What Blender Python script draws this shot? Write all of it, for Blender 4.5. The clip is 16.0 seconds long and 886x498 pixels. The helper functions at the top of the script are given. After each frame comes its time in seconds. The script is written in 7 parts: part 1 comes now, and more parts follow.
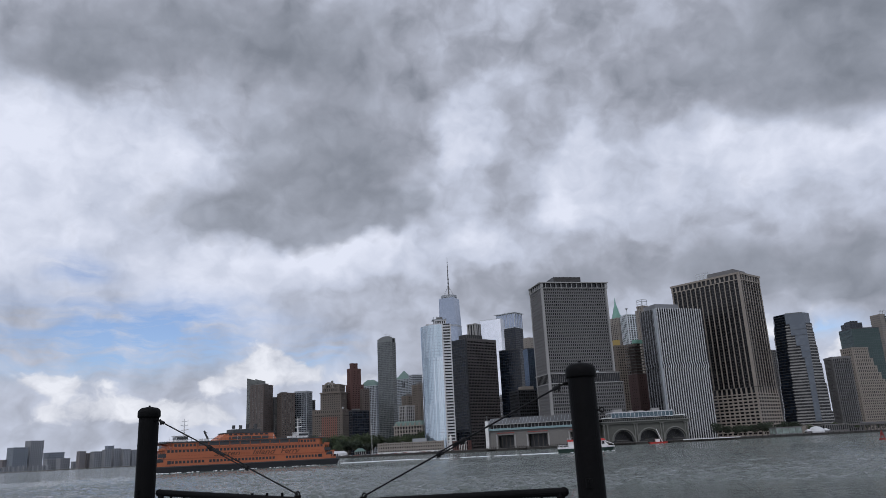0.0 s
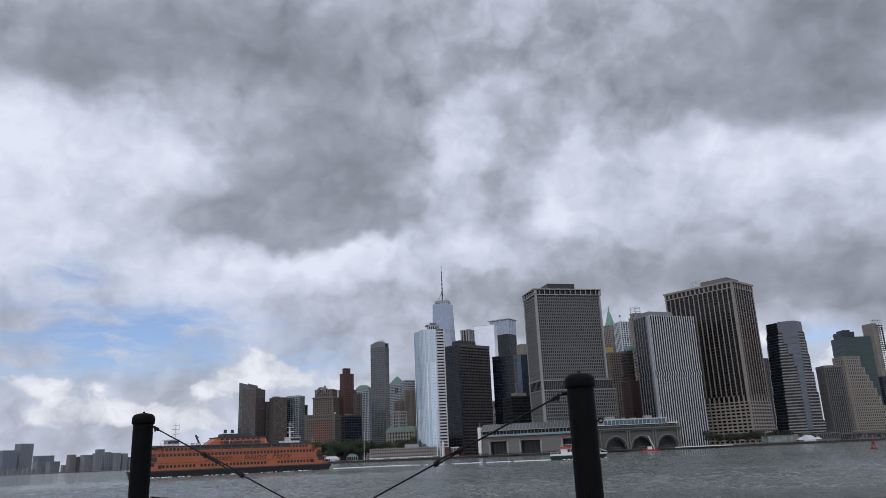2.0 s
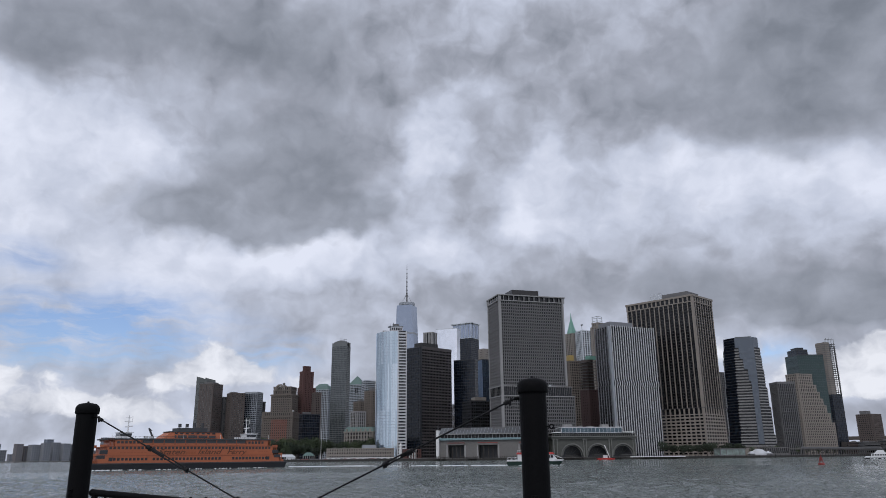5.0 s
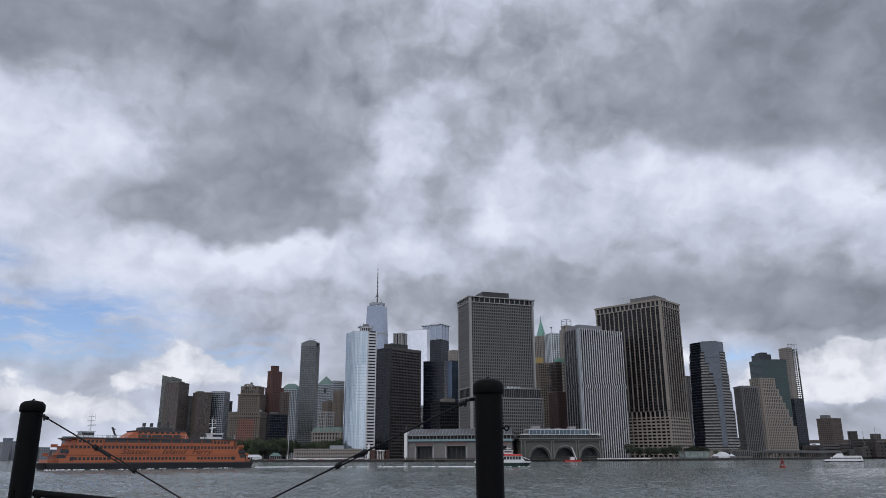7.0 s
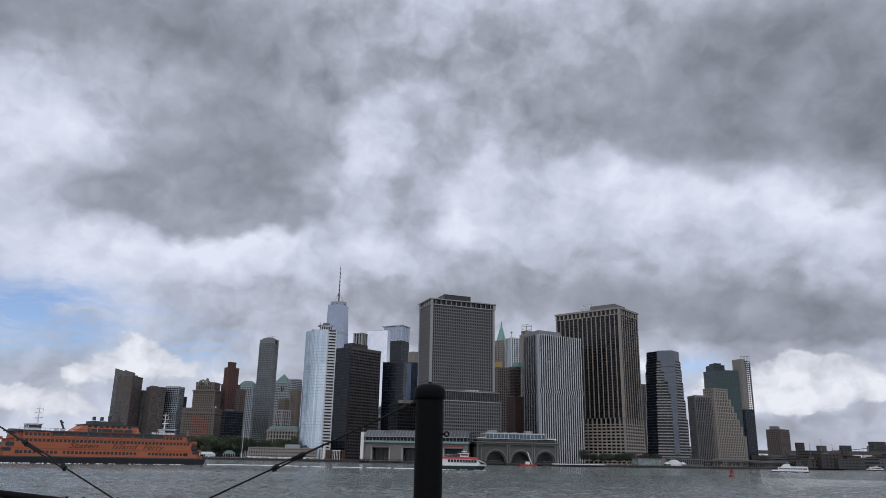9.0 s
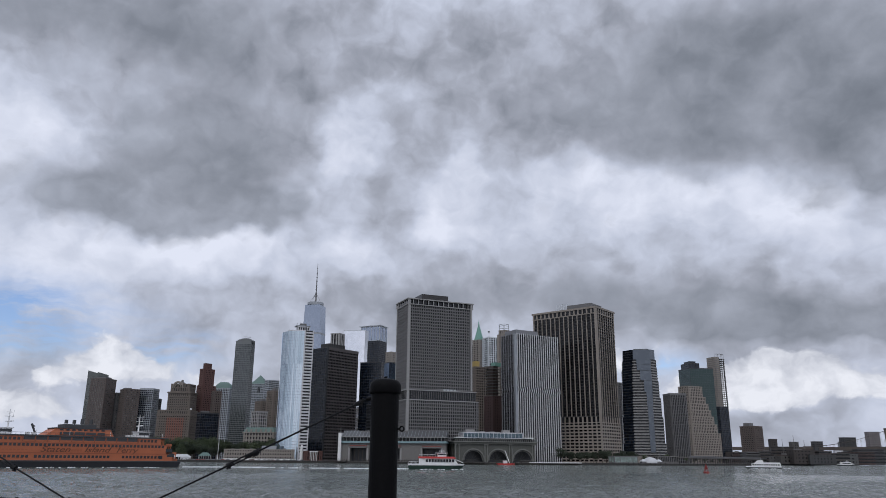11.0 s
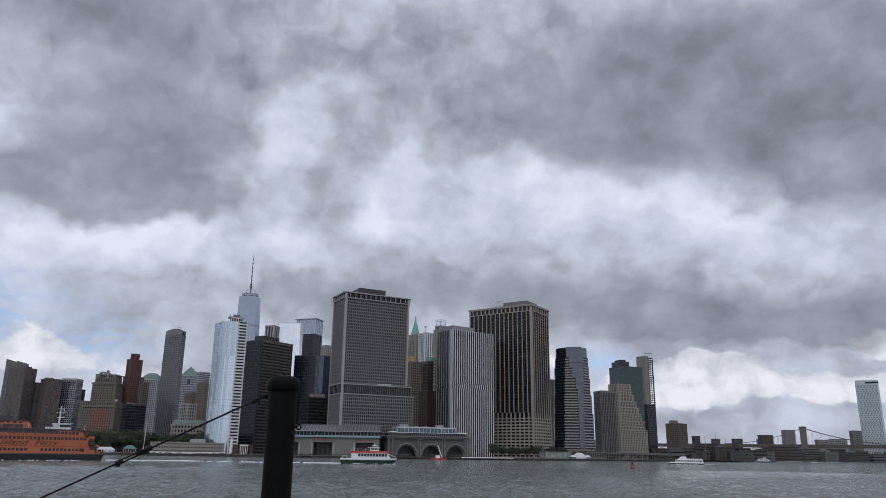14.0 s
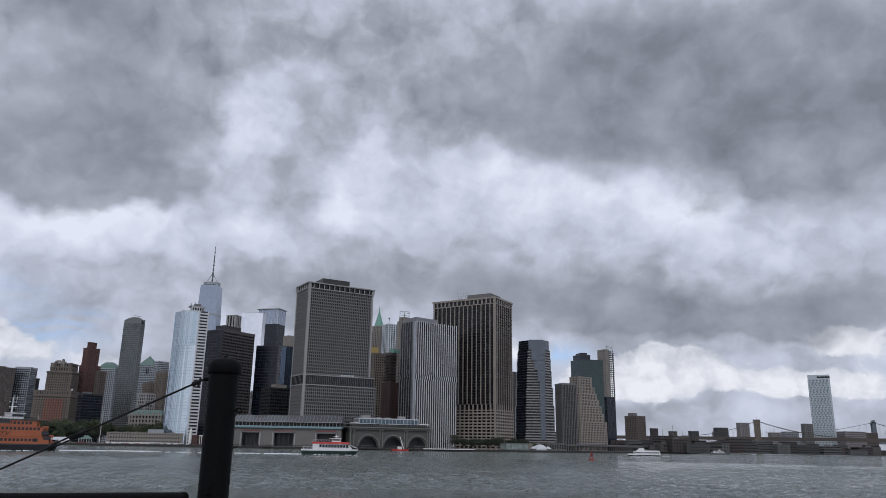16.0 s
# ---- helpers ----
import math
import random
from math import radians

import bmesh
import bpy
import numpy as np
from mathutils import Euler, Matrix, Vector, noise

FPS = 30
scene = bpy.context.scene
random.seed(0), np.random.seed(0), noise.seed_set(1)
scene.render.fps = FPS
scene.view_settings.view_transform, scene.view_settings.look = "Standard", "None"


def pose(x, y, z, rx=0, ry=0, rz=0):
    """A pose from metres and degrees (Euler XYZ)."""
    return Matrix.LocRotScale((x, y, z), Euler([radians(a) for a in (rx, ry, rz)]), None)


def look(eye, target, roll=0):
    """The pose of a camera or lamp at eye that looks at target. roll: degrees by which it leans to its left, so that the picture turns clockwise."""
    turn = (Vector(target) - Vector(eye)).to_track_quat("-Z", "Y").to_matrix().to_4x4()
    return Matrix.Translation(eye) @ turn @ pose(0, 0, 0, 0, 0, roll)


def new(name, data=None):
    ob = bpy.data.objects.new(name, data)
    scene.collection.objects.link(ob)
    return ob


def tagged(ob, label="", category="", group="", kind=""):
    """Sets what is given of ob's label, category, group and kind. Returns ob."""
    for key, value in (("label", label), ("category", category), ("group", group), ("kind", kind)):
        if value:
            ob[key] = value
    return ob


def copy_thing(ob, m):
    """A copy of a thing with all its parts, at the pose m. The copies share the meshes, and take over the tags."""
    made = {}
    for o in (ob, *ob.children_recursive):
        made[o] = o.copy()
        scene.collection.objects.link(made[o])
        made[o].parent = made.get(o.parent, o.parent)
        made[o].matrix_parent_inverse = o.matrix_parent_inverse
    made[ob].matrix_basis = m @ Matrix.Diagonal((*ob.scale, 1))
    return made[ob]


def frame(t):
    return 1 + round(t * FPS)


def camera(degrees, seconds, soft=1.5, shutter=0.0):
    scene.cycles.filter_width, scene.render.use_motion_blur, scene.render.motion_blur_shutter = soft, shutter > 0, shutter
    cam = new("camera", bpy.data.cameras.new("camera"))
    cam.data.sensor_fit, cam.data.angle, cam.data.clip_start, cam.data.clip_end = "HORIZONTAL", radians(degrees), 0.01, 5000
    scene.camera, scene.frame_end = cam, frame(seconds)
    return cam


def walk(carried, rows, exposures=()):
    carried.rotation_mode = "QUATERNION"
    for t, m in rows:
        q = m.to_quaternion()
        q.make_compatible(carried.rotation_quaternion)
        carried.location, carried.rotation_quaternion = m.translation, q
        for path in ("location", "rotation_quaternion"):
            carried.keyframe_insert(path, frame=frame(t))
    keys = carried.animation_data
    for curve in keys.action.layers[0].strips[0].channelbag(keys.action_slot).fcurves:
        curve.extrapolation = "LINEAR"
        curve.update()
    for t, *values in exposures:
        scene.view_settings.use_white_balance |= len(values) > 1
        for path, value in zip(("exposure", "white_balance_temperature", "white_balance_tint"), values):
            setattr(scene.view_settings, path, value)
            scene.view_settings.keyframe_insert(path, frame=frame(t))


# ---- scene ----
cam = camera(62.19, 16.0, soft=0.8)
PATH = [
    (0.0, pose(0.000, -0.000, 4.500, 105.27, 2.74, 0.58)),
    (0.5, pose(-0.007, -0.012, 4.499, 105.40, 3.05, 0.84)),
    (1.0, pose(-0.014, -0.023, 4.498, 105.53, 3.14, 0.88)),
    (1.5, pose(-0.021, -0.007, 4.509, 105.63, 2.82, 0.58)),
    (2.0, pose(-0.027, 0.010, 4.519, 105.68, 2.35, 0.00)),
    (2.5, pose(-0.025, 0.009, 4.531, 105.68, 1.74, -0.74)),
    (3.0, pose(-0.023, 0.009, 4.543, 105.66, 1.15, -1.44)),
    (3.5, pose(-0.015, 0.013, 4.542, 105.64, 0.84, -2.04)),
    (4.0, pose(-0.008, 0.026, 4.534, 105.68, 0.58, -2.49)),
    (6.5, pose(0.069, 0.087, 4.500, 105.86, 0.55, -4.76)),
    (7.0, pose(0.090, 0.111, 4.516, 105.85, 0.23, -5.60)),
    (7.5, pose(0.110, 0.131, 4.533, 105.83, -0.21, -6.50)),
    (8.0, pose(0.132, 0.131, 4.533, 105.84, -0.53, -7.36)),
    (8.5, pose(0.154, 0.132, 4.533, 105.89, -0.86, -8.19)),
    (9.0, pose(0.176, 0.132, 4.532, 106.02, -1.04, -8.89)),
    (11.5, pose(0.313, 0.147, 4.509, 105.97, -0.31, -11.12)),
    (12.0, pose(0.338, 0.149, 4.512, 105.82, -0.33, -11.91)),
    (12.5, pose(0.362, 0.151, 4.515, 105.75, -0.45, -12.81)),
    (13.0, pose(0.397, 0.151, 4.521, 105.75, -0.50, -13.72)),
    (13.5, pose(0.423, 0.144, 4.527, 105.75, -0.66, -14.68)),
    (14.0, pose(0.450, 0.137, 4.533, 105.69, -0.76, -15.57)),
    (14.5, pose(0.473, 0.140, 4.529, 105.59, -0.88, -16.46)),
    (15.0, pose(0.496, 0.144, 4.526, 105.41, -0.98, -17.35)),
    (15.5, pose(0.520, 0.152, 4.515, 105.21, -0.87, -18.01)),
    (16.0, pose(0.544, 0.159, 4.505, 105.10, -0.92, -18.44)),
]
walk(cam, PATH)

# ---- sky and light ----
# overcast sky in (azimuth, elevation) degrees: centre, spread, strength
DARK = [
    (-30.3, 28.8, 6.6, 4.0, -0.16), (-12.8, 31.5, 11.5, 3.5, -0.17), (-10.0, 22.5, 7.5, 4.0, -0.12), (-16.2, 19.3, 7.1, 2.6, -0.12),
    (-0.8, 17.1, 8.4, 2.0, -0.1), (-3.4, 23.7, 6.2, 4.0, -0.10), (28.6, 26.4, 14.1, 4.8, -0.16), (11.4, 29.0, 11.5, 4.0, -0.12),
    (13.3, 13.0, 8.8, 2.2, -0.12), (45.6, 25.0, 15.9, 5.3, -0.14), (40.1, 10.3, 13.2, 1.9, -0.16), (7.0, 11.5, 7.0, 1.8, -0.10),
    (27.8, 10.6, 8.8, 1.5, -0.08), (6.9, 16.6, 6.2, 1.8, -0.04), (52.1, 19.2, 11.0, 3.5, -0.12), (36.0, 3.2, 9.0, 0.6, -0.10),
]
BRIGHT = [
    (-31.6, 23.7, 4.8, 2.6, 0.24), (-21.0, 22.7, 4.8, 2.2, 0.27), (-29.0, 19.1, 8.8, 3.1, 0.13), (-9.9, 26.9, 2.2, 1.5, 0.10),
    (2.2, 23.4, 2.0, 2.2, 0.28), (4.4, 26.4, 3.1, 2.2, 0.14), (-2.6, 19.2, 2.6, 1.6, 0.20), (12.0, 17.9, 3.1, 2.0, 0.2),
    (13.6, 23.7, 1.6, 1.6, 0.2), (20.4, 21.7, 3.6, 1.6, 0.24), (27.5, 19.4, 6.6, 2.2, 0.20), (38.0, 17.9, 8.8, 2.4, 0.28),
    (-8.2, 14.9, 7.1, 1.3, 0.38), (3.5, 16.2, 3.2, 1.6, 0.28), (-15.5, 12.4, 5.3, 1.8, 0.14), (-27.7, 15.5, 11.5, 3.0, 0.14),
    (10.2, 18.2, 1.6, 1.3, 0.18), (21.2, 21.3, 8.8, 3.5, 0.08),
]
# torn dark scud with its own edge, in front of the deck
SCUD = [
    (-9.5, 22.5, 6.0, 4.2, 0.95), (-15.0, 18.0, 6.5, 1.9, 0.90), (-6.0, 18.0, 4.0, 1.6, 0.75), (-29.5, 27.5, 4.5, 2.8, 0.65),
    (44.0, 26.0, 15.0, 4.6, 1.10), (30.0, 27.5, 8.0, 3.8, 0.80), (47.0, 19.5, 6.0, 2.4, 0.90), (38.5, 9.6, 11.0, 1.5, 1.15),
    (29.0, 10.3, 6.0, 1.4, 0.75), (42.0, 8.2, 4.0, 1.0, 0.80), (22.0, 12.6, 7.0, 1.3, 0.50), (-23.0, 31.0, 6.0, 2.5, 0.6),
    (8.0, 12.0, 5.0, 1.2, 0.40), (-11.0, 31.5, 8.0, 2.6, 0.7),
]
GAPS = [
    (-19.5, 9.6, 5.0, 1.3, 1.0), (-26.3, 9.4, 7.0, 1.8, 0.85), (-10.2, 7.4, 2.0, 1.0, 0.95), (-27.2, 13.6, 2.0, 0.7, 0.75),
    (-22.0, 7.6, 6.0, 1.2, 0.90), (26.6, 6.9, 2.4, 0.6, 0.90), (-8.0, 8.0, 1.4, 0.7, 0.6), (-28.0, 7.0, 5.0, 1.0, 0.7),
]
# sunlit heaps under the deck, each a rounded head
CUMULUS = [
    (-13.6, 7.2, 1.7, 1.0, 1.2), (-15.6, 6.0, 1.6, 0.8, 1.0), (-18.0, 5.2, 0.8, 0.6, 1.0), (-11.2, 6.0, 2.2, 0.9, 0.8),
    (-18.5, 3.0, 2.6, 0.8, 0.8), (-24.0, 3.6, 5.0, 0.9, 0.9), (-28.5, 5.6, 4.0, 0.8, 0.8), (-6.4, 5.6, 1.4, 0.7, 0.8),
    (25.5, 7.4, 2.4, 0.9, 0.8), (33.0, 6.6, 2.6, 1.0, 1.1), (30.0, 5.2, 3.0, 0.9, 0.8), (37.0, 6.6, 3.4, 0.8, 1.0),
    (47.6, 7.4, 2.6, 0.9, 1.1), (45.0, 4.6, 2.6, 0.8, 0.9), (39.5, 5.0, 4.0, 0.8, 0.9), (34.0, 4.2, 2.6, 0.7, 0.8), (49.5, 4.4, 2.0, 0.8, 0.8),
]
SUN_TURN, SUN_UP = radians(205), radians(48)

world = bpy.data.worlds.new("overcast_sky")
scene.world = world
world.use_nodes = True
wt = world.node_tree
wt.nodes.clear()


def wn(kind, **props):
    n = wt.nodes.new(kind)
    for k, v in props.items():
        if k == "operation":
            n.operation = v
        elif k == "data_type":
            n.data_type = v
    return n


def wmath(op, a, b=0.0, c=0.0, clamp=False):
    n = wn("ShaderNodeMath", operation=op)
    n.use_clamp = clamp
    for i, v in enumerate((a, b, c)):
        if isinstance(v, (int, float)):
            n.inputs[i].default_value = v
        else:
            wt.links.new(v, n.inputs[i])
    return n.outputs[0]


def wvec(op, a, b):
    n = wn("ShaderNodeVectorMath", operation=op)
    for i, v in enumerate((a, b)):
        if isinstance(v, tuple):
            n.inputs[i].default_value = v
        else:
            wt.links.new(v, n.inputs[i])
    return n


def wmix(f, a, b):
    n = wt.nodes.new("ShaderNodeMix")
    n.data_type = "RGBA"
    for sock, v in ((n.inputs[0], f), (n.inputs[6], a), (n.inputs[7], b)):
        if isinstance(v, (int, float)):
            sock.default_value = v
        elif isinstance(v, tuple):
            sock.default_value = (*v, 1)
        else:
            wt.links.new(v, sock)
    return n.outputs[2]


def wnoise(vec, scale, detail, rough=0.55, distort=0.0):
    n = wt.nodes.new("ShaderNodeTexNoise")
    n.inputs["Scale"].default_value, n.inputs["Detail"].default_value = scale, detail
    n.inputs["Roughness"].default_value, n.inputs["Distortion"].default_value = rough, distort
    wt.links.new(vec, n.inputs["Vector"])
    return n


coord = wt.nodes.new("ShaderNodeTexCoord")
way = wt.nodes.new("ShaderNodeSeparateXYZ")
wt.links.new(coord.outputs["Generated"], way.inputs[0])
azimuth = wmath("MULTIPLY", wmath("ARCTAN2", way.outputs[0], way.outputs[1]), 57.2958)
height = wmath("MULTIPLY", wmath("ARCSINE", way.outputs[2]), 57.2958)
flat = wt.nodes.new("ShaderNodeCombineXYZ")
wt.links.new(azimuth, flat.inputs[0])
wt.links.new(height, flat.inputs[1])
# the forms get flatter towards the horizon
low = wvec("MULTIPLY", flat.outputs[0], (1.0, 1.2, 0.0)).outputs[0]
swirl = wnoise(low, 0.11, 3, 0.45)
curl = wnoise(low, 0.36, 4, 0.45)


def pull(noise_node, ax, el):
    return wvec("MULTIPLY", wvec("SUBTRACT", noise_node.outputs["Color"], (0.5, 0.5, 0.5)).outputs[0], (ax, el, 0.0)).outputs[0]


warped = wvec("ADD", wvec("ADD", flat.outputs[0], pull(swirl, 7.0, 5.0)).outputs[0], pull(curl, 4.5, 3.0)).outputs[0]
near_warp = wvec("ADD", flat.outputs[0], pull(curl, 2.4, 1.5)).outputs[0]
torn = wvec("ADD", low, pull(swirl, 5.0, 5.0)).outputs[0]


def blobs(rows, at):
    total = None
    for a, e, sa, se, amp in rows:
        d = wvec("MULTIPLY", wvec("SUBTRACT", at, (a, e, 0.0)).outputs[0], (1 / sa, 1 / se, 0.0)).outputs[0]
        q = wvec("DOT_PRODUCT", d, d).outputs["Value"]
        g = wmath("MULTIPLY", wmath("POWER", 2.718, wmath("MULTIPLY", q, -0.7)), amp)
        total = g if total is None else wmath("ADD", total, g)
    return total


def lobes(at, scale, detail):
    """Rounded heads, cauliflower-like: bright in each cell's middle, creased between."""
    n = wt.nodes.new("ShaderNodeTexVoronoi")
    n.feature, n.normalize = "SMOOTH_F1", True
    n.inputs["Scale"].default_value, n.inputs["Detail"].default_value = scale, detail
    n.inputs["Roughness"].default_value, n.inputs["Smoothness"].default_value = 0.55, 0.6
    wt.links.new(at, n.inputs["Vector"])
    return wmath("SUBTRACT", 0.42, n.outputs["Distance"])


crinkled = wvec("ADD", low, pull(curl, 3.0, 3.0)).outputs[0]
billow = wnoise(torn, 0.13, 7, 0.50).outputs["Fac"]
puffs = wnoise(crinkled, 0.30, 7, 0.52).outputs["Fac"]
heads = lobes(crinkled, 0.24, 2.0)
rough_cloud = wmath("ADD", wmath("MULTIPLY", wmath("SUBTRACT", billow, 0.5), 0.60), wmath("MULTIPLY", wmath("SUBTRACT", puffs, 0.5), 0.46))
rough_cloud = wmath("ADD", rough_cloud, wmath("ADD", wmath("MULTIPLY", heads, 0.42), wmath("MULTIPLY", lobes(crinkled, 0.6, 2.0), 0.24)))
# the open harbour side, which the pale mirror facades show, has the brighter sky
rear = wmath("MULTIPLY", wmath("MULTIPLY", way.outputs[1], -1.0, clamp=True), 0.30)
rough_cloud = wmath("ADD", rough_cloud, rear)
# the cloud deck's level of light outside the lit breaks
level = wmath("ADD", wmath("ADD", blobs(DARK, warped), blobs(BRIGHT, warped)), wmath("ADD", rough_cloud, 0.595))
ramp = wt.nodes.new("ShaderNodeValToRGB")
wt.links.new(level, ramp.inputs[0])
els = ramp.color_ramp.elements
els[0].position, els[0].color = 0.15, (0.170, 0.188, 0.226, 1)
els[1].position, els[1].color = 1.0, (0.75, 0.79, 0.92, 1)
for p, c in ((0.38, (0.227, 0.249, 0.302, 1)), (0.55, (0.355, 0.38, 0.455, 1)), (0.76, (0.545, 0.59, 0.715, 1))):
    el = els.new(p)
    el.color = c
sky = wt.nodes.new("ShaderNodeTexSky")
sky.sky_type, sky.sun_disc = "NISHITA", False
sky.sun_elevation, sky.sun_rotation = SUN_UP, SUN_TURN
clear = wvec("MULTIPLY", sky.outputs[0], (0.098, 0.106, 0.134)).outputs[0]
wisps = wnoise(wvec("MULTIPLY", near_warp, (0.35, 1.6, 1.0)).outputs[0], 0.35, 8, 0.6).outputs["Fac"]
gap = wmath("MULTIPLY", blobs(GAPS, near_warp), wmath("MULTIPLY", wmath("SUBTRACT", wisps, 0.36), 4.0, clamp=True), clamp=True)
gap = wmath("MULTIPLY", gap, 0.95)
mound = blobs(CUMULUS, near_warp)
bumps = lobes(wvec("ADD", low, pull(curl, 1.6, 1.6)).outputs[0], 0.62, 3.0)
heap = wmath("ADD", mound, wmath("ADD", wmath("MULTIPLY", wmath("SUBTRACT", puffs, 0.5), 1.5), wmath("MULTIPLY", bumps, 0.8)))
heap = wmath("MULTIPLY", wmath("SUBTRACT", heap, 0.56), 4.5, clamp=True)
shade = wmath("ADD", wmath("MULTIPLY", mound, 0.45), wmath("ADD", wmath("MULTIPLY", bumps, 1.3), wmath("MULTIPLY", wmath("SUBTRACT", puffs, 0.5), 2.6)))
shade = wmath("ADD", shade, 0.12, clamp=True)
under = wmix(gap, ramp.outputs[0], clear)
lit = wmix(wmath("MULTIPLY", heap, 0.92), under, wmix(shade, (0.40, 0.43, 0.515), (0.84, 0.86, 0.93)))
rag = wmath("ADD", blobs(SCUD, warped), wmath("ADD", wmath("MULTIPLY", wmath("SUBTRACT", puffs, 0.5), 1.5), wmath("MULTIPLY", heads, 0.5)))
rag = wmath("MULTIPLY", wmath("SUBTRACT", rag, 0.32), 1.9, clamp=True)
deep = wmath("ADD", wmath("ADD", wmath("MULTIPLY", wmath("SUBTRACT", billow, 0.5), 1.5), wmath("MULTIPLY", wmath("SUBTRACT", puffs, 0.5), 0.6)), wmath("ADD", 0.33, wmath("MULTIPLY", heads, 0.7)), clamp=True)
final = wmix(wmath("MULTIPLY", rag, 0.70), lit, wmix(deep, (0.148, 0.168, 0.206), (0.37, 0.40, 0.475)))
back = wt.nodes.new("ShaderNodeBackground")
wt.links.new(final, back.inputs[0])
back.inputs[1].default_value = 1.0
wout = wt.nodes.new("ShaderNodeOutputWorld")
wt.links.new(back.outputs[0], wout.inputs[0])

sun = new("sun", bpy.data.lights.new("sun", "SUN"))
sun.data.energy, sun.data.angle, sun.data.color = 0.6, radians(25), (1.0, 0.96, 0.9)
sun.matrix_world = look((0, 0, 50), (math.sin(SUN_TURN + math.pi) * 10, math.cos(SUN_TURN + math.pi) * 10, 50 - 10 * math.tan(SUN_UP)))

# ---- materials ----
def node_math(nt, op, a, b=0.0):
    n = nt.nodes.new("ShaderNodeMath")
    n.operation = op
    for i, v in enumerate((a, b)):
        if isinstance(v, (int, float)):
            n.inputs[i].default_value = v
        else:
            nt.links.new(v, n.inputs[i])
    return n.outputs[0]


def surface(name, col, rough=0.7, metal=0.0, grain=0.5, vary=0.15, blotch=0.03, bump=0.0, bump_scale=None, each=0.0):
    """A plain surface with fine grain, larger stains and, with each, a tone of its own for every piece."""
    m = bpy.data.materials.new(name)
    m.use_nodes = True
    nt = m.node_tree
    p = nt.nodes["Principled BSDF"]
    tc = nt.nodes.new("ShaderNodeTexCoord")
    fine, big = nt.nodes.new("ShaderNodeTexNoise"), nt.nodes.new("ShaderNodeTexNoise")
    for n, s, d in ((fine, grain, 6), (big, blotch, 5)):
        n.inputs["Scale"].default_value, n.inputs["Detail"].default_value = s, d
        nt.links.new(tc.outputs["Object"], n.inputs["Vector"])
    f = node_math(nt, "ADD", node_math(nt, "MULTIPLY", fine.outputs["Fac"], 0.45), node_math(nt, "MULTIPLY", big.outputs["Fac"], 0.55))
    if each:
        oi = nt.nodes.new("ShaderNodeObjectInfo")
        f = node_math(nt, "ADD", f, node_math(nt, "MULTIPLY", node_math(nt, "SUBTRACT", oi.outputs["Random"], 0.5), each))
    r = nt.nodes.new("ShaderNodeValToRGB")
    nt.links.new(f, r.inputs[0])
    e = r.color_ramp.elements
    e[0].position, e[1].position = 0.3, 0.7
    e[0].color = (*(c * (1 - vary) for c in col), 1)
    e[1].color = (*(min(c * (1 + vary), 0.95) for c in col), 1)
    nt.links.new(r.outputs[0], p.inputs["Base Color"])
    nt.links.new(node_math(nt, "ADD", node_math(nt, "MULTIPLY", big.outputs["Fac"], 0.2), rough - 0.1), p.inputs["Roughness"])
    p.inputs["Metallic"].default_value = metal
    if bump:
        b = nt.nodes.new("ShaderNodeBump")
        b.inputs["Strength"].default_value = bump
        b.inputs["Distance"].default_value = 0.02
        nb = fine
        if bump_scale:
            nb = nt.nodes.new("ShaderNodeTexNoise")
            nb.inputs["Scale"].default_value = bump_scale
            nt.links.new(tc.outputs["Object"], nb.inputs["Vector"])
        nt.links.new(nb.outputs["Fac"], b.inputs["Height"])
        nt.links.new(b.outputs[0], p.inputs["Normal"])
    return m


def glazing(name, col, pale, bay=3.0, storey=3.8, metal=0.0, rough=0.12, share=0.25, ior=1.6):
    """Window glass; in each bay and storey its own tint, with blinds drawn behind some of the panes."""
    m = bpy.data.materials.new(name)
    m.use_nodes = True
    nt = m.node_tree
    p = nt.nodes["Principled BSDF"]
    tc = nt.nodes.new("ShaderNodeTexCoord")
    cells = []
    for k in (1.0, 6.0):
        sn = nt.nodes.new("ShaderNodeVectorMath")
        sn.operation = "SNAP"
        sn.inputs[1].default_value = (bay * k, bay * k, storey * k * 0.5 if k > 1 else storey)
        nt.links.new(tc.outputs["Object"], sn.inputs[0])
        wn_ = nt.nodes.new("ShaderNodeTexWhiteNoise")
        nt.links.new(sn.outputs[0], wn_.inputs["Vector"])
        cells.append(wn_.outputs["Value"])
    big = nt.nodes.new("ShaderNodeTexNoise")
    big.inputs["Scale"].default_value, big.inputs["Detail"].default_value = 0.035, 4
    nt.links.new(tc.outputs["Object"], big.inputs["Vector"])
    f = node_math(nt, "ADD", node_math(nt, "MULTIPLY", cells[0], 0.6), node_math(nt, "ADD", node_math(nt, "MULTIPLY", cells[1], 0.15), node_math(nt, "MULTIPLY", big.outputs["Fac"], 0.35)))
    r = nt.nodes.new("ShaderNodeValToRGB")
    nt.links.new(f, r.inputs[0])
    e = r.color_ramp.elements
    e[0].position, e[0].color = max(0.85 - share, 0.3), (*col, 1)
    e[1].position, e[1].color = 1.0, (*pale, 1)
    nt.links.new(r.outputs[0], p.inputs["Base Color"])
    p.inputs["Metallic"].default_value, p.inputs["IOR"].default_value = metal, ior
    nt.links.new(node_math(nt, "ADD", node_math(nt, "MULTIPLY", cells[0], 0.08), rough), p.inputs["Roughness"])
    return m


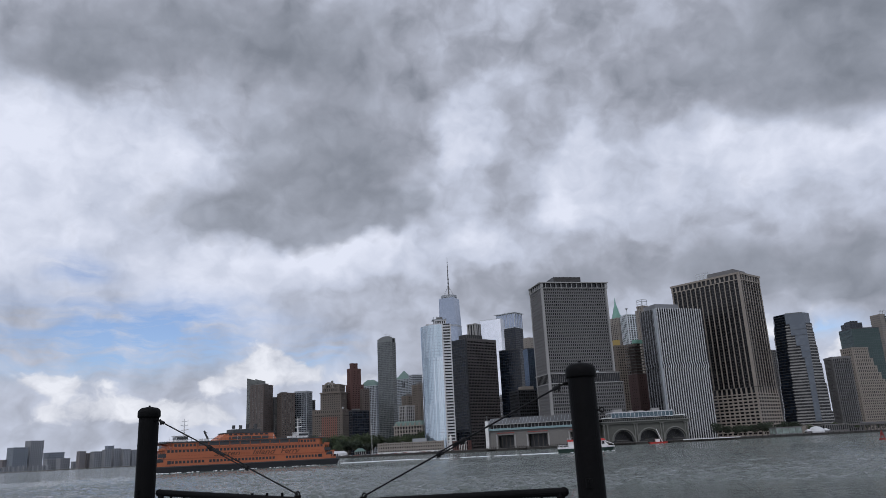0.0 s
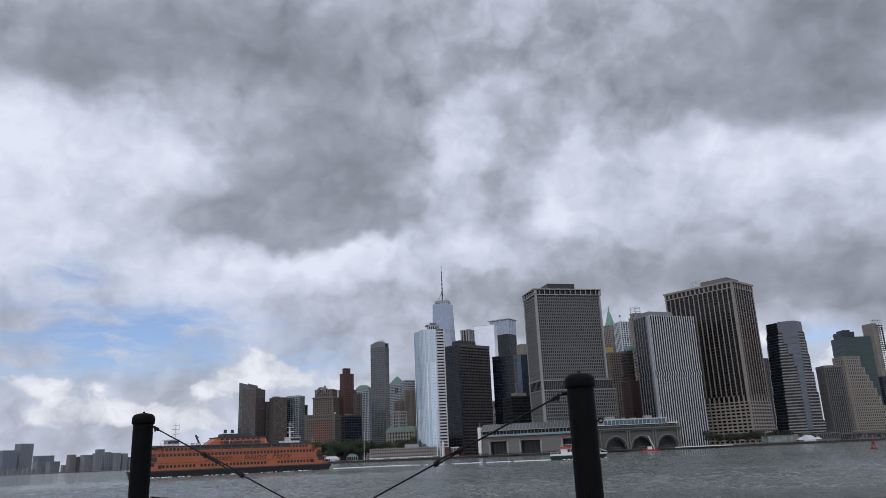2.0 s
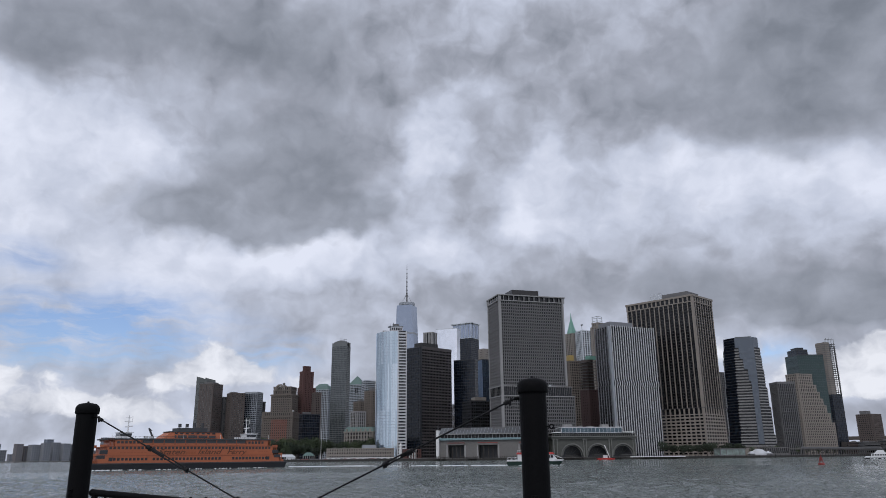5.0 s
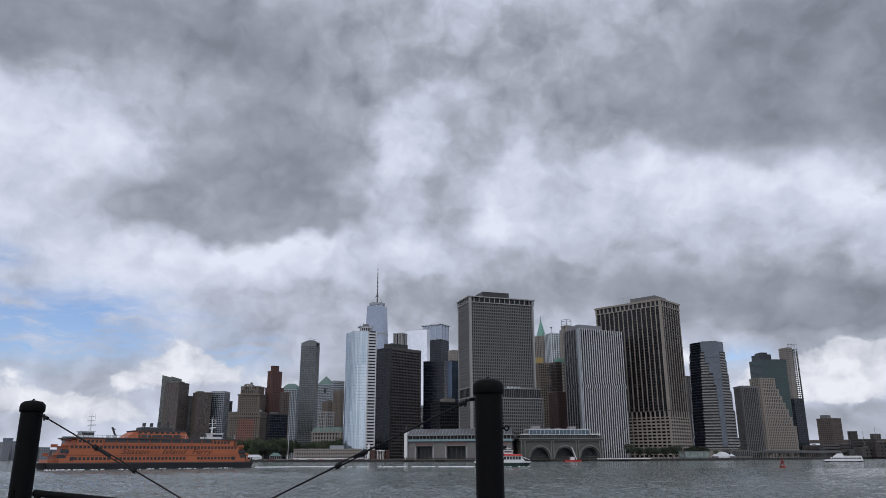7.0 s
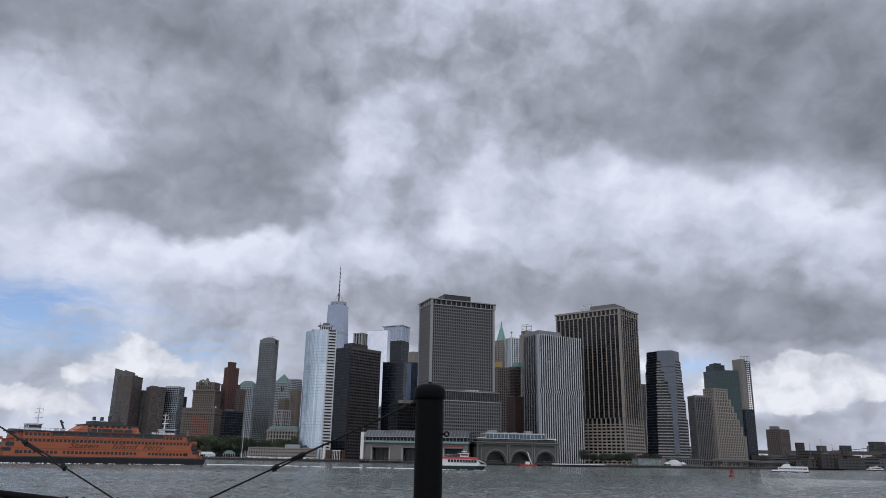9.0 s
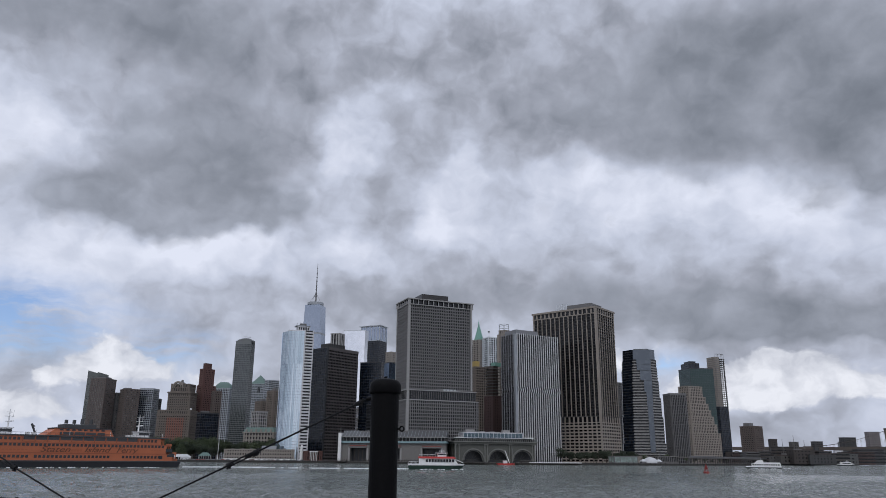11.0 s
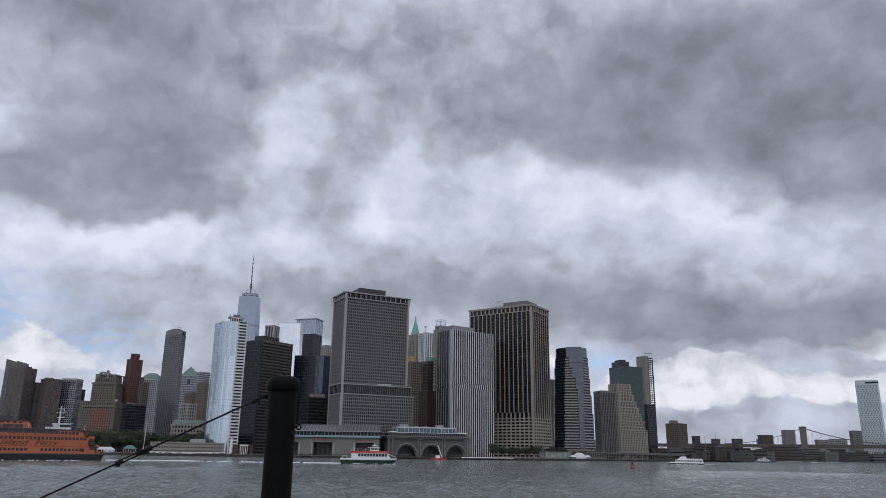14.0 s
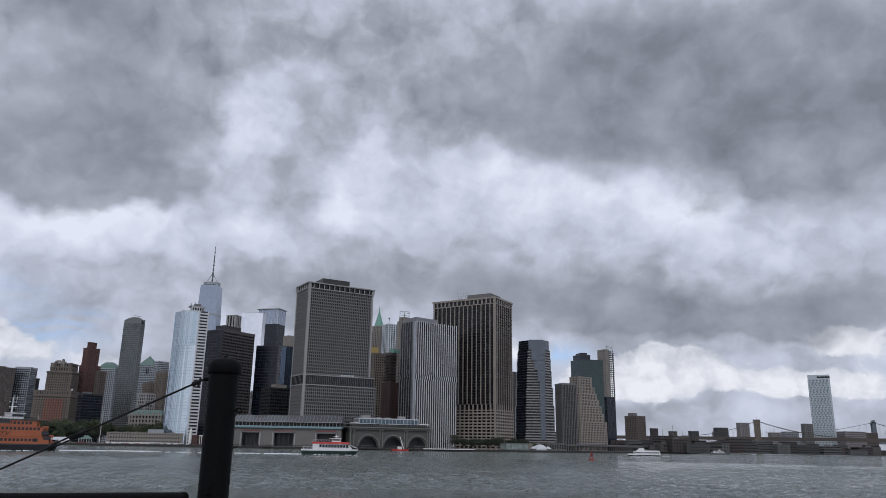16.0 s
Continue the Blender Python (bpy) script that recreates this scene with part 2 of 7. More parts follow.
def water_material():
    m = bpy.data.materials.new("harbour_water")
    m.use_nodes = True
    nt = m.node_tree
    p = nt.nodes["Principled BSDF"]
    tc = nt.nodes.new("ShaderNodeTexCoord")
    mp = nt.nodes.new("ShaderNodeMapping")
    mp.inputs["Rotation"].default_value = (0, 0, 0.35)
    mp.inputs["Scale"].default_value = (0.55, 1.0, 1.0)
    nt.links.new(tc.outputs["Object"], mp.inputs[0])
    hs = []
    for s, d, w in ((0.40, 5, 0.55), (1.4, 5, 0.36), (4.0, 4, 0.14)):
        n = nt.nodes.new("ShaderNodeTexNoise")
        n.inputs["Scale"].default_value, n.inputs["Detail"].default_value, n.inputs["Distortion"].default_value = s, d, 0.4
        nt.links.new(mp.outputs[0], n.inputs["Vector"])
        hs.append(node_math(nt, "MULTIPLY", n.outputs["Fac"], w))
    h = node_math(nt, "ADD", node_math(nt, "ADD", hs[0], hs[1]), hs[2])
    b = nt.nodes.new("ShaderNodeBump")
    b.inputs["Strength"].default_value, b.inputs["Distance"].default_value = 1.0, 4.2
    nt.links.new(h, b.inputs["Height"])
    nt.links.new(b.outputs[0], p.inputs["Normal"])
    big = nt.nodes.new("ShaderNodeTexNoise")
    big.inputs["Scale"].default_value, big.inputs["Detail"].default_value = 0.012, 4
    nt.links.new(mp.outputs[0], big.inputs["Vector"])
    r = nt.nodes.new("ShaderNodeValToRGB")
    nt.links.new(big.outputs["Fac"], r.inputs[0])
    e = r.color_ramp.elements
    e[0].position, e[0].color = 0.35, (0.150, 0.174, 0.164, 1)
    e[1].position, e[1].color = 0.65, (0.205, 0.230, 0.218, 1)
    nt.links.new(r.outputs[0], p.inputs["Base Color"])
    p.inputs["Roughness"].default_value, p.inputs["IOR"].default_value = 0.09, 1.33
    return m


WATER = water_material()
CONCRETE = surface("pale_concrete", (0.31, 0.305, 0.30), 0.8, grain=0.6)
GREY_CONCRETE = surface("grey_concrete", (0.155, 0.153, 0.155), 0.8, grain=0.6)
DARK_CONCRETE = surface("weathered_concrete", (0.15, 0.145, 0.14), 0.85, grain=0.4, vary=0.25)
WHITE_METAL = surface("white_cladding", (0.56, 0.56, 0.58), 0.5, grain=0.3, vary=0.06)
TAN_STONE = surface("tan_limestone", (0.25, 0.225, 0.20), 0.8, grain=0.7)
PALE_STONE = surface("pale_limestone", (0.285, 0.250, 0.218), 0.8, grain=0.7)
DARK_STEEL = surface("dark_grey_steel", (0.15, 0.16, 0.162), 0.45, metal=0.2, grain=0.3)
SLAB_BRONZE = surface("bronze_spandrel", (0.088, 0.079, 0.078), 0.5, metal=0.1, grain=0.3, each=0.5)
TAN_DARK = surface("sooty_limestone", (0.15, 0.127, 0.108), 0.85, grain=0.5, vary=0.25)
BROWN_BRICK = surface("brown_brick", (0.105, 0.084, 0.075), 0.85, grain=2.0, vary=0.2)
RED_BRICK = surface("red_brick", (0.105, 0.053, 0.046), 0.85, grain=2.0, vary=0.2)
GREY_BRICK = surface("grey_brick", (0.10, 0.098, 0.097), 0.85, grain=2.0, vary=0.2)
BRONZE = surface("bronze_mullion", (0.04, 0.038, 0.038), 0.45, metal=0.3, grain=0.3)
BLACK_METAL = surface("black_mullion", (0.03, 0.032, 0.036), 0.4, grain=0.3)
STEEL = surface("grey_steel", (0.32, 0.34, 0.36), 0.4, metal=0.4, grain=0.3)
PALE_STEEL = surface("pale_steel", (0.55, 0.58, 0.6), 0.4, metal=0.3, grain=0.3)
ROOF = surface("roof_gravel", (0.16, 0.16, 0.16), 0.9, grain=0.8)
COPPER = surface("green_copper", (0.16, 0.33, 0.27), 0.6, grain=0.6, vary=0.2)
GREY_GREEN = surface("grey_green_copper", (0.12, 0.19, 0.17), 0.6, grain=0.4)
SOIL = surface("paved_land", (0.17, 0.165, 0.155), 0.9, grain=0.2, vary=0.25)
SEAWALL = surface("stone_seawall", (0.045, 0.043, 0.04), 0.9, grain=0.5, vary=0.3)
# distance haze is mixed into these two wall colours
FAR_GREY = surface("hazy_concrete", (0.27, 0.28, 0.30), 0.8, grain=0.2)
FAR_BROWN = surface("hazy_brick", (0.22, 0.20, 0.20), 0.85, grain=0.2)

DARK_GLASS = glazing("dark_glass", (0.007, 0.008, 0.010), (0.03, 0.031, 0.033), ior=1.4)
OFFICE_GLASS = glazing("office_glass", (0.005, 0.0055, 0.006), (0.05, 0.05, 0.048), 2.4, 3.7, share=0.15, ior=1.35)
BRONZE_GLASS = glazing("bronze_glass", (0.006, 0.007, 0.009), (0.028, 0.03, 0.036), 3.0, 3.8, ior=1.4)
NAVY_GLASS = glazing("navy_glass", (0.006, 0.010, 0.018), (0.024, 0.034, 0.052), 3.0, 3.8, ior=1.45)
BLUE_GLASS = glazing("blue_mirror_glass", (0.10, 0.14, 0.20), (0.15, 0.20, 0.27), 3.0, 3.8, metal=0.75, rough=0.08)
SILVER_GLASS = glazing("silver_mirror_glass", (0.42, 0.50, 0.54), (0.60, 0.66, 0.69), 2.6, 60, metal=0.92, rough=0.06, share=0.45)
PALE_GLASS = glazing("pale_mirror_glass", (0.80, 0.81, 0.84), (0.88, 0.89, 0.91), 6, 8, metal=0.95, rough=0.04)
TOWER_GLASS = glazing("blue_grey_glass", (0.30, 0.34, 0.41), (0.36, 0.40, 0.47), 6, 8, metal=0.85, rough=0.12)
GREY_GLASS = glazing("grey_green_glass", (0.045, 0.055, 0.058), (0.17, 0.185, 0.185), 3.0, 3.6, metal=0.3, rough=0.12, share=0.4)
TEAL_GLASS = glazing("teal_glass", (0.04, 0.066, 0.063), (0.06, 0.09, 0.085), 3.0, 3.8, metal=0.6, rough=0.1)
FLAT_GLASS = glazing("apartment_glass", (0.03, 0.033, 0.038), (0.26, 0.26, 0.25), 2.5, 3.2, share=0.5)
SLATE_GLASS = glazing("slate_glass", (0.10, 0.115, 0.135), (0.15, 0.17, 0.19), 3, 3.8, metal=0.6, rough=0.12)
BRIGHT_BRICK = surface("warm_red_brick", (0.24, 0.10, 0.075), 0.85, grain=2.0, vary=0.2)
SIDE_GREY = surface("grey_metal_pier", (0.21, 0.215, 0.23), 0.5, grain=0.3, vary=0.08)
BAND_STONE = surface("grey_stone_band", (0.25, 0.245, 0.24), 0.8, grain=0.6, each=0.25)

# ---- builders ----
GROUND = 2.2


def mesh_of(bm, name, mat):
    me = bpy.data.meshes.new(name)
    bm.to_mesh(me)
    bm.free()
    me.materials.append(mat)
    return me


def box(bm, x0, y0, z0, x1, y1, z1):
    v = [bm.verts.new((x, y, z)) for z in (z0, z1) for x, y in ((x0, y0), (x1, y0), (x1, y1), (x0, y1))]
    for f in ((3, 2, 1, 0), (4, 5, 6, 7), (0, 1, 5, 4), (1, 2, 6, 5), (2, 3, 7, 6), (3, 0, 4, 7)):
        bm.faces.new([v[i] for i in f])


def prism(bm, low, high, z0, z1):
    """A solid between two outlines with the same number of corners."""
    a = [bm.verts.new((x, y, z0)) for x, y in low]
    b = [bm.verts.new((x, y, z1)) for x, y in high]
    n = len(a)
    bm.faces.new(a[::-1])
    bm.faces.new(b)
    for i in range(n):
        bm.faces.new((a[i], a[(i + 1) % n], b[(i + 1) % n], b[i]))


def rod(bm, p, q, r, sides=6, r2=None):
    p, q = Vector(p), Vector(q)
    turn = (q - p).to_track_quat("Z", "Y").to_matrix()
    r2 = r if r2 is None else r2
    ring = [[bm.verts.new(c + turn @ Vector((math.cos(k * 2 * math.pi / sides) * rr, math.sin(k * 2 * math.pi / sides) * rr, 0))) for k in range(sides)] for c, rr in ((p, r), (q, r2))]
    bm.faces.new(ring[0][::-1])
    bm.faces.new(ring[1])
    for k in range(sides):
        bm.faces.new((ring[0][k], ring[0][(k + 1) % sides], ring[1][(k + 1) % sides], ring[1][k]))


def lathe(bm, profile, sides=24, at=(0, 0)):
    rings = [[bm.verts.new((at[0] + r * math.cos(k * 2 * math.pi / sides), at[1] + r * math.sin(k * 2 * math.pi / sides), z)) for k in range(sides)] for r, z in profile]
    for a, b in zip(rings, rings[1:]):
        for k in range(sides):
            bm.faces.new((a[k], a[(k + 1) % sides], b[(k + 1) % sides], b[k]))
    bm.faces.new(rings[0][::-1])
    bm.faces.new(rings[-1])


def thing(name, at, z=0.0, yaw=0.0, label="", category="", group="", kind=""):
    e = new(name)
    e.matrix_world = pose(at[0], at[1], z, 0, 0, yaw)
    e.empty_display_size = 0.5
    return tagged(e, label, category, group, kind)


def place(name, me, parent, loc=(0, 0, 0), turn=0.0, label=""):
    o = new(name, me)
    o.parent = parent
    o.location, o.rotation_euler = loc, (0, 0, radians(turn))
    return tagged(o, label)


def part(name, bm, mat, parent, label=""):
    return place(name, mesh_of(bm, name, mat), parent, label=label)


def block(name, parent, mat, *boxes, label=""):
    bm = bmesh.new()
    for b in boxes:
        box(bm, *b)
    return part(name, bm, mat, parent, label)


def facade(parent, x0, y0, z0, W, D, H, wall, glass, bay=3.0, storey=3.8, pier=1.0, band=1.4, proud=0.5, rim=1.6, names=("glazing", "pier", "spandrel"), roof=True, lead=None, round_about=True):
    """A block of storeys: a glass core, piers on all four sides and a band at every floor."""
    block(names[0], parent, glass, (x0, y0, z0, x0 + W, y0 + D, z0 + H))
    if band:
        bm = bmesh.new()
        s = proud - 0.12
        box(bm, -s, -s, 0, W + s, D + s, band)
        me = mesh_of(bm, names[2], wall)
        n = max(1, int(H / storey))
        for k in range(n):
            place(names[2], me, parent, (x0, y0, z0 + k * H / n))
    if pier:
        bm = bmesh.new()
        box(bm, -pier / 2, -proud, 0, pier / 2, 0.05, H)
        me = mesh_of(bm, names[1], lead or wall)
        nx, ny = max(1, round(W / bay)), max(1, round(D / bay))
        for k in range(nx + 1):
            u = min(max(k * W / nx, pier / 2), W - pier / 2)
            place(names[1], me, parent, (x0 + u, y0, z0))
            if round_about:
                place(names[1], me, parent, (x0 + u, y0 + D, z0), 180)
        for k in range(ny + 1):
            u = min(max(k * D / ny, pier / 2), D - pier / 2)
            if round_about:
                place(names[1], me, parent, (x0 + W, y0 + u, z0), 90)
            place(names[1], me, parent, (x0, y0 + u, z0), -90)
    if roof:
        q = proud + 0.06
        block("parapet", parent, wall, (x0 - q, y0 - q, z0 + H - 0.6, x0 + W + q, y0 + 0.4, z0 + H + rim), (x0 - q, y0 + D - 0.4, z0 + H - 0.6, x0 + W + q, y0 + D + q, z0 + H + rim),
              (x0 - q, y0 + 0.4, z0 + H - 0.6, x0 + 0.4, y0 + D - 0.4, z0 + H + rim), (x0 + W - 0.4, y0 + 0.4, z0 + H - 0.6, x0 + W + q, y0 + D - 0.4, z0 + H + rim))
        block("roof", parent, ROOF, (x0 + 0.3, y0 + 0.3, z0 + H + 0.01, x0 + W - 0.3, y0 + D - 0.3, z0 + H + 0.4))


def mullions(parent, x0, y0, z0, W, D, H, bay, mat):
    """Thin upright bars between the piers on the two faces towards the water."""
    bm = bmesh.new()
    box(bm, -0.12, -0.45, 0, 0.12, 0.05, H)
    me = mesh_of(bm, "mullion", mat)
    for k in range(1, round(W / bay)):
        place("mullion", me, parent, (x0 + k * W / round(W / bay), y0, z0))
    for k in range(1, round(D / bay)):
        place("mullion", me, parent, (x0, y0 + k * D / round(D / bay), z0), -90)


def tower(name, at, yaw, W, D, H, wall, glass, label, bay=3.0, storey=3.8, pier=1.0, band=1.4, proud=0.5, rim=1.6, plant=None, lead=None, group="", category="building"):
    near = group == "" and at[1] < 1150
    e = thing(name, at, GROUND, yaw, label, category, group)
    H -= GROUND
    facade(e, 0, 0, 0, W, D, H, wall, glass, bay, storey, pier, band, proud, rim, lead=lead, round_about=near)
    if plant:
        a, b, c, d, h = plant
        block("plant_room", e, GREY_CONCRETE, (a * W, b * D, H + 0.3, c * W, d * D, H + h))
    return e


# ---- water and land ----
def sheet(name, pts, z, mat, label, category, depth=0.0):
    bm = bmesh.new()
    vs = [bm.verts.new((x, y, z)) for x, y in pts]
    f = bm.faces.new(vs)
    if depth:
        r = bmesh.ops.extrude_face_region(bm, geom=[f])
        for v in r["geom"]:
            if isinstance(v, bmesh.types.BMVert):
                v.co.z -= depth
    bmesh.ops.recalc_face_normals(bm, faces=bm.faces)
    o = new(name, mesh_of(bm, name, mat))
    return tagged(o, label, category, kind="structure")


def water_sheet():
    """One sheet to the horizon, with wind waves where they are coarse enough to be seen."""
    rings = np.concatenate(([0.5, 8, 20, 35, 55, 75], np.geomspace(84, 330, 330), np.geomspace(333, 1250, 170), np.geomspace(1300, 4900, 30)))
    turns = np.radians(np.concatenate((np.arange(-52, 62, 0.15), np.arange(62, 308, 3.0))))
    R, A = np.meshgrid(rings, turns, indexing="ij")
    X, Y = R * np.sin(A), R * np.cos(A)
    gap = np.maximum(np.gradient(rings)[:, None], R * np.gradient(turns)[None, :])
    rng = np.random.default_rng(4)
    Z = np.zeros_like(X)
    for k in range(40):
        wave = 0.9 * 1.04 ** k
        way_ = rng.normal(0.5, 0.6)
        q = 2 * np.pi / wave
        fade = np.clip(wave / gap / 2.4 - 0.6, 0, 1)
        ph = q * (X * np.sin(way_) + Y * np.cos(way_)) + rng.uniform(0, 6.28)
        Z += fade * wave * 0.0125 * (np.sin(ph) + 0.25 * np.sin(2 * ph + 1.3))
    gust = 0.65 + 0.5 * np.sin(X * 0.021 + 1.7 * np.sin(Y * 0.017)) * np.sin(Y * 0.023 + 0.5)
    Z *= np.clip(gust, 0.5, 1.25) * np.clip((R - 30) / 60, 0, 1)
    n, m = X.shape
    me = bpy.data.meshes.new("water")
    idx = np.arange(n * m).reshape(n, m)
    a, b = idx[:-1, :], idx[1:, :]
    quads = np.stack((a, np.roll(a, -1, 1), np.roll(b, -1, 1), b), -1).reshape(-1, 4)
    me.vertices.add(n * m)
    me.vertices.foreach_set("co", np.stack((X, Y, Z), -1).ravel())
    me.loops.add(quads.size)
    me.loops.foreach_set("vertex_index", quads[:, ::-1].ravel())
    me.polygons.add(len(quads))
    me.polygons.foreach_set("loop_start", np.arange(len(quads)) * 4)
    me.polygons.foreach_set("use_smooth", np.ones(len(quads), dtype=bool))
    me.update(calc_edges=True)
    me.materials.append(WATER)
    tagged(new("water", me), "choppy grey-green harbour water under an overcast sky", "water", kind="structure")


water_sheet()
sheet("ground", ((-395, 1105), (-330, 1045), (-165, 985), (-90, 905), (30, 850), (150, 800), (275, 790), (400, 850), (520, 905), (690, 1060), (860, 1240), (1060, 1420), (1420, 1760), (1700, 2050), (2600, 2900), (2600, 4700), (-700, 4700), (-520, 1700)), GROUND, SOIL, "paved city ground behind a stone seawall", "ground", 6.0)
SHORE = ((-395, 1105), (-330, 1045), (-165, 985), (-90, 905), (30, 850), (150, 800), (275, 790), (400, 850), (520, 905), (690, 1060), (860, 1240), (1060, 1420), (1420, 1760), (1700, 2050))
for (xa, ya), (xb, yb) in zip(SHORE, SHORE[1:]):
    e = thing("seawall", (xa, ya), 0, math.degrees(math.atan2(yb - ya, xb - xa)), "dark wet stone seawall along the shore", "seawall", kind="structure")
    L = math.hypot(xb - xa, yb - ya)
    block("wall_face", e, SEAWALL, (-0.5, -1.2, -3, L + 0.5, 0.6, 2.3))
    block("coping", e, DARK_CONCRETE, (-0.5, -1.4, 2.3, L + 0.5, 0.7, 2.7))
    bm = bmesh.new()
    rod(bm, (0, -1.5, -2), (0, -1.5, 3.4), 0.3, 6)
    me = mesh_of(bm, "fender_pile", SEAWALL)
    for k in range(int(L / 9)):
        place("fender_pile", me, e, (k * 9 + 3, 0, 0))

sheet("ground_far_shore", ((-2600, 2100), (-1300, 2030), (-1090, 2080), (-960, 2250), (-880, 2400), (-900, 4500), (-2600, 4500)), GROUND, SOIL, "low far shore of a harbour city", "ground", 6.0)
sheet("ground_right_shore", ((1760, 1860), (2300, 1500), (4200, 2000), (4200, 4400), (2650, 4400)), GROUND, SOIL, "far river bank under two bridges", "ground", 6.0)

# ---- skyline, near towers first ----
def grid_tower():
    """Concrete grid tower on a wider podium with a projecting crown."""
    at, yaw, W, D, H = (119, 875), 13, 84.9, 38.2, 195.0
    e = thing("office_tower", at, GROUND, yaw, "grey concrete grid office tower with deep square windows", "building")
    H -= GROUND
    facade(e, 0, 0, 0, W, D, H - 8, GREY_CONCRETE, OFFICE_GLASS, 2.45, 3.75, 0.85, 1.35, 0.9, roof=False)
    # white corner columns and the open crown
    block("corner_column", e, CONCRETE, (-0.9, -2.0, 0, 2.1, 0.3, H - 1.2), label="pale concrete corner column")
    block("corner_column", e, CONCRETE, (W - 1.6, -1.5, 83.6, W + 0.5, 0.3, H - 1.2), label="pale concrete corner column")
    block("corner_column", e, CONCRETE, (-1.3, D - 1.8, 0, 0.3, D + 0.3, H - 1.2))
    block("crown_beam", e, CONCRETE, (-1.5, -2.0, H - 7.9, W + 1.5, D + 1.5, H - 6.9))
    block("crown_beam", e, CONCRETE, (-2.2, -2.8, H - 1.2, W + 2.2, D + 2.2, H))
    block("crown_core", e, DARK_GLASS, (0.2, 0.2, H - 6.9, W - 0.2, D - 0.2, H - 1.2))
    bm = bmesh.new()
    box(bm, -0.4, -0.4, 0, 0.4, 0.4, 5.6)
    me = mesh_of(bm, "crown_post", CONCRETE)
    for k in range(14):
        place("crown_post", me, e, (-1.2 + k * (W + 2.4) / 13, -1.7, H - 6.85))
    for k in range(1, 7):
        place("crown_post", me, e, (-1.2, -1.7 + k * (D + 2.9) / 6, H - 6.85))
        place("crown_post", me, e, (W + 1.2, -1.7 + k * (D + 2.9) / 6, H - 6.85))
    block("plant_room", e, BRONZE, (W * 0.24, D * 0.2, H, W * 0.66, D * 0.8, H + 8.5), label="dark metal plant room")
    # podium: a lower wing, then a dark recessed storey between pale beams
    pw, rw = W + 8.2, W + 5.2
    facade(e, 2.2, -1.0, 0, pw - 2.2, D + 2, 70, GREY_CONCRETE, OFFICE_GLASS, 2.45, 3.75, 0.85, 1.35, 0.7, roof=False)
    block("podium_beam", e, CONCRETE, (2.2, -2.4, 70, pw + 0.8, D + 2, 71.1))
    block("podium_recess", e, DARK_GLASS, (-0.95, -1.4, 71.1, rw, D + 1.5, 81.6))
    block("podium_beam", e, CONCRETE, (2.2, -2.4, 81.6, rw + 0.8, D + 2, 82.5))
    for z in (70, 81.6):
        block("podium_beam", e, CONCRETE, (-1.6, 0.4, z, -0.95, D + 2, z + 1.1))
    bm = bmesh.new()
    box(bm, -0.16, -0.3, 0, 0.16, 0.3, 10.5)
    me = mesh_of(bm, "recess_mullion", GREY_CONCRETE)
    for k in range(38):
        place("recess_mullion", me, e, (2.6 + k * (rw - 3.0) / 37, -1.5, 71.1))
    for k in range(10):
        place("recess_mullion", me, e, (-1.1, 1 + k * D / 9, 71.1), -90)
    for k in range(4):
        block("roof_fan", e, PALE_STEEL, (pw * (0.5 + 0.05 * k), -2.0, 82.5, pw * (0.53 + 0.05 * k), -1.1, 84.4))


grid_tower()


def pin_stripe_tower():
    """White piers that bend at mid-height in front of dark glass."""
    at, yaw, W, D, H = (266, 921), 20, 71.6, 31.5, 165.0
    e = thing("office_tower", at, GROUND, yaw, "white vertical-striped office tower with kinked piers", "building")
    H -= GROUND
    kink = H * 0.525
    block("glazing", e, DARK_GLASS, (0, 0, 0, W, D, H - 8))
    block("top_storey", e, DARK_GLASS, (1.2, 1.2, H - 8, W - 1.2, D - 1.2, H - 0.5))
    bm = bmesh.new()
    w = 0.95
    for z0, z1, x0, x1 in ((0, kink, 0, 0), (kink, kink + 3, 0, 1.2), (kink + 3, kink + 5, 1.2, 1.2), (kink + 5, kink + 9, 1.2, 0), (kink + 9, H, 0, 0)):
        a = [bm.verts.new((x0 + sx, sy, z0)) for sx, sy in ((-w / 2, -0.8), (w / 2, -0.8), (w / 2, 0.05), (-w / 2, 0.05))]
        b = [bm.verts.new((x1 + sx, sy, z1)) for sx, sy in ((-w / 2, -0.8), (w / 2, -0.8), (w / 2, 0.05), (-w / 2, 0.05))]
        for i in range(4):
            bm.faces.new((a[i], a[(i + 1) % 4], b[(i + 1) % 4], b[i]))
    me = mesh_of(bm, "pier", WHITE_METAL)
    n = 20
    for k in range(n):
        place("pier", me, e, (3.2 + k * (W - 4.4) / (n - 1), 0, 0))
        place("pier", me, e, (3.2 + k * (W - 4.4) / (n - 1), D, 0), 180)
    side = me.copy()
    side.materials.clear()
    side.materials.append(SIDE_GREY)
    n = 6
    for k in range(n):
        place("pier", side, e, (0, 4 + k * (D - 5) / (n - 1), 0), -90)
        place("pier", side, e, (W, 4 + k * (D - 5) / (n - 1), 0), 90)
    bm = bmesh.new()
    box(bm, -0.15, -0.15, 0, W + 0.15, D + 0.15, 1.3)
    me = mesh_of(bm, "spandrel", BLACK_METAL)
    for k in range(int((H - 10) / 3.9)):
        place("spandrel", me, e, (0, 0, k * 3.9))
    block("corner_pier", e, STEEL, (-1.3, -1.3, 0, 1.6, 1.6, H - 1), label="broad grey metal corner pier")
    block("plant_room", e, SIDE_GREY, (W * 0.06, D * 0.1, H - 1, W * 0.56, D * 0.9, H + 5.5))
    block("roof", e, ROOF, (0.6, 0.6, H - 1.2, W - 0.6, D - 0.6, H - 0.6))


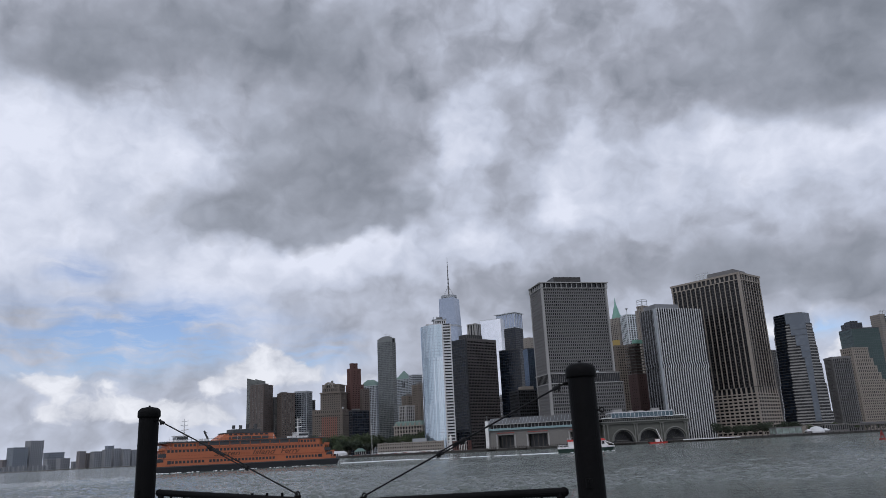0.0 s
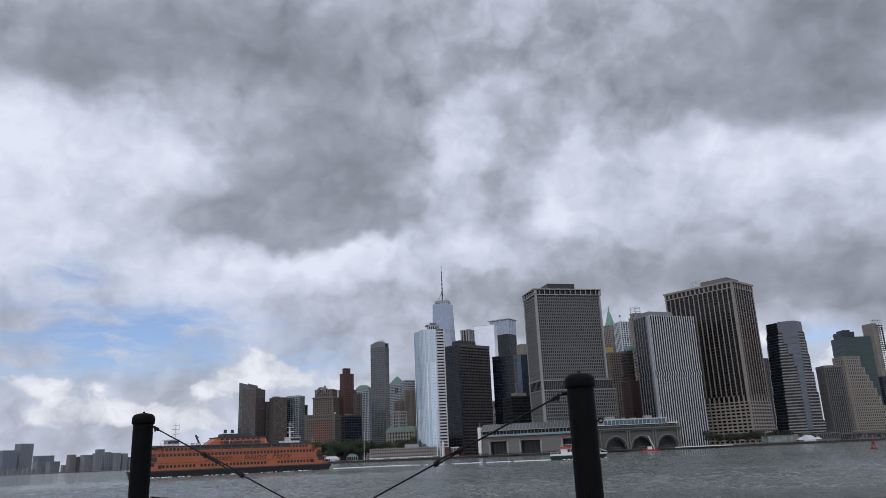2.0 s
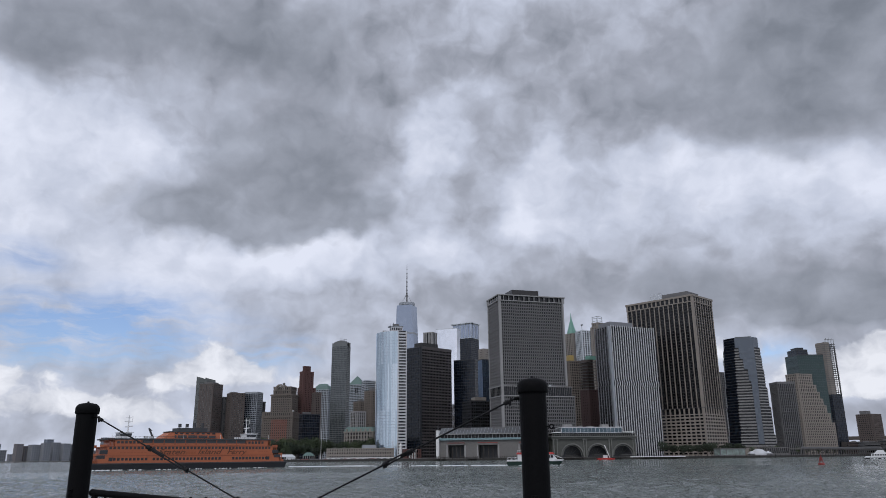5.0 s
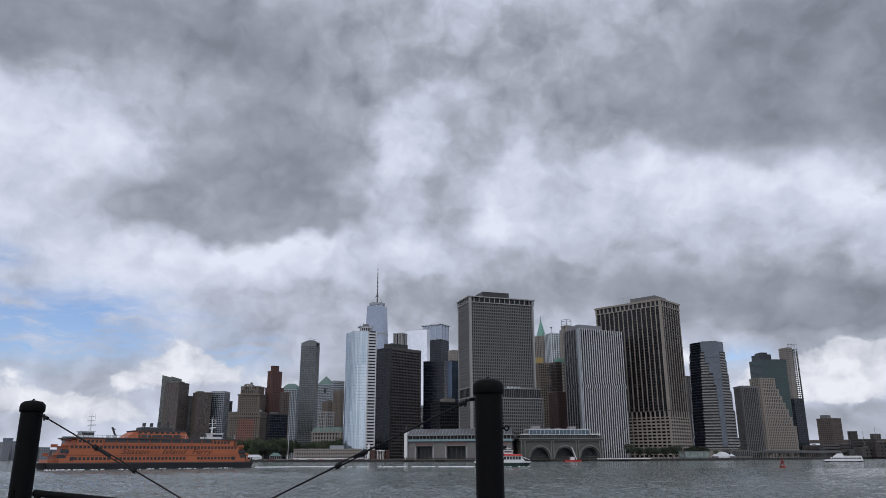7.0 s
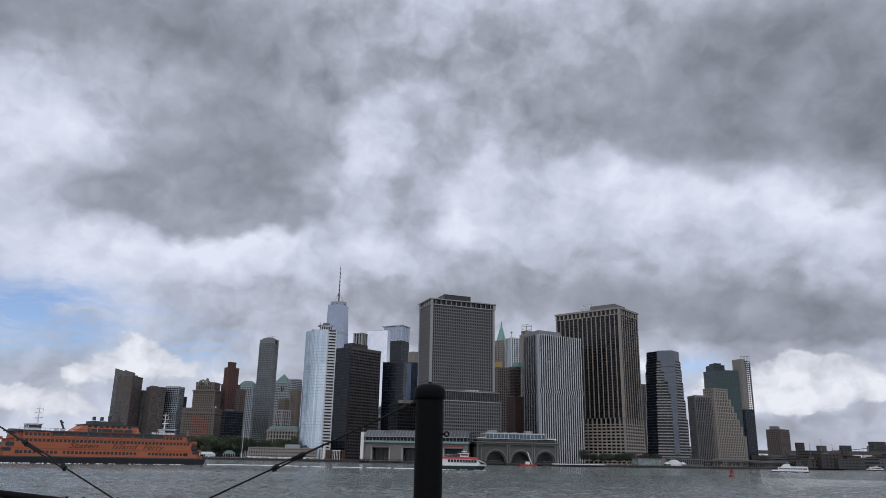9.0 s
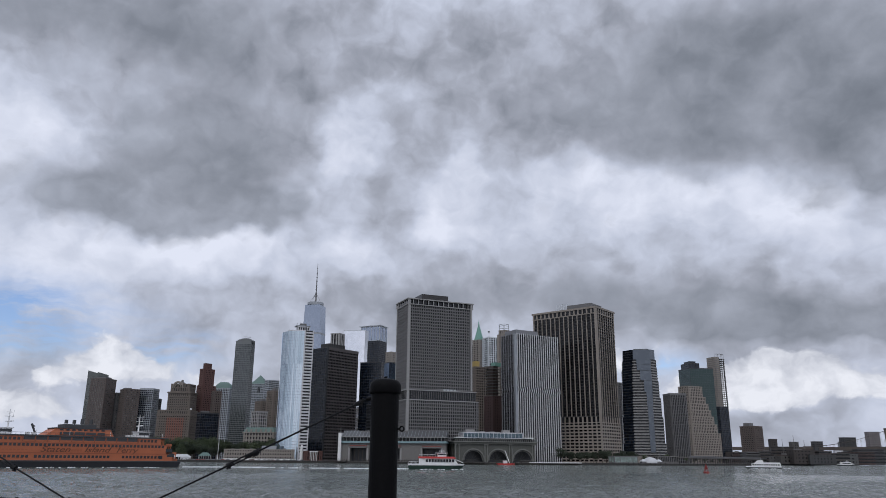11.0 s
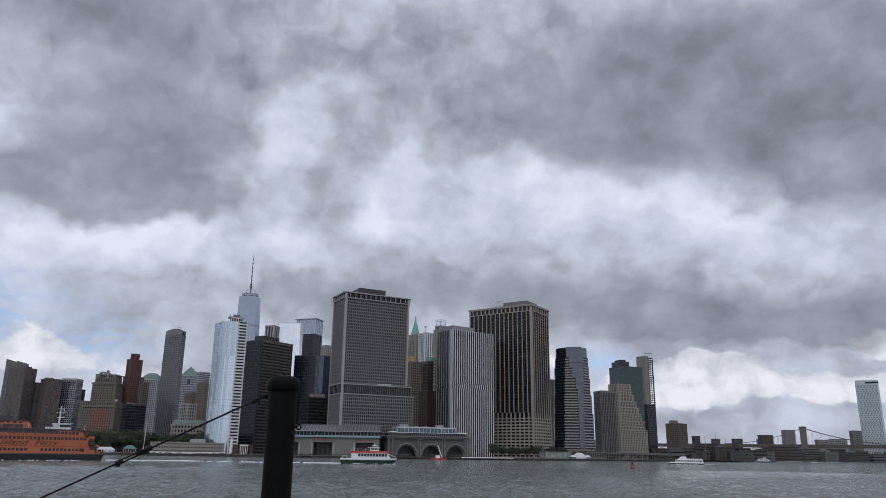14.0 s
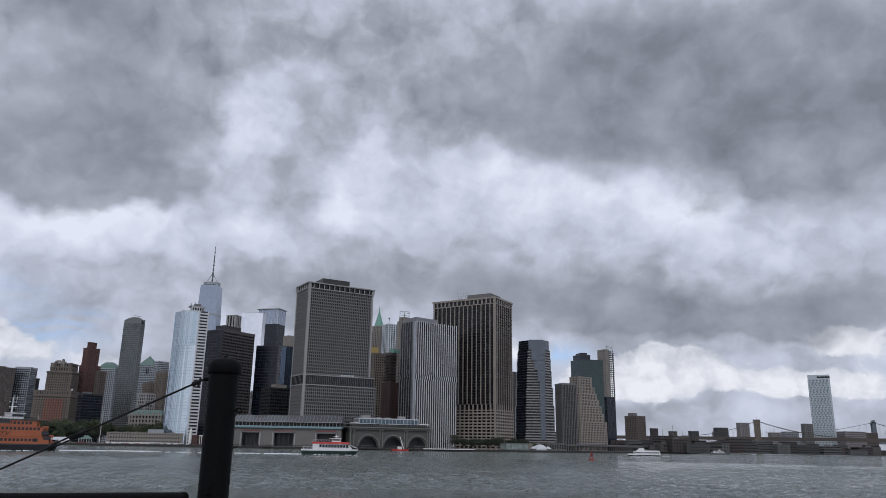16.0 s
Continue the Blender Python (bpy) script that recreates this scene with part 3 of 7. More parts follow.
pin_stripe_tower()


def broad_tower():
    """Tall slab with pale piers over a gridded podium."""
    at, yaw, W, D, H = (387, 940), 41, 53.6, 99.2, 209.0
    e = thing("office_tower", at, GROUND, yaw, "tall dark office slab with tan piers and gridded base", "building")
    H -= GROUND
    pod = 60
    facade(e, 0, 0, pod, W, D, H - pod - 9, BRONZE, BRONZE_GLASS, 6.9, 3.9, 1.35, 0.8, 1.0, roof=False, lead=PALE_STONE)
    mullions(e, 0, 0, pod, W, D, H - pod - 9, 2.3, BRONZE)
    block("corner_pier", e, PALE_STONE, (-1.6, -1.6, pod, 1.6, 1.6, H - 1))
    facade(e, -1, -1, 0, W + 2, D + 2, pod - 9, PALE_STONE, DARK_GLASS, 6.9, 4.2, 1.6, 2.0, 0.8, roof=False)
    for z in (pod - 9, H - 9):
        facade(e, -0.5, -0.5, z, W + 1, D + 1, 8.4, PALE_STONE, DARK_GLASS, 6.9, 8.4, 2.2, 1.2, 0.8, roof=False, names=("recess", "crown_pier", "crown_beam"))
    block("cornice", e, PALE_STONE, (-2, -2, H - 1.5, W + 2, D + 2, H + 1))
    block("plant_room", e, GREY_CONCRETE, (W * 0.2, D * 0.12, H + 1, W * 0.8, D * 0.5, H + 9))
    bm = bmesh.new()
    x0, y0, y1 = W * 0.35, D * 0.52, D * 0.72
    for k in range(6):
        y = y0 + (y1 - y0) * k / 5
        rod(bm, (x0, y, H + 1), (x0, y, H + 14), 0.3, 4)
        if k < 5:
            rod(bm, (x0, y, H + 3), (x0, y + (y1 - y0) / 5, H + 13), 0.2, 4)
    for z in (4, 8, 11, 14):
        rod(bm, (x0, y0, H + z), (x0, y1, H + z), 0.25, 4)
    part("roof_lattice", bm, PALE_STEEL, e, "pale steel lattice frame")


broad_tower()


def curved_tower():
    """Quarter-round mirror facade with a white service edge and a stepped crown."""
    at, yaw, W, D, H = (-4, 968), 8, 11.3, 214.0, 165.0
    e = thing("office_tower", at, GROUND, yaw, "silver mirror-glass tower with a rounded front", "building")
    H -= GROUND
    n, span = 18, 25.5
    arc = []
    for k in range(n + 1):
        a = radians(90) * k / n
        arc.append((-span * math.sin(a), span - span * math.cos(a)))
    outline = arc[::-1] + [(W, 0.0), (W, span + 4), (-span, span + 4)]
    bm = bmesh.new()
    prism(bm, outline, outline, 0, H)
    bmesh.ops.recalc_face_normals(bm, faces=bm.faces)
    part("glazing", bm, SILVER_GLASS, e)
    cx, cy = -6.0, 14.0
    big = [(cx + (x - cx) * 1.004, cy + (y - cy) * 1.004) for x, y in outline]
    bm = bmesh.new()
    prism(bm, big, big, 0, 0.22)
    bmesh.ops.recalc_face_normals(bm, faces=bm.faces)
    me = mesh_of(bm, "floor_line", TOWER_GLASS)
    for k in range(1, int(H / 3.85)):
        place("floor_line", me, e, (0, 0, k * 3.85))
    bm = bmesh.new()
    box(bm, -0.07, -0.16, 0, 0.07, 0.12, H)
    me = mesh_of(bm, "mullion", TOWER_GLASS)
    for k, (x, y) in enumerate(arc[1:-1]):
        place("mullion", me, e, (x, y, 0), -90 * (k + 1) / n)
    facade(e, 0.3, -0.6, 0, W, 10, H + 0.6, WHITE_METAL, DARK_GLASS, 30, 3.85, 1.1, 2.0, 0.4, roof=False)
    block("roof_slab", e, WHITE_METAL, (-span + 6, 7, H, W, span, H + 1.6))
    facade(e, -8, 9, H + 1.6, 15, 12, 5.2, WHITE_METAL, DARK_GLASS, 3.0, 5.2, 0.9, 1.0, 0.4, 0.8, names=("crown_glazing", "crown_post", "crown_beam"))
    block("crown_deck", e, STEEL, (-11, 8, H + 7.6, 8, 22, H + 8.4))
    block("crown_house", e, GREY_CONCRETE, (-5, 11, H + 8.4, 3, 18, H + 11.5))
    for x, y, h in ((-9, 12, 12), (-4, 15, 14), (1, 12, 11)):
        bm = bmesh.new()
        rod(bm, (x, y, H + 1.6), (x, y, H + h), 0.25, 4)
        part("roof_mast", bm, STEEL, e)


curved_tower()


def tapering_tower():
    """Tall glass tower whose square turns by 45 degrees on the way up, with a ringed mast."""
    e = thing("skyscraper", (16, 2060), GROUND, 22, "very tall blue-grey glass tower with a needle mast", "building")
    s, H = 31.5, 417 - GROUND
    low = [(s, -s), (s, s), (-s, s), (-s, -s)]
    c = s * 0.98
    high = [(0, -c), (c, 0), (0, c), (-c, 0)]
    bm = bmesh.new()
    box(bm, -s, -s, 0, s, s, 57)
    part("base", bm, PALE_STEEL, e)
    bm = bmesh.new()
    a = [bm.verts.new((x, y, 57)) for x, y in low]
    b = [bm.verts.new((x, y, H)) for x, y in high]
    for i in range(4):
        bm.faces.new((a[i], a[(i + 1) % 4], b[(i + 1) % 4]))
        bm.faces.new((a[i], b[(i + 1) % 4], b[i]))
    bm.faces.new(b)
    bmesh.ops.recalc_face_normals(bm, faces=bm.faces)
    part("glazing", bm, TOWER_GLASS, e)
    for z in (0.60, 0.80):
        bm = bmesh.new()
        k0 = (z * H - 57) / (H - 57)
        ring = []
        for i in range(4):
            p, q, r = Vector(low[i]), Vector(high[i]), Vector(high[(i + 1) % 4])
            ring += [p.lerp(q, k0) * 1.004, p.lerp(r, k0) * 1.004]
        prism(bm, [v[:] for v in ring], [v[:] for v in ring], z * H, z * H + 5)
        bmesh.ops.recalc_face_normals(bm, faces=bm.faces)
        part("louvre_band", bm, STEEL, e)
    bm = bmesh.new()
    lathe(bm, ((21, H), (21, H + 2), (22.5, H + 2), (22.5, H + 9), (19, H + 9), (19, H + 4)), 28)
    part("crown_ring", bm, STEEL, e)
    bm = bmesh.new()
    top = 541 - GROUND
    rod(bm, (0, 0, H), (0, 0, H + 40), 2.6, 8, 2.0)
    rod(bm, (0, 0, H + 40), (0, 0, H + 95), 1.7, 8, 1.1)
    rod(bm, (0, 0, H + 95), (0, 0, top), 0.9, 8, 0.25)
    for z in (28, 36, 46, 58, 70, 82, 95, 108):
        rod(bm, (0, 0, H + z), (0, 0, H + z + 2.2), 3.4 - z * 0.018, 8)
    for k in range(6):
        a_ = k * math.pi / 3
        rod(bm, (20 * math.cos(a_), 20 * math.sin(a_), H + 4), (0, 0, H + 38), 0.35, 4)
    part("mast", bm, GREY_CONCRETE, e, "ringed steel mast")


tapering_tower()

def bronze_tower():
    """Bronze slab: an end face darkened by a navy sheet and a broad front of close window rows."""
    at, yaw, W, D, H = (28, 1001), 40, 55.9, 30.5, 150.0
    e = thing("office_tower", at, GROUND, yaw, "dark bronze office tower with a darker end face", "building")
    H -= GROUND
    facade(e, 0, 0, 0, W, D, H - 4, SLAB_BRONZE, BRONZE_GLASS, 2.8, 3.9, 0.35, 1.9, 0.4, roof=False)
    # navy overlay puts the end face's darker reflection into its colour
    block("end_glazing", e, NAVY_GLASS, (-1.1, 0.9, 0, -0.45, D + 0.2, H - 1.0), label="navy sheet for the end face's darker reflection")
    bm = bmesh.new()
    box(bm, -0.1, -0.3, 0, 0.1, 0.05, H - 1)
    me = mesh_of(bm, "end_mullion", BLACK_METAL)
    for k in range(9):
        place("end_mullion", me, e, (-1.1, 1.0 + k * (D - 1.2) / 8, 0), -90)
    bm = bmesh.new()
    box(bm, -0.2, 0.9, 0, 0.05, D + 0.2, 0.9)
    me = mesh_of(bm, "end_spandrel", BLACK_METAL)
    for k in range(int(H / 3.9)):
        place("end_spandrel", me, e, (-1.1, 0, k * 3.9))
    block("corner_slot", e, BLACK_METAL, (-1.15, -0.6, 0, 0.9, 0.85, H))
    block("top_band", e, SLAB_BRONZE, (0.9, -0.6, H - 4, W + 0.5, D, H))
    block("roof", e, ROOF, (0.5, 0.9, H - 1.0, W, D, H - 0.4))
    block("plant_room", e, BRONZE, (8, 8, H - 0.4, 38, 24, H + 6.5))
    bm = bmesh.new()
    box(bm, -0.25, -0.2, 0, 0.25, 0.05, 6.5)
    me = mesh_of(bm, "louvre_post", DARK_STEEL)
    for k in range(9):
        place("louvre_post", me, e, (8.3 + k * 3.65, 8, H - 0.4))


bronze_tower()

def crowned_tower():
    at, yaw, W, D, H = (-111, 1515), 74, 23.7, 31.7, 237.0
    e = thing("apartment_tower", at, GROUND, yaw, "slim grey-green glass tower with a curved crown", "building")
    H -= GROUND
    W = 22.0
    facade(e, 0, 0, 0, W, D, H - 12, DARK_STEEL, GREY_GLASS, 3.2, 3.7, 0.3, 0.8, 0.35, roof=False)
    n = 10
    for k in range(n):
        a, b = k / n, (k + 1) / n
        ha, hb = (12 - 9 * (2 * a - 0.8) ** 2 * 0.5), (12 - 9 * (2 * b - 0.8) ** 2 * 0.5)
        for x in (0, W - 0.8):
            bm = bmesh.new()
            prism(bm, [(x, a * D), (x + 0.8, a * D), (x + 0.8, b * D), (x, b * D)], [(x, a * D), (x + 0.8, a * D), (x + 0.8, b * D), (x, b * D)], H - 12, H - 12 + (ha + hb) / 2)
            part("crown_panel", bm, DARK_STEEL, e)
    block("crown_core", e, DARK_GLASS, (2, 3, H - 12, W - 2, D - 6, H - 4))
    bm = bmesh.new()
    rod(bm, (W / 2, D * 0.3, H - 4), (W / 2, D * 0.3, H + 4), 0.5, 6)
    rod(bm, (W / 2, D * 0.15, H + 3), (W / 2, D * 0.6, H + 5), 0.4, 6)
    part("roof_crane", bm, STEEL, e)


crowned_tower()

GREEN_PANEL = surface("grey_green_panel", (0.115, 0.125, 0.12), 0.6, grain=0.5)
t = tower("apartment_tower", (-348, 1356), 63, 22.9, 22.9, 138.0, GREEN_PANEL, FLAT_GLASS, "dark grey-green apartment tower with a slanting roof", 2.8, 3.3, 0.9, 1.2, 0.3, 0.8)
bm = bmesh.new()
for x in (-0.3, 22.4):
    lowr = [(x, -0.3), (x + 0.8, -0.3), (x + 0.8, 23.2), (x, 23.2)]
    v = [bm.verts.new((a, b, 136.0)) for a, b in lowr] + [bm.verts.new((a, b, 140.0 if b < 10 else 146.0)) for a, b in lowr]
    for f in ((3, 2, 1, 0), (4, 5, 6, 7), (0, 1, 5, 4), (1, 2, 6, 5), (2, 3, 7, 6), (3, 0, 4, 7)):
        bm.faces.new([v[k] for k in f])
part("slanting_screen", bm, GREEN_PANEL, t, "grey-green slanting roof screen")
tower("apartment_tower", (-313, 1266), 69, 27.0, 26.9, 125.0, BROWN_BRICK, FLAT_GLASS, "brown brick apartment tower with small windows", 3.0, 3.3, 1.3, 1.5, 0.3, 1.2, plant=(0.2, 0.2, 0.8, 0.8, 4))
tower("apartment_tower", (-302, 1295), 33, 10.6, 10.7, 105.3, GREY_BRICK, FLAT_GLASS, "narrow grey brick apartment tower", 3.0, 3.3, 1.0, 1.3, 0.3, 1.0)
tower("apartment_tower", (-284, 1273), 30, 23.6, 23.9, 110.0, BROWN_BRICK, FLAT_GLASS, "dark brown brick apartment tower with flat roof", 3.0, 3.3, 1.3, 1.5, 0.3, 1.2, plant=(0.1, 0.2, 0.5, 0.8, 3))
tower("apartment_tower", (-245, 1294), 76, 22.5, 22.3, 112.0, STEEL, NAVY_GLASS, "blue-grey glass apartment tower with balconies", 3.4, 3.4, 0.5, 0.9, 0.5, 2.5)
tower("apartment_tower", (-244, 1323), 39, 9.7, 9.7, 99.0, GREY_BRICK, FLAT_GLASS, "low grey wing of an apartment tower", 3.4, 3.4, 0.6, 1.2, 0.3, 1.0)

def old_office():
    at, yaw, W, D, H = (-178, 1256), 80, 36.0, 52.3, 78.0
    e = thing("office_building", at, GROUND, yaw, "old red and tan brick office block with cornice", "building")
    H -= GROUND
    facade(e, 0, 0, 0, W, D, H - 9, TAN_DARK, DARK_GLASS, 3.6, 3.9, 1.9, 2.0, 0.4, roof=False)
    block("brick_bay", e, BRIGHT_BRICK, *[(-0.7, k * D / round(D / 3.6) - 1.0, 5, -0.42, k * D / round(D / 3.6) + 1.0, H - 12) for k in range(int(D * 0.25 / 3.6), int(D * 0.78 / 3.6))], label="red brick centre bay")
    block("cornice", e, TAN_DARK, (-1.6, -1.6, H - 9, W + 1.6, D + 1.6, H - 7.6))
    facade(e, 0, 0, H - 7.6, W, D, 6.6, TAN_DARK, DARK_GLASS, 3.6, 6.6, 2.2, 2.2, 0.35, 1.5, names=("attic_glazing", "attic_pier", "attic_band"))
    bm = bmesh.new()
    lathe(bm, ((1.6, H), (1.6, H + 3.5), (0.2, H + 4.5)), 12, (W * 0.5, D * 0.1))
    part("roof_tank", bm, WHITE_METAL, e)


old_office()
tower("office_building", (-155, 1205), 32, 30.1, 12.4, 70.7, BLACK_METAL, NAVY_GLASS, "dark blue glass low office block", 3.0, 3.9, 0.25, 0.9, 0.3, 1.6, plant=(0.1, 0.2, 0.5, 0.7, 4))

def gabled_tower():
    at, yaw, W, D, H = (-185, 1287), 76, 27.9, 37.3, 122.0
    e = thing("office_building", at, GROUND, yaw, "old limestone tower with an arched gable", "building")
    H -= GROUND
    facade(e, 0, 0, 0, W, D, H - 13, TAN_DARK, DARK_GLASS, 3.4, 3.8, 1.7, 1.7, 0.4, 0.8)
    block("cornice", e, TAN_DARK, (-1.8, -1.8, H - 14.6, W + 1.8, D + 1.8, H - 13.2))
    facade(e, 1, 3, H - 13.2, W - 2, D - 6, 13, TAN_DARK, DARK_GLASS, 4, 6, 2.2, 2.2, 0.4, 1.0, names=("attic_glazing", "attic_pier", "attic_band"))
    # arched gable
    bm = bmesh.new()
    for R0, R1 in ((9.5, 7.5), (6.2, 5.2)):
        for k in range(12):
            a, b = math.pi * k / 12, math.pi * (k + 1) / 12
            q = [(D * 0.6 + r * math.cos(c), H - 6 + r * math.sin(c) * 1.15) for c in (a, b) for r in (R0, R1)]
            vs = [[bm.verts.new((x, yy, zz)) for yy, zz in (q[0], q[2], q[3], q[1])] for x in (-1.4, 4)]
            bm.faces.new(vs[0])
            bm.faces.new(vs[1][::-1])
            for i in range(4):
                bm.faces.new((vs[0][i], vs[1][i], vs[1][(i + 1) % 4], vs[0][(i + 1) % 4]))
    bmesh.ops.remove_doubles(bm, verts=bm.verts, dist=0.01)
    bmesh.ops.recalc_face_normals(bm, faces=bm.faces)
    part("gable_arch", bm, TAN_STONE, e, "limestone arch")
    bm = bmesh.new()
    lathe(bm, ((8, H - 6), (7.5, H), (5, H + 3.6), (2.2, H + 4.8), (2.2, H + 7.5), (0.3, H + 9)), 16, (W * 0.55 + 1, D * 0.6))
    part("dome", bm, DARK_CONCRETE, e)


gabled_tower()

def stepped_brick_tower():
    at, yaw, W, D, H = (-171, 1319), 42, 21.4, 11.8, 150.4
    e = thing("apartment_tower", at, GROUND, yaw, "red brick stepped tower with a block top", "building")
    H -= GROUND
    facade(e, 0, 0, 0, W, D, H, RED_BRICK, DARK_GLASS, 3.2, 3.5, 1.9, 1.9, 0.35, 1.5)
    facade(e, W * 0.2, D * 0.2, H, W * 0.55, D * 0.6, 10, RED_BRICK, DARK_GLASS, 4, 5, 2.8, 2.8, 0.3, 1.2, names=("top_glazing", "top_pier", "top_band"))
    facade(e, -2, -3, 0, W * 1.25, D * 1.4, H - 28, RED_BRICK, DARK_GLASS, 3.2, 3.5, 1.9, 1.9, 0.35, 1.2, names=("base_glazing", "base_pier", "base_band"))


stepped_brick_tower()
tower("office_building", (-148, 1292), 24, 12.9, 12.9, 111.2, BROWN_BRICK, DARK_GLASS, "brown brick setback office building", 3.2, 3.7, 1.7, 1.8, 0.3, 1.5)

def domed_tower():
    at, yaw, W, D, H = (-182, 1891), 70, 26.6, 40.0, 169.3
    e = thing("office_tower", at, GROUND, yaw, "grey gridded tower with a green dome roof", "building")
    H -= GROUND
    facade(e, 0, 0, 0, W, D, H, STEEL, DARK_GLASS, 4.5, 4.2, 1.2, 1.4, 0.5, 1.0)
    bm = bmesh.new()
    c = (W / 2, D / 2)
    prism(bm, [(0, 0), (W, 0), (W, D), (0, D)], [(W * 0.12, D * 0.12), (W * 0.88, D * 0.12), (W * 0.88, D * 0.88), (W * 0.12, D * 0.88)], H + 1, H + 10)
    prism(bm, [(W * 0.12, D * 0.12), (W * 0.88, D * 0.12), (W * 0.88, D * 0.88), (W * 0.12, D * 0.88)], [(W * 0.3, D * 0.3), (W * 0.7, D * 0.3), (W * 0.7, D * 0.7), (W * 0.3, D * 0.7)], H + 10, H + 16)
    part("dome", bm, GREY_GREEN, e, "grey-green copper dome")


domed_tower()

def pyramid_tower():
    at, yaw, W, D, H = (-105, 1997), 63, 24.0, 38.0, 192.2
    e = thing("office_tower", at, GROUND, yaw, "grey office tower under a green pyramid roof", "building")
    H -= GROUND
    facade(e, 0, 0, 0, W, D, H, STEEL, GREY_GLASS, 5, 4.2, 0.5, 1.6, 0.5, 1.0)
    block("window_slot", e, DARK_GLASS, *[(-0.9, D * f, H - 22, -0.5, D * f + 3, H - 8) for f in (0.28, 0.4)])
    bm = bmesh.new()
    prism(bm, [(-1, -1), (W + 1, -1), (W + 1, D + 1), (-1, D + 1)], [(W * 0.49, D * 0.49), (W * 0.51, D * 0.49), (W * 0.51, D * 0.51), (W * 0.49, D * 0.51)], H + 1, H + 24)
    part("pyramid_roof", bm, GREY_GREEN, e, "grey-green copper pyramid")


pyramid_tower()
tower("office_tower", (-80, 1698), 28, 39.6, 18.1, 171.8, STEEL, GREY_GLASS, "grey office tower with horizontal bands", 6, 4.0, 0.4, 1.7, 0.5, 1.5)
tower("office_building", (-51, 1299), 39, 19.5, 19.6, 114.2, TAN_DARK, DARK_GLASS, "brown stone old office tower", 3.4, 3.8, 1.9, 2.0, 0.4, 2.0, plant=(0.3, 0.3, 0.7, 0.7, 7))
tower("office_building", (-74, 1348), 34, 19.8, 19.9, 99.4, TAN_DARK, DARK_GLASS, "brown stone setback office building", 3.4, 3.8, 1.9, 2.0, 0.4, 2.0, plant=(0.2, 0.2, 0.6, 0.6, 6))
tower("office_building", (-71, 1248), 42, 17.8, 17.8, 76.8, CONCRETE, DARK_GLASS, "pale stone office building with tall windows", 4.0, 5.0, 1.7, 1.6, 0.5, 1.5)

def classical_building():
    at, yaw, W, D, H = (-39, 1079), 70, 23.8, 44.1, 45.9
    e = thing("civic_building", at, GROUND, yaw, "pale stone civic building with green mansard roof", "building")
    H -= GROUND
    W = 30
    facade(e, 0, 0, 0, W, D, H - 7, TAN_STONE, DARK_GLASS, 4.6, 4.6, 2.1, 1.9, 0.6, roof=False)
    block("cornice", e, TAN_STONE, (-1.6, -1.6, H - 7.2, W + 1.6, D + 1.6, H - 5.6))
    bm = bmesh.new()
    prism(bm, [(-0.8, -0.8), (W + 0.8, -0.8), (W + 0.8, D + 0.8), (-0.8, D + 0.8)], [(2.6, 2.6), (W - 2.6, 2.6), (W - 2.6, D - 2.6), (2.6, D - 2.6)], H - 5.6, H + 0.6)
    part("mansard_roof", bm, GREY_GREEN, e, "green copper mansard roof")
    n = max(2, int(D / 7))
    for k in range(n):
        y = 3 + k * (D - 8) / (n - 1)
        block("dormer", e, TAN_STONE, (-0.9, y, H - 5.6, 2.4, y + 2.2, H - 2.2))


classical_building()

t = tower("office_tower", (55, 1299), 57, 17.8, 17.7, 217.6, CONCRETE, DARK_GLASS, "pale tower top with dark slots", 6, 30, 2.6, 0, 0.6, 1.0)
tower("glass_tower", (115, 1496), 68, 19.0, 45.6, 258.7, PALE_STEEL, PALE_GLASS, "plain tower of pale sky-reflecting glass", 60, 60, 0.3, 0, 0.1, 0.4)

def glass_crown_tower():
    at, yaw, W, D, H = (158, 1642), 54, 33.9, 48.1, 295.7
    e = thing("office_tower", at, GROUND, yaw, "dark blue glass tower with a glazed steel crown", "building")
    H -= GROUND
    facade(e, 0, 0, 0, W, D, H - 34, BLACK_METAL, NAVY_GLASS, 3.5, 4.2, 0.4, 0.7, 0.3, roof=False)
    facade(e, 0, 0, H - 34, W, D, 32, PALE_STEEL, TOWER_GLASS, 7, 32, 0.7, 0.8, 0.5, 1.0, names=("crown_glazing", "crown_post", "crown_beam"))
    bm = bmesh.new()
    box(bm, -4, -4, 0, W + 2, D + 4, 1.6)
    o = part("roof_slab", bm, PALE_STEEL, e)
    o.location = (0, 0, H - 0.8)


glass_crown_tower()
tower("office_building", (105, 1045), 64, 11.9, 32.0, 136.9, BLACK_METAL, NAVY_GLASS, "near-black glass office slab", 3, 3.9, 0.12, 0.5, 0.15, 0.8)
tower("office_building", (120, 1083), 29, 17.5, 17.6, 141.9, BLACK_METAL, BLUE_GLASS, "blue mirror-glass office block", 3, 3.9, 0.15, 0.2, 0.12, 0.8)
tower("office_building", (146, 1292), 33, 14.3, 14.3, 186.3, TAN_STONE, DARK_GLASS, "tan stone building top behind glass towers", 4, 4, 2.4, 2.6, 0.4, 1.5)
t = tower("office_building", (90, 956), 20, 32.4, 26.4, 72.2, BLACK_METAL, OFFICE_GLASS, "low dark office block with lit window rows", 3.2, 4.0, 0.7, 1.9, 0.5, 1.5)
block("plant_room", t, TAN_STONE, (8, 4, 71.0, 24, 16, 76))

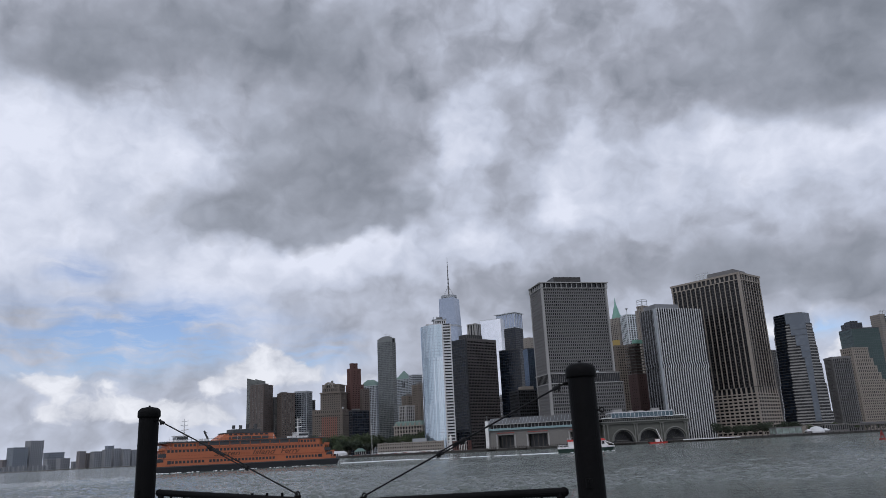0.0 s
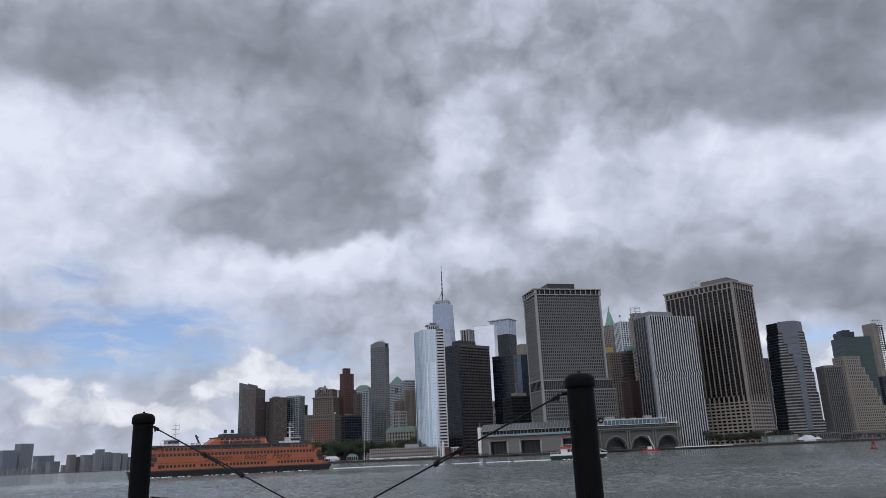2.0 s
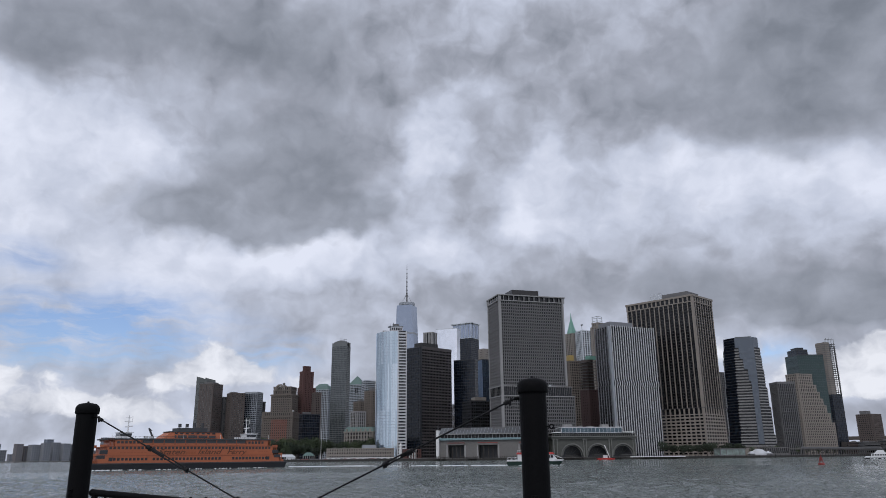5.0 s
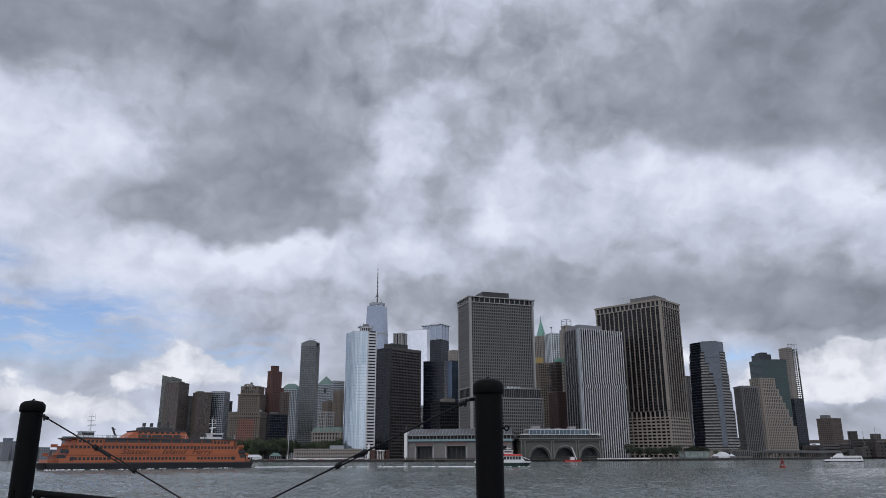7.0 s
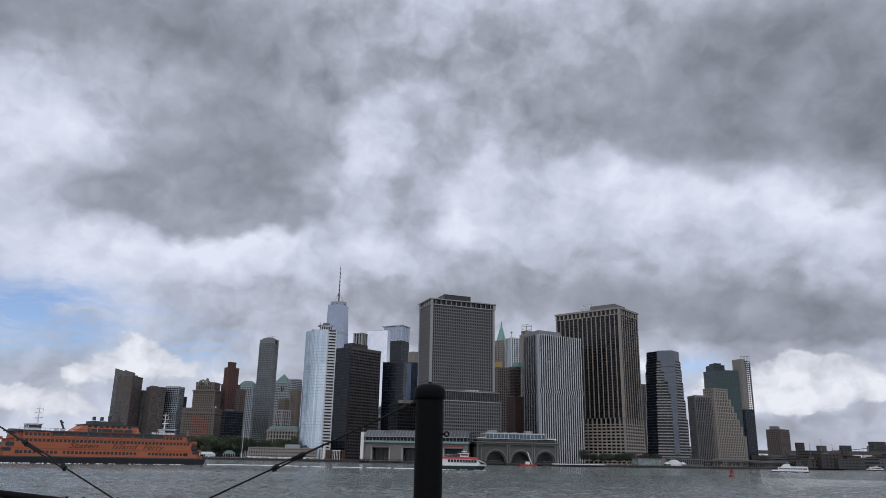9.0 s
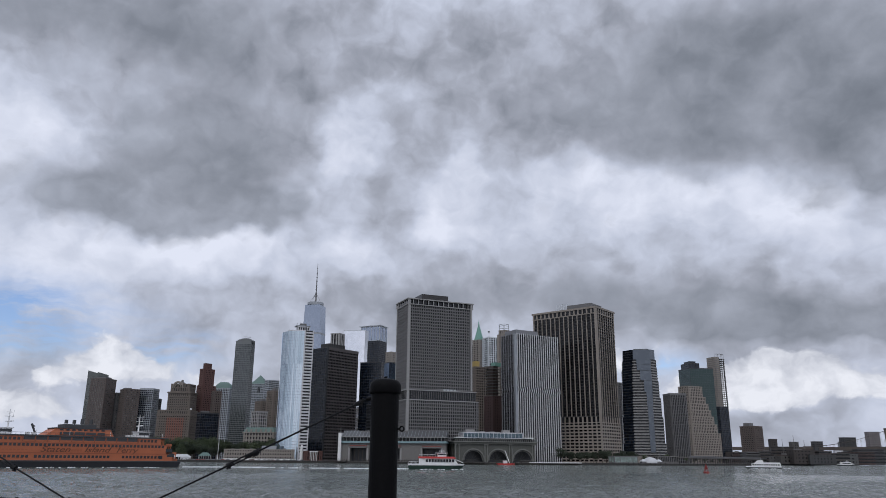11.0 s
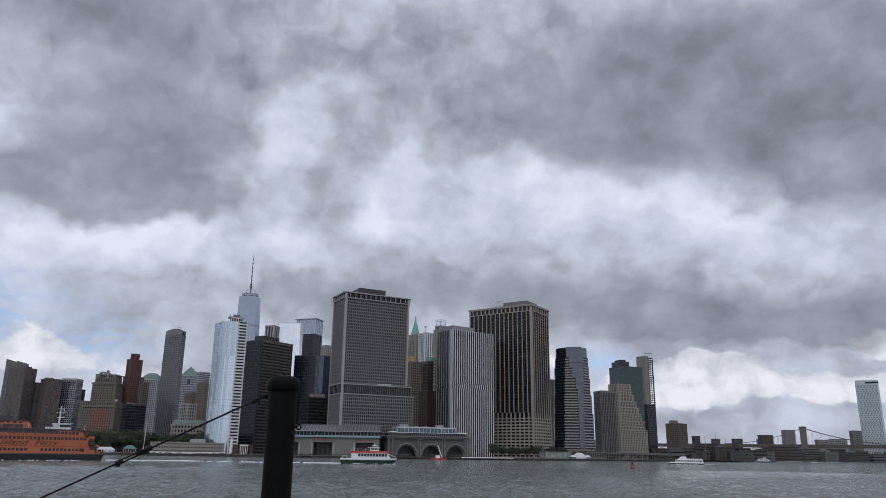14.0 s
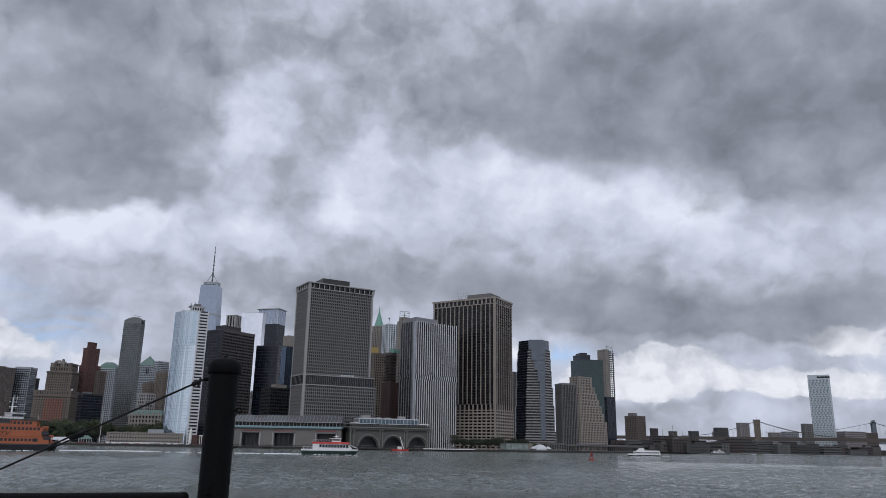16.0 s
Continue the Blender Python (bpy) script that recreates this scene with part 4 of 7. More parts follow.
def spire_tower():
    at, yaw, W, D, H = (347, 1459), 39, 24.7, 24.6, 232.3
    e = thing("office_tower", at, GROUND, yaw, "tan stone tower with a green copper spire", "building")
    H -= GROUND
    facade(e, 0, 0, 0, W, D, H, TAN_STONE, DARK_GLASS, 3.8, 3.9, 1.9, 1.6, 0.5, 1.5)
    facade(e, W * 0.12, D * 0.12, H, W * 0.76, D * 0.76, 10, TAN_STONE, DARK_GLASS, 4, 5, 2, 2, 0.4, 1.0, names=("top_glazing", "top_pier", "top_band"))
    cx, cy = W / 2, D / 2
    q = lambda r: [(cx + r * math.cos(a), cy + r * math.sin(a)) for a in [math.pi / 4 + k * math.pi / 4 for k in range(8)]]
    bm = bmesh.new()
    prism(bm, q(10.5), q(6.2), H + 10, H + 24)
    prism(bm, q(6.2), q(3.2), H + 24, H + 36)
    prism(bm, q(3.2), q(1.7), H + 36, H + 40)
    prism(bm, q(1.7), q(0.2), H + 40, H + 54)
    part("spire", bm, COPPER, e, "green copper spire")


spire_tower()
t = tower("office_tower", (352, 1407), 16, 26.8, 24.6, 238.8, PALE_STEEL, GREY_GLASS, "pale grey striped office tower", 5, 4.2, 1.6, 0.9, 0.5, 1.0)
bm = bmesh.new()
rod(bm, (3, 3, 238), (3, 3, 248), 0.5, 6)
lathe(bm, ((0.4, 246), (2.6, 249), (0.4, 250)), 10, (3, 3))
part("roof_antenna", bm, STEEL, t)

def crown_tower():
    at, yaw, W, D, H = (356, 1302), 32, 18.2, 18.2, 234.2
    e = thing("office_tower", at, GROUND, yaw, "weathered stone tower with a steel frame crown", "building")
    H -= GROUND
    facade(e, 0, 0, 0, W, D, H - 6, TAN_STONE, DARK_GLASS, 4, 4, 2.4, 1.6, 0.5, 1.0)
    facade(e, 2, 2, H - 6, W - 4, D - 4, 8, TAN_STONE, DARK_GLASS, 4, 8, 2.2, 2.4, 0.4, 1.0, names=("top_glazing", "top_pier", "top_band"))
    bm = bmesh.new()
    for x in (3, W - 3):
        for y in (3, D - 3):
            rod(bm, (x, y, H + 2), (x, y, H + 14), 0.5, 6)
    for z in (6, 11, 14):
        rod(bm, (3, 3, H + z), (W - 3, 3, H + z), 0.4, 6)
        rod(bm, (3, 3, H + z), (3, D - 3, H + z), 0.4, 6)
    part("steel_frame", bm, STEEL, e, "open steel frame")


crown_tower()
t = tower("office_building", (258, 1121), 17, 26.2, 17.6, 143.4, TAN_DARK, DARK_GLASS, "dark brown stone office building", 3.8, 3.9, 1.7, 1.6, 0.4, 1.5)
OCHRE = surface("ochre_cladding", (0.42, 0.30, 0.10), 0.7)
block("roof_screen", t, OCHRE, (0.5, 0.5, 143, 9, 9, 151), label="ochre roof screen")

DIM_RED = surface("dark_red_brick", (0.07, 0.042, 0.04), 0.85, grain=2.0, vary=0.2)


def building_site_tower():
    at, yaw, W, D, H = (260, 1017), 31, 16.9, 16.9, 130.8
    e = thing("unfinished_tower", at, GROUND, yaw, "red brick tower with open unfinished floors above", "building")
    H -= GROUND
    facade(e, 0, 0, 0, W, D, H - 40, DIM_RED, DARK_GLASS, 3.2, 3.7, 2.3, 2.2, 0.35, 1.0)
    bm = bmesh.new()
    box(bm, -0.6, -0.6, 0, W + 0.6, D + 0.6, 0.6)
    me = mesh_of(bm, "floor_slab", DARK_CONCRETE)
    bm = bmesh.new()
    box(bm, -0.3, -0.3, 0, 0.3, 0.3, 4.0)
    mc = mesh_of(bm, "column", BROWN_BRICK)
    for k in range(10):
        z = H - 39 + k * 4.2
        place("floor_slab", me, e, (0, 0, z))
        for i in range(4):
            place("column", mc, e, (0.5 + i * (W - 1) / 3, 0.5, z))
            place("column", mc, e, (0.5, 0.5 + i * (D - 1) / 3, z))
    block("core", e, BROWN_BRICK, (3, 3, H - 39, W - 3, D - 3, H + 3))
    block("roof_tarp", e, COPPER, (W * 0.3, 0, H + 3, W, D * 0.5, H + 8), label="green netting over the top floor")


building_site_tower()

def octagon_tower():
    """Banded stone tower whose right shoulder steps in, with a sweep of blue-grey glass and a glass head."""
    at, yaw, H = (453, 984), -21, 158.0
    e = thing("office_tower", at, GROUND, yaw, "banded stone tower with stepped corners and a dark glass head", "building")
    H -= GROUND
    D, left = 40.0, -8.0
    steps = [(0, 26, 43.0, 6.0), (26, 62, 41.5, 5.0), (62, 88, 40.0, 4.0), (88, 112, 38.5, 3.0), (112, 130, 37.5, 2.0), (130, 142, 36.8, 1.0), (142, H, 35.5, 0.0)]

    def outline(right, notch, g):
        return [(5 - notch * 0.9 - g * 0.4, -g), (29 + g * 0.4, -g), (right + g, 10 - g * 0.4), (right + g, D + g), (left - notch - g, D + g), (left - notch - g, 13 - g * 0.4)]

    for z0, z1, right, notch in steps:
        pts = outline(right, notch, 0)
        bm = bmesh.new()
        prism(bm, pts, pts, z0, z1)
        bmesh.ops.recalc_face_normals(bm, faces=bm.faces)
        part("glazing", bm, SLATE_GLASS if z0 > 140 else DARK_GLASS, e)
        # dark glass over the chamfered corner
        p, q = Vector((left - notch, 13)), Vector((5 - notch * 0.9, 0))
        turn = math.degrees(math.atan2((q - p).y, (q - p).x))
        bm = bmesh.new()
        box(bm, 0.3, -0.9, z0, (q - p).length - 0.8, 0.6, z1)
        place("corner_glazing", mesh_of(bm, "corner_glazing", NAVY_GLASS), e, (p.x, p.y, 0), turn, "navy glass corner wall")
        n = round((z1 - z0) / 3.9)
        bm = bmesh.new()
        box(bm, 0.2, -1.05, 0, (q - p).length - 0.7, 0, 0.9)
        me = mesh_of(bm, "corner_band", BLACK_METAL)
        for i in range(n):
            place("corner_band", me, e, (p.x, p.y, z0 + i * (z1 - z0) / n), turn)
        if z0 > 140:
            continue
        pts = outline(right, notch, 0.45)
        bm = bmesh.new()
        prism(bm, pts, pts, 0, 1.75)
        bmesh.ops.recalc_face_normals(bm, faces=bm.faces)
        me = mesh_of(bm, "spandrel", BAND_STONE)
        for i in range(n):
            place("spandrel", me, e, (0, 0, z0 + i * (z1 - z0) / n))
    # glass bay that narrows on the way down
    for z0, z1, x0, x1 in ((126, 144, 9.0, 28.6), (112, 126, 13.0, 28.6), (96, 112, 17.5, 28.6), (76, 96, 20.0, 28.2), (14, 76, 20.5, 27.6)):
        block("glass_bay", e, SLATE_GLASS, (x0, -1.3, z0, x1, 0.3, z1), label="blue-grey glass bay")
        n = int((z1 - z0) / 7.8)
        for k in range(n):
            block("bay_line", e, BLACK_METAL, (x0, -1.4, z0 + k * 7.8, x1, -1.2, z0 + k * 7.8 + 0.5))
    block("head_cap", e, DARK_STEEL, (6, 1, H, 27, D - 2, H + 1.2))
    block("base", e, TAN_STONE, (-12, -4, 0, 50, 6, 10))


octagon_tower()
tower("office_building", (536, 1217), 18, 12.4, 12.4, 135.4, GREY_BRICK, DARK_GLASS, "grey office building between taller towers", 3.6, 3.9, 1.4, 1.6, 0.4, 1.5)
tower("office_tower", (533, 1026), -3, 24.1, 24.3, 100.0, GREY_CONCRETE, DARK_GLASS, "dark glass office block with grey vertical ribs", 2.6, 3.9, 0.9, 0.5, 0.7, 2.5, plant=(0.2, 0.2, 0.7, 0.7, 3))

def ziggurat_building():
    at, yaw, W, D, H = (605, 1102), 17, 19.7, 19.7, 122.0
    e = thing("office_building", at, GROUND, yaw, "pale stone wedding-cake setback building", "building")
    H -= GROUND
    L = 62
    for k, (z0, z1, f, g) in enumerate(((0, 46, 1.0, 1.0), (46, 60, 0.9, 0.95), (60, 72, 0.81, 0.9), (72, 82, 0.73, 0.86), (82, 92, 0.65, 0.82), (92, 103, 0.57, 0.78), (103, H, 0.48, 0.74))):
        facade(e, 1.0 * k, 1.0 * k, z0, L * f, 30 * g, z1 - z0, PALE_STONE, DARK_GLASS, 3.6, 3.7, 1.7, 1.5, 0.45, 0.9)


ziggurat_building()

def teal_tower():
    at, yaw, W, D, H = (651, 1177), 1, 44.4, 37.6, 160.0
    e = thing("office_tower", at, GROUND, yaw, "teal green glass office tower with stepped top", "building")
    H -= GROUND
    facade(e, 0, 0, 0, W, D, H, BLACK_METAL, TEAL_GLASS, 3.2, 3.9, 0.14, 0.35, 0.14, 1.0)
    facade(e, W * 0.05, D * 0.15, H, W * 0.45, D * 0.7, 9, BLACK_METAL, NAVY_GLASS, 6, 4.5, 0.2, 0.4, 0.2, 1.0, names=("crown_glazing", "crown_post", "crown_band"))
    facade(e, W * 0.15, D * 0.25, H + 9, W * 0.25, D * 0.5, 4, BLACK_METAL, NAVY_GLASS, 6, 4.5, 0.2, 0.4, 0.2, 0.6, names=("crown_glazing", "crown_post", "crown_band"))


teal_tower()

def slim_unfinished_tower():
    at, yaw, W, D, H = (786, 1320), 15, 22.2, 22.2, 205.0
    e = thing("unfinished_tower", at, GROUND, yaw, "slim unfinished concrete tower with open floor slabs", "building")
    H -= GROUND
    facade(e, 0, 0, 0, W, D, 105, BLACK_METAL, NAVY_GLASS, 4, 3.8, 0.3, 0.5, 0.3, roof=False)
    block("shear_wall", e, TAN_STONE, (0, 0, 105, W * 0.45, D, H - 2), (W * 0.45, D * 0.3, 105, W * 0.7, D, H - 2), label="bare concrete wall")
    bm = bmesh.new()
    box(bm, -0.4, -0.4, 0, W + 2.4, D + 1, 0.5)
    me = mesh_of(bm, "floor_slab", GREY_CONCRETE)
    bm = bmesh.new()
    box(bm, -0.35, -0.35, 0, 0.35, 0.35, 3.4)
    mc = mesh_of(bm, "column", DARK_CONCRETE)
    for k in range(int((H - 60) / 3.8)):
        z = 60 + k * 3.8
        place("floor_slab", me, e, (0 if z > 105 else W * 0.4, 0, z), 0) if z > 105 else None
        if z > 105:
            for u in (0.5, 0.75, 1.0):
                place("column", mc, e, (W * u, 0.5, z + 0.4))
            place("column", mc, e, (W, D * 0.5, z + 0.4))
    block("hoist_mast", e, GREY_CONCRETE, (W + 1.6, 2, 0, W + 3.2, 4, H - 8))
    bm = bmesh.new()
    for k in range(7):
        x = k * W / 6
        rod(bm, (x, 0, H - 2), (x + 0.8, 0, H + 4 + 2 * (k % 2)), 0.3, 4)
    rod(bm, (0, 0, H + 3), (W, 0, H + 4), 0.3, 4)
    part("formwork", bm, DARK_CONCRETE, e)


slim_unfinished_tower()
tower("apartment_tower", (978, 1511), 27, 34.2, 34.0, 80.9, BROWN_BRICK, DARK_GLASS, "broad brown brick apartment slab", 4, 4, 2.2, 2.2, 0.4, 1.2, plant=(0.1, 0.4, 0.6, 0.8, 8))

# the sky's reflection is put into the pane colour
PALE_WINDOW = surface("sky_lit_window", (0.11, 0.13, 0.15), 0.25, metal=0.2)


def chequered_tower():
    at, yaw, W, D, H = (1648, 1675), -42, 55.0, 30.0, 219.1
    e = thing("apartment_tower", at, GROUND, yaw, "tall white tower with staggered dark windows", "building")
    H -= GROUND
    block("wall", e, surface("pale_blue_panel", (0.46, 0.52, 0.55), 0.35, grain=0.3, vary=0.08), (0, 0, 0, W, D, H))
    bm = bmesh.new()
    for k in range(int(H / 5) - 3):
        for i in range(14):
            x = 1.0 + (i + (0.5 if k % 2 else 0.12 * (k % 5))) * (W - 3) / 14.6
            z = 5 + k * 5
            box(bm, x, -0.25, z, x + 1.5, 0.1, z + 3.6)
            if x < D - 2:
                box(bm, -0.25, x, z, 0.1, x + 1.5, z + 3.6)
    tagged(part("window", bm, PALE_WINDOW, e, "staggered tall windows"), kind="stuff")
    block("terrace_recess", e, DARK_GLASS, (W * 0.42, -0.4, H - 9, W + 0.4, D * 0.4, H - 4.5))


chequered_tower()

# ---- along the shore ----
TERMINAL_WALL = surface("beige_panel", (0.165, 0.158, 0.150), 0.7, grain=0.4)
TEAL_TRIM = surface("pale_teal_trim", (0.20, 0.30, 0.32), 0.5, grain=0.4)
METAL_ROOF = surface("seamed_metal_roof", (0.12, 0.125, 0.13), 0.45, metal=0.3, grain=0.3)
RED_TRIM = surface("dull_red_trim", (0.25, 0.06, 0.05), 0.6)
IRON = surface("grey_green_iron", (0.085, 0.088, 0.078), 0.7, grain=0.5, vary=0.25)
IRON_PALE = surface("worn_grey_iron", (0.16, 0.163, 0.15), 0.7, grain=0.5, vary=0.2)
WHITE_PAINT = surface("white_paint", (0.75, 0.75, 0.74), 0.55, grain=0.6, vary=0.08)
CANVAS = surface("white_canvas", (0.60, 0.61, 0.63), 0.7, grain=0.3, vary=0.06)
TIMBER = surface("wet_timber", (0.05, 0.045, 0.04), 0.85, grain=1.2, vary=0.4)
BARK = surface("bark", (0.07, 0.055, 0.045), 0.9, grain=2.0)
LEAF = [surface("leaves_" + n, c, 0.75, grain=0.7, vary=0.45, blotch=0.2, each=0.3) for n, c in (("mid", (0.046, 0.064, 0.031)), ("deep", (0.032, 0.045, 0.026)), ("fresh", (0.058, 0.078, 0.036)))]
PAVILION_GLASS = glazing("pavilion_glass", (0.07, 0.11, 0.13), (0.16, 0.21, 0.24), 4, 4, metal=0.5)


def ferry_terminal():
    e = thing("ferry_terminal", (45, 865), GROUND, -16, "long beige ferry terminal with three boat slips", "terminal")
    L, D = 118, 40
    slips = ((10, 28), (45, 66), (92, 112))
    walls = []
    x = 0
    for a, b in slips:
        walls.append((x, 0, -1.5, a, 3, 20))
        walls.append((a, 0, 15.5, b, 3, 20))
        x = b
    walls.append((x, 0, -1.5, L, 3, 20))
    for w in walls:
        block("wall_panel", e, TERMINAL_WALL, w)
    for a, b in slips:
        # black back sheet stands in for the shade deep inside the slip
        block("slip_recess", e, BLACK_METAL, (a, 9, -1.5, b, 9.5, 15.5))
        block("slip_ceiling", e, DARK_CONCRETE, (a, 3, 14.5, b, 9, 15.4))
        block("slip_lintel", e, RED_TRIM, (a - 1, -0.5, 16.6, b + 1, -0.05, 17.4), label="dull red lintel strip")
        block("slip_awning", e, DARK_CONCRETE, (a - 1, -2.2, 14.6, b + 1, 0, 16.4))
        for k in range(3):
            u = a + (b - a) * (k + 1) / 4
            block("slip_post", e, TIMBER, (u - 0.4, 1, -1.5, u + 0.4, 1.8, 15))
        for u in (a - 2.2, b + 0.6):
            block("jamb", e, CONCRETE, (u, -0.8, -1.5, u + 1.6, 0, 15))
    block("back_hall", e, TERMINAL_WALL, (0, 9.6, -1.5, L, D, 20))
    block("fascia", e, TEAL_TRIM, (-1, -2.5, 20, L + 1, D, 22.2), label="pale teal fascia band")
    block("window_strip", e, OFFICE_GLASS, (1, 0.2, 22.2, L - 1, D - 1, 26.2))
    bm = bmesh.new()
    box(bm, -0.25, -0.4, 0, 0.25, 0.3, 4)
    me = mesh_of(bm, "strip_mullion", CONCRETE)
    for k in range(30):
        place("strip_mullion", me, e, (1.2 + k * (L - 2.4) / 29, 0.1, 22.2))
    block("eave", e, CONCRETE, (-1.5, -3, 26.2, L + 1.5, D + 1, 27.0))
    bm = bmesh.new()
    prism(bm, [(0, -2), (L, -2), (L, D), (0, D)], [(0, 12), (L, 12), (L, 26), (0, 26)], 27.0, 34)
    part("roof", bm, METAL_ROOF, e, "grey seamed metal roof")
    bm = bmesh.new()
    rod(bm, (0, 0, 0), (0, 14, 7), 0.25, 4)
    me = mesh_of(bm, "roof_seam", STEEL)
    for k in range(31):
        place("roof_seam", me, e, (k * L / 30, -2, 27.05))
    block("pylon", e, WHITE_PAINT, (-3.6, -4, -1.5, -0.2, 6, 31), label="white corner pylon")
    bm = bmesh.new()
    rod(bm, (-2, 0, 31), (-2, 0, 37), 0.2, 6)
    part("pylon_mast", bm, STEEL, e)
    for a, b in ((20, 34), (60, 74)):
        block("roof_unit", e, GREY_CONCRETE, (a, 8, 30.5, b, 16, 33.8))
    return e


ferry_terminal()


def arch_wall(bm, x0, x1, z0, z1, r, spring, y0, y1, n=14):
    """A wall from x0 to x1 with a round-headed opening of radius r in its middle."""
    c = (x0 + x1) / 2
    pts = [(c - r, z0), (c - r, spring)] + [(c - r * math.cos(math.pi * k / n), spring + r * math.sin(math.pi * k / n)) for k in range(1, n)] + [(c + r, spring), (c + r, z0)]
    box(bm, x0, y0, z0, c - r, y1, z1)
    box(bm, c + r, y0, z0, x1, y1, z1)
    arch = pts[1:-1]
    for (xa, za), (xb, zb) in zip(arch, arch[1:]):
        f = [bm.verts.new(p) for p in ((xa, y0, za), (xb, y0, zb), (xb, y0, z1), (xa, y0, z1))]
        g = [bm.verts.new(p) for p in ((xa, y1, za), (xb, y1, zb), (xb, y1, z1), (xa, y1, z1))]
        bm.faces.new(f)
        bm.faces.new(g[::-1])
        bm.faces.new((f[0], g[0], g[1], f[1]))
        bm.faces.new((f[3], f[2], g[2], g[3]))


def arched_terminal():
    e = thing("ferry_building", (168.5, 836), GROUND, 2, "old grey-green iron ferry building with three arches", "terminal")
    L, D, H = 96, 34, 23
    bays = ((8, 37), (37, 66), (66, 95))
    block("end_wall", e, IRON, (0, 0, -1.5, 8, 3, H - 3))
    for a, b in bays:
        bm = bmesh.new()
        arch_wall(bm, a, b, -1.5, H - 3, 11.6, 2.2, 0, 3)
        bmesh.ops.remove_doubles(bm, verts=bm.verts, dist=0.01)
        part("arch_wall", bm, IRON, e)
        bm = bmesh.new()
        c = (a + b) / 2
        for R0, R1, y in ((13.0, 11.7, -0.7), (10.9, 10.2, 1.0)):
            for k in range(16):
                p, q = math.pi * k / 16, math.pi * (k + 1) / 16
                pts = [(c - r * math.cos(s), 2.2 + r * math.sin(s)) for s, r in ((p, R0), (q, R0), (q, R1), (p, R1))]
                f = [bm.verts.new((x, y, z)) for x, z in pts]
                g = [bm.verts.new((x, y + 0.8, z)) for x, z in pts]
                bm.faces.new(f)
                for i in range(4):
                    bm.faces.new((f[i], f[(i + 1) % 4], g[(i + 1) % 4], g[i]))
        bmesh.ops.recalc_face_normals(bm, faces=bm.faces)
        part("arch_moulding", bm, IRON_PALE, e, "paler arch moulding")
        # interior shade of the arch, made by a black sheet
        block("slip_back", e, BLACK_METAL, (a + 1, 12, -1.5, b - 1, 12.4, 17))
        bm = bmesh.new()
        for k in range(7):
            s = math.pi * (k + 0.5) / 7
            rod(bm, (c, 11.6, 2.2), (c - 11.2 * math.cos(s), 11.6, 2.2 + 11.2 * math.sin(s)), 0.2, 4)
        part("fan_light", bm, IRON, e)
    for x in (1.5, 5.5, 35.6, 38.4, 64.6, 67.4, 92, 94.6):
        bm = bmesh.new()
        rod(bm, (x, -0.9, -1.2), (x, -0.9, H - 4), 0.75, 10, 0.65)
        box(bm, x - 1.1, -2.0, H - 4, x + 1.1, 0, H - 3)
        box(bm, x - 1.1, -2.0, -1.5, x + 1.1, 0, 0.3)
        part("column", bm, IRON_PALE, e, "paired iron column")
    block("entablature", e, IRON, (-1, -2.2, H - 3, L + 1, D, H - 1))
    block("cornice", e, IRON_PALE, (-1.8, -3.2, H - 1, L + 1.8, D + 1, H))
    block("balustrade", e, IRON, *[(k * 2.4, -2.8, H, k * 2.4 + 0.9, -2.2, H + 1.8) for k in range(40)], (0, -2.8, H + 1.8, L, -2.2, H + 2.3))
    block("back_hall", e, IRON, (0, 12.5, -1.5, L, D, H - 3))
    block("gallery", e, DARK_GLASS, (4, 2, H, L - 4, D - 4, H + 3.4))
    facade(e, 12, 4, H + 3.4, L - 26, D - 10, 6.2, WHITE_METAL, PAVILION_GLASS, 4.4, 6.2, 0.35, 0.6, 0.3, 0.5, names=("pavilion_glazing", "pavilion_post", "pavilion_beam"))
    for a, b, h in ((16, 26, 3.4), (60, 68, 3.2), (34, 38, 1.8), (44, 50, 1.4)):
        block("roof_unit", e, CONCRETE, (a, 8, H + 9.8, b, 16, H + 9.8 + h))
    block("roof_canopy", e, WHITE_PAINT, (2, 0, H + 3.6, 11, 10, H + 4.6), (L - 13, 0, H + 3.6, L - 2, 10, H + 4.8))


arched_terminal()


def station_block():
    e = thing("harbour_station", (-92, 962), GROUND, 3, "long low tan harbour station with window rows", "building")
    facade(e, 0, 0, 0, 84, 16, 12.6, TAN_STONE, DARK_GLASS, 3.0, 4.2, 1.7, 2.3, 0.35, 0.8)
    block("roof_house", e, STEEL, (44, 3, 12.6, 62, 12, 17.5), label="grey-blue roof house")
    for x in (8, 20, 30, 70, 77):
        block("roof_unit", e, GREY_CONCRETE, (x, 4, 12.8, x + 3, 8, 14.6))
    block("base_wall", e, WHITE_PAINT, (-1, -3, 0, 86, -1.2, 2.2), label="white base wall")


station_block()


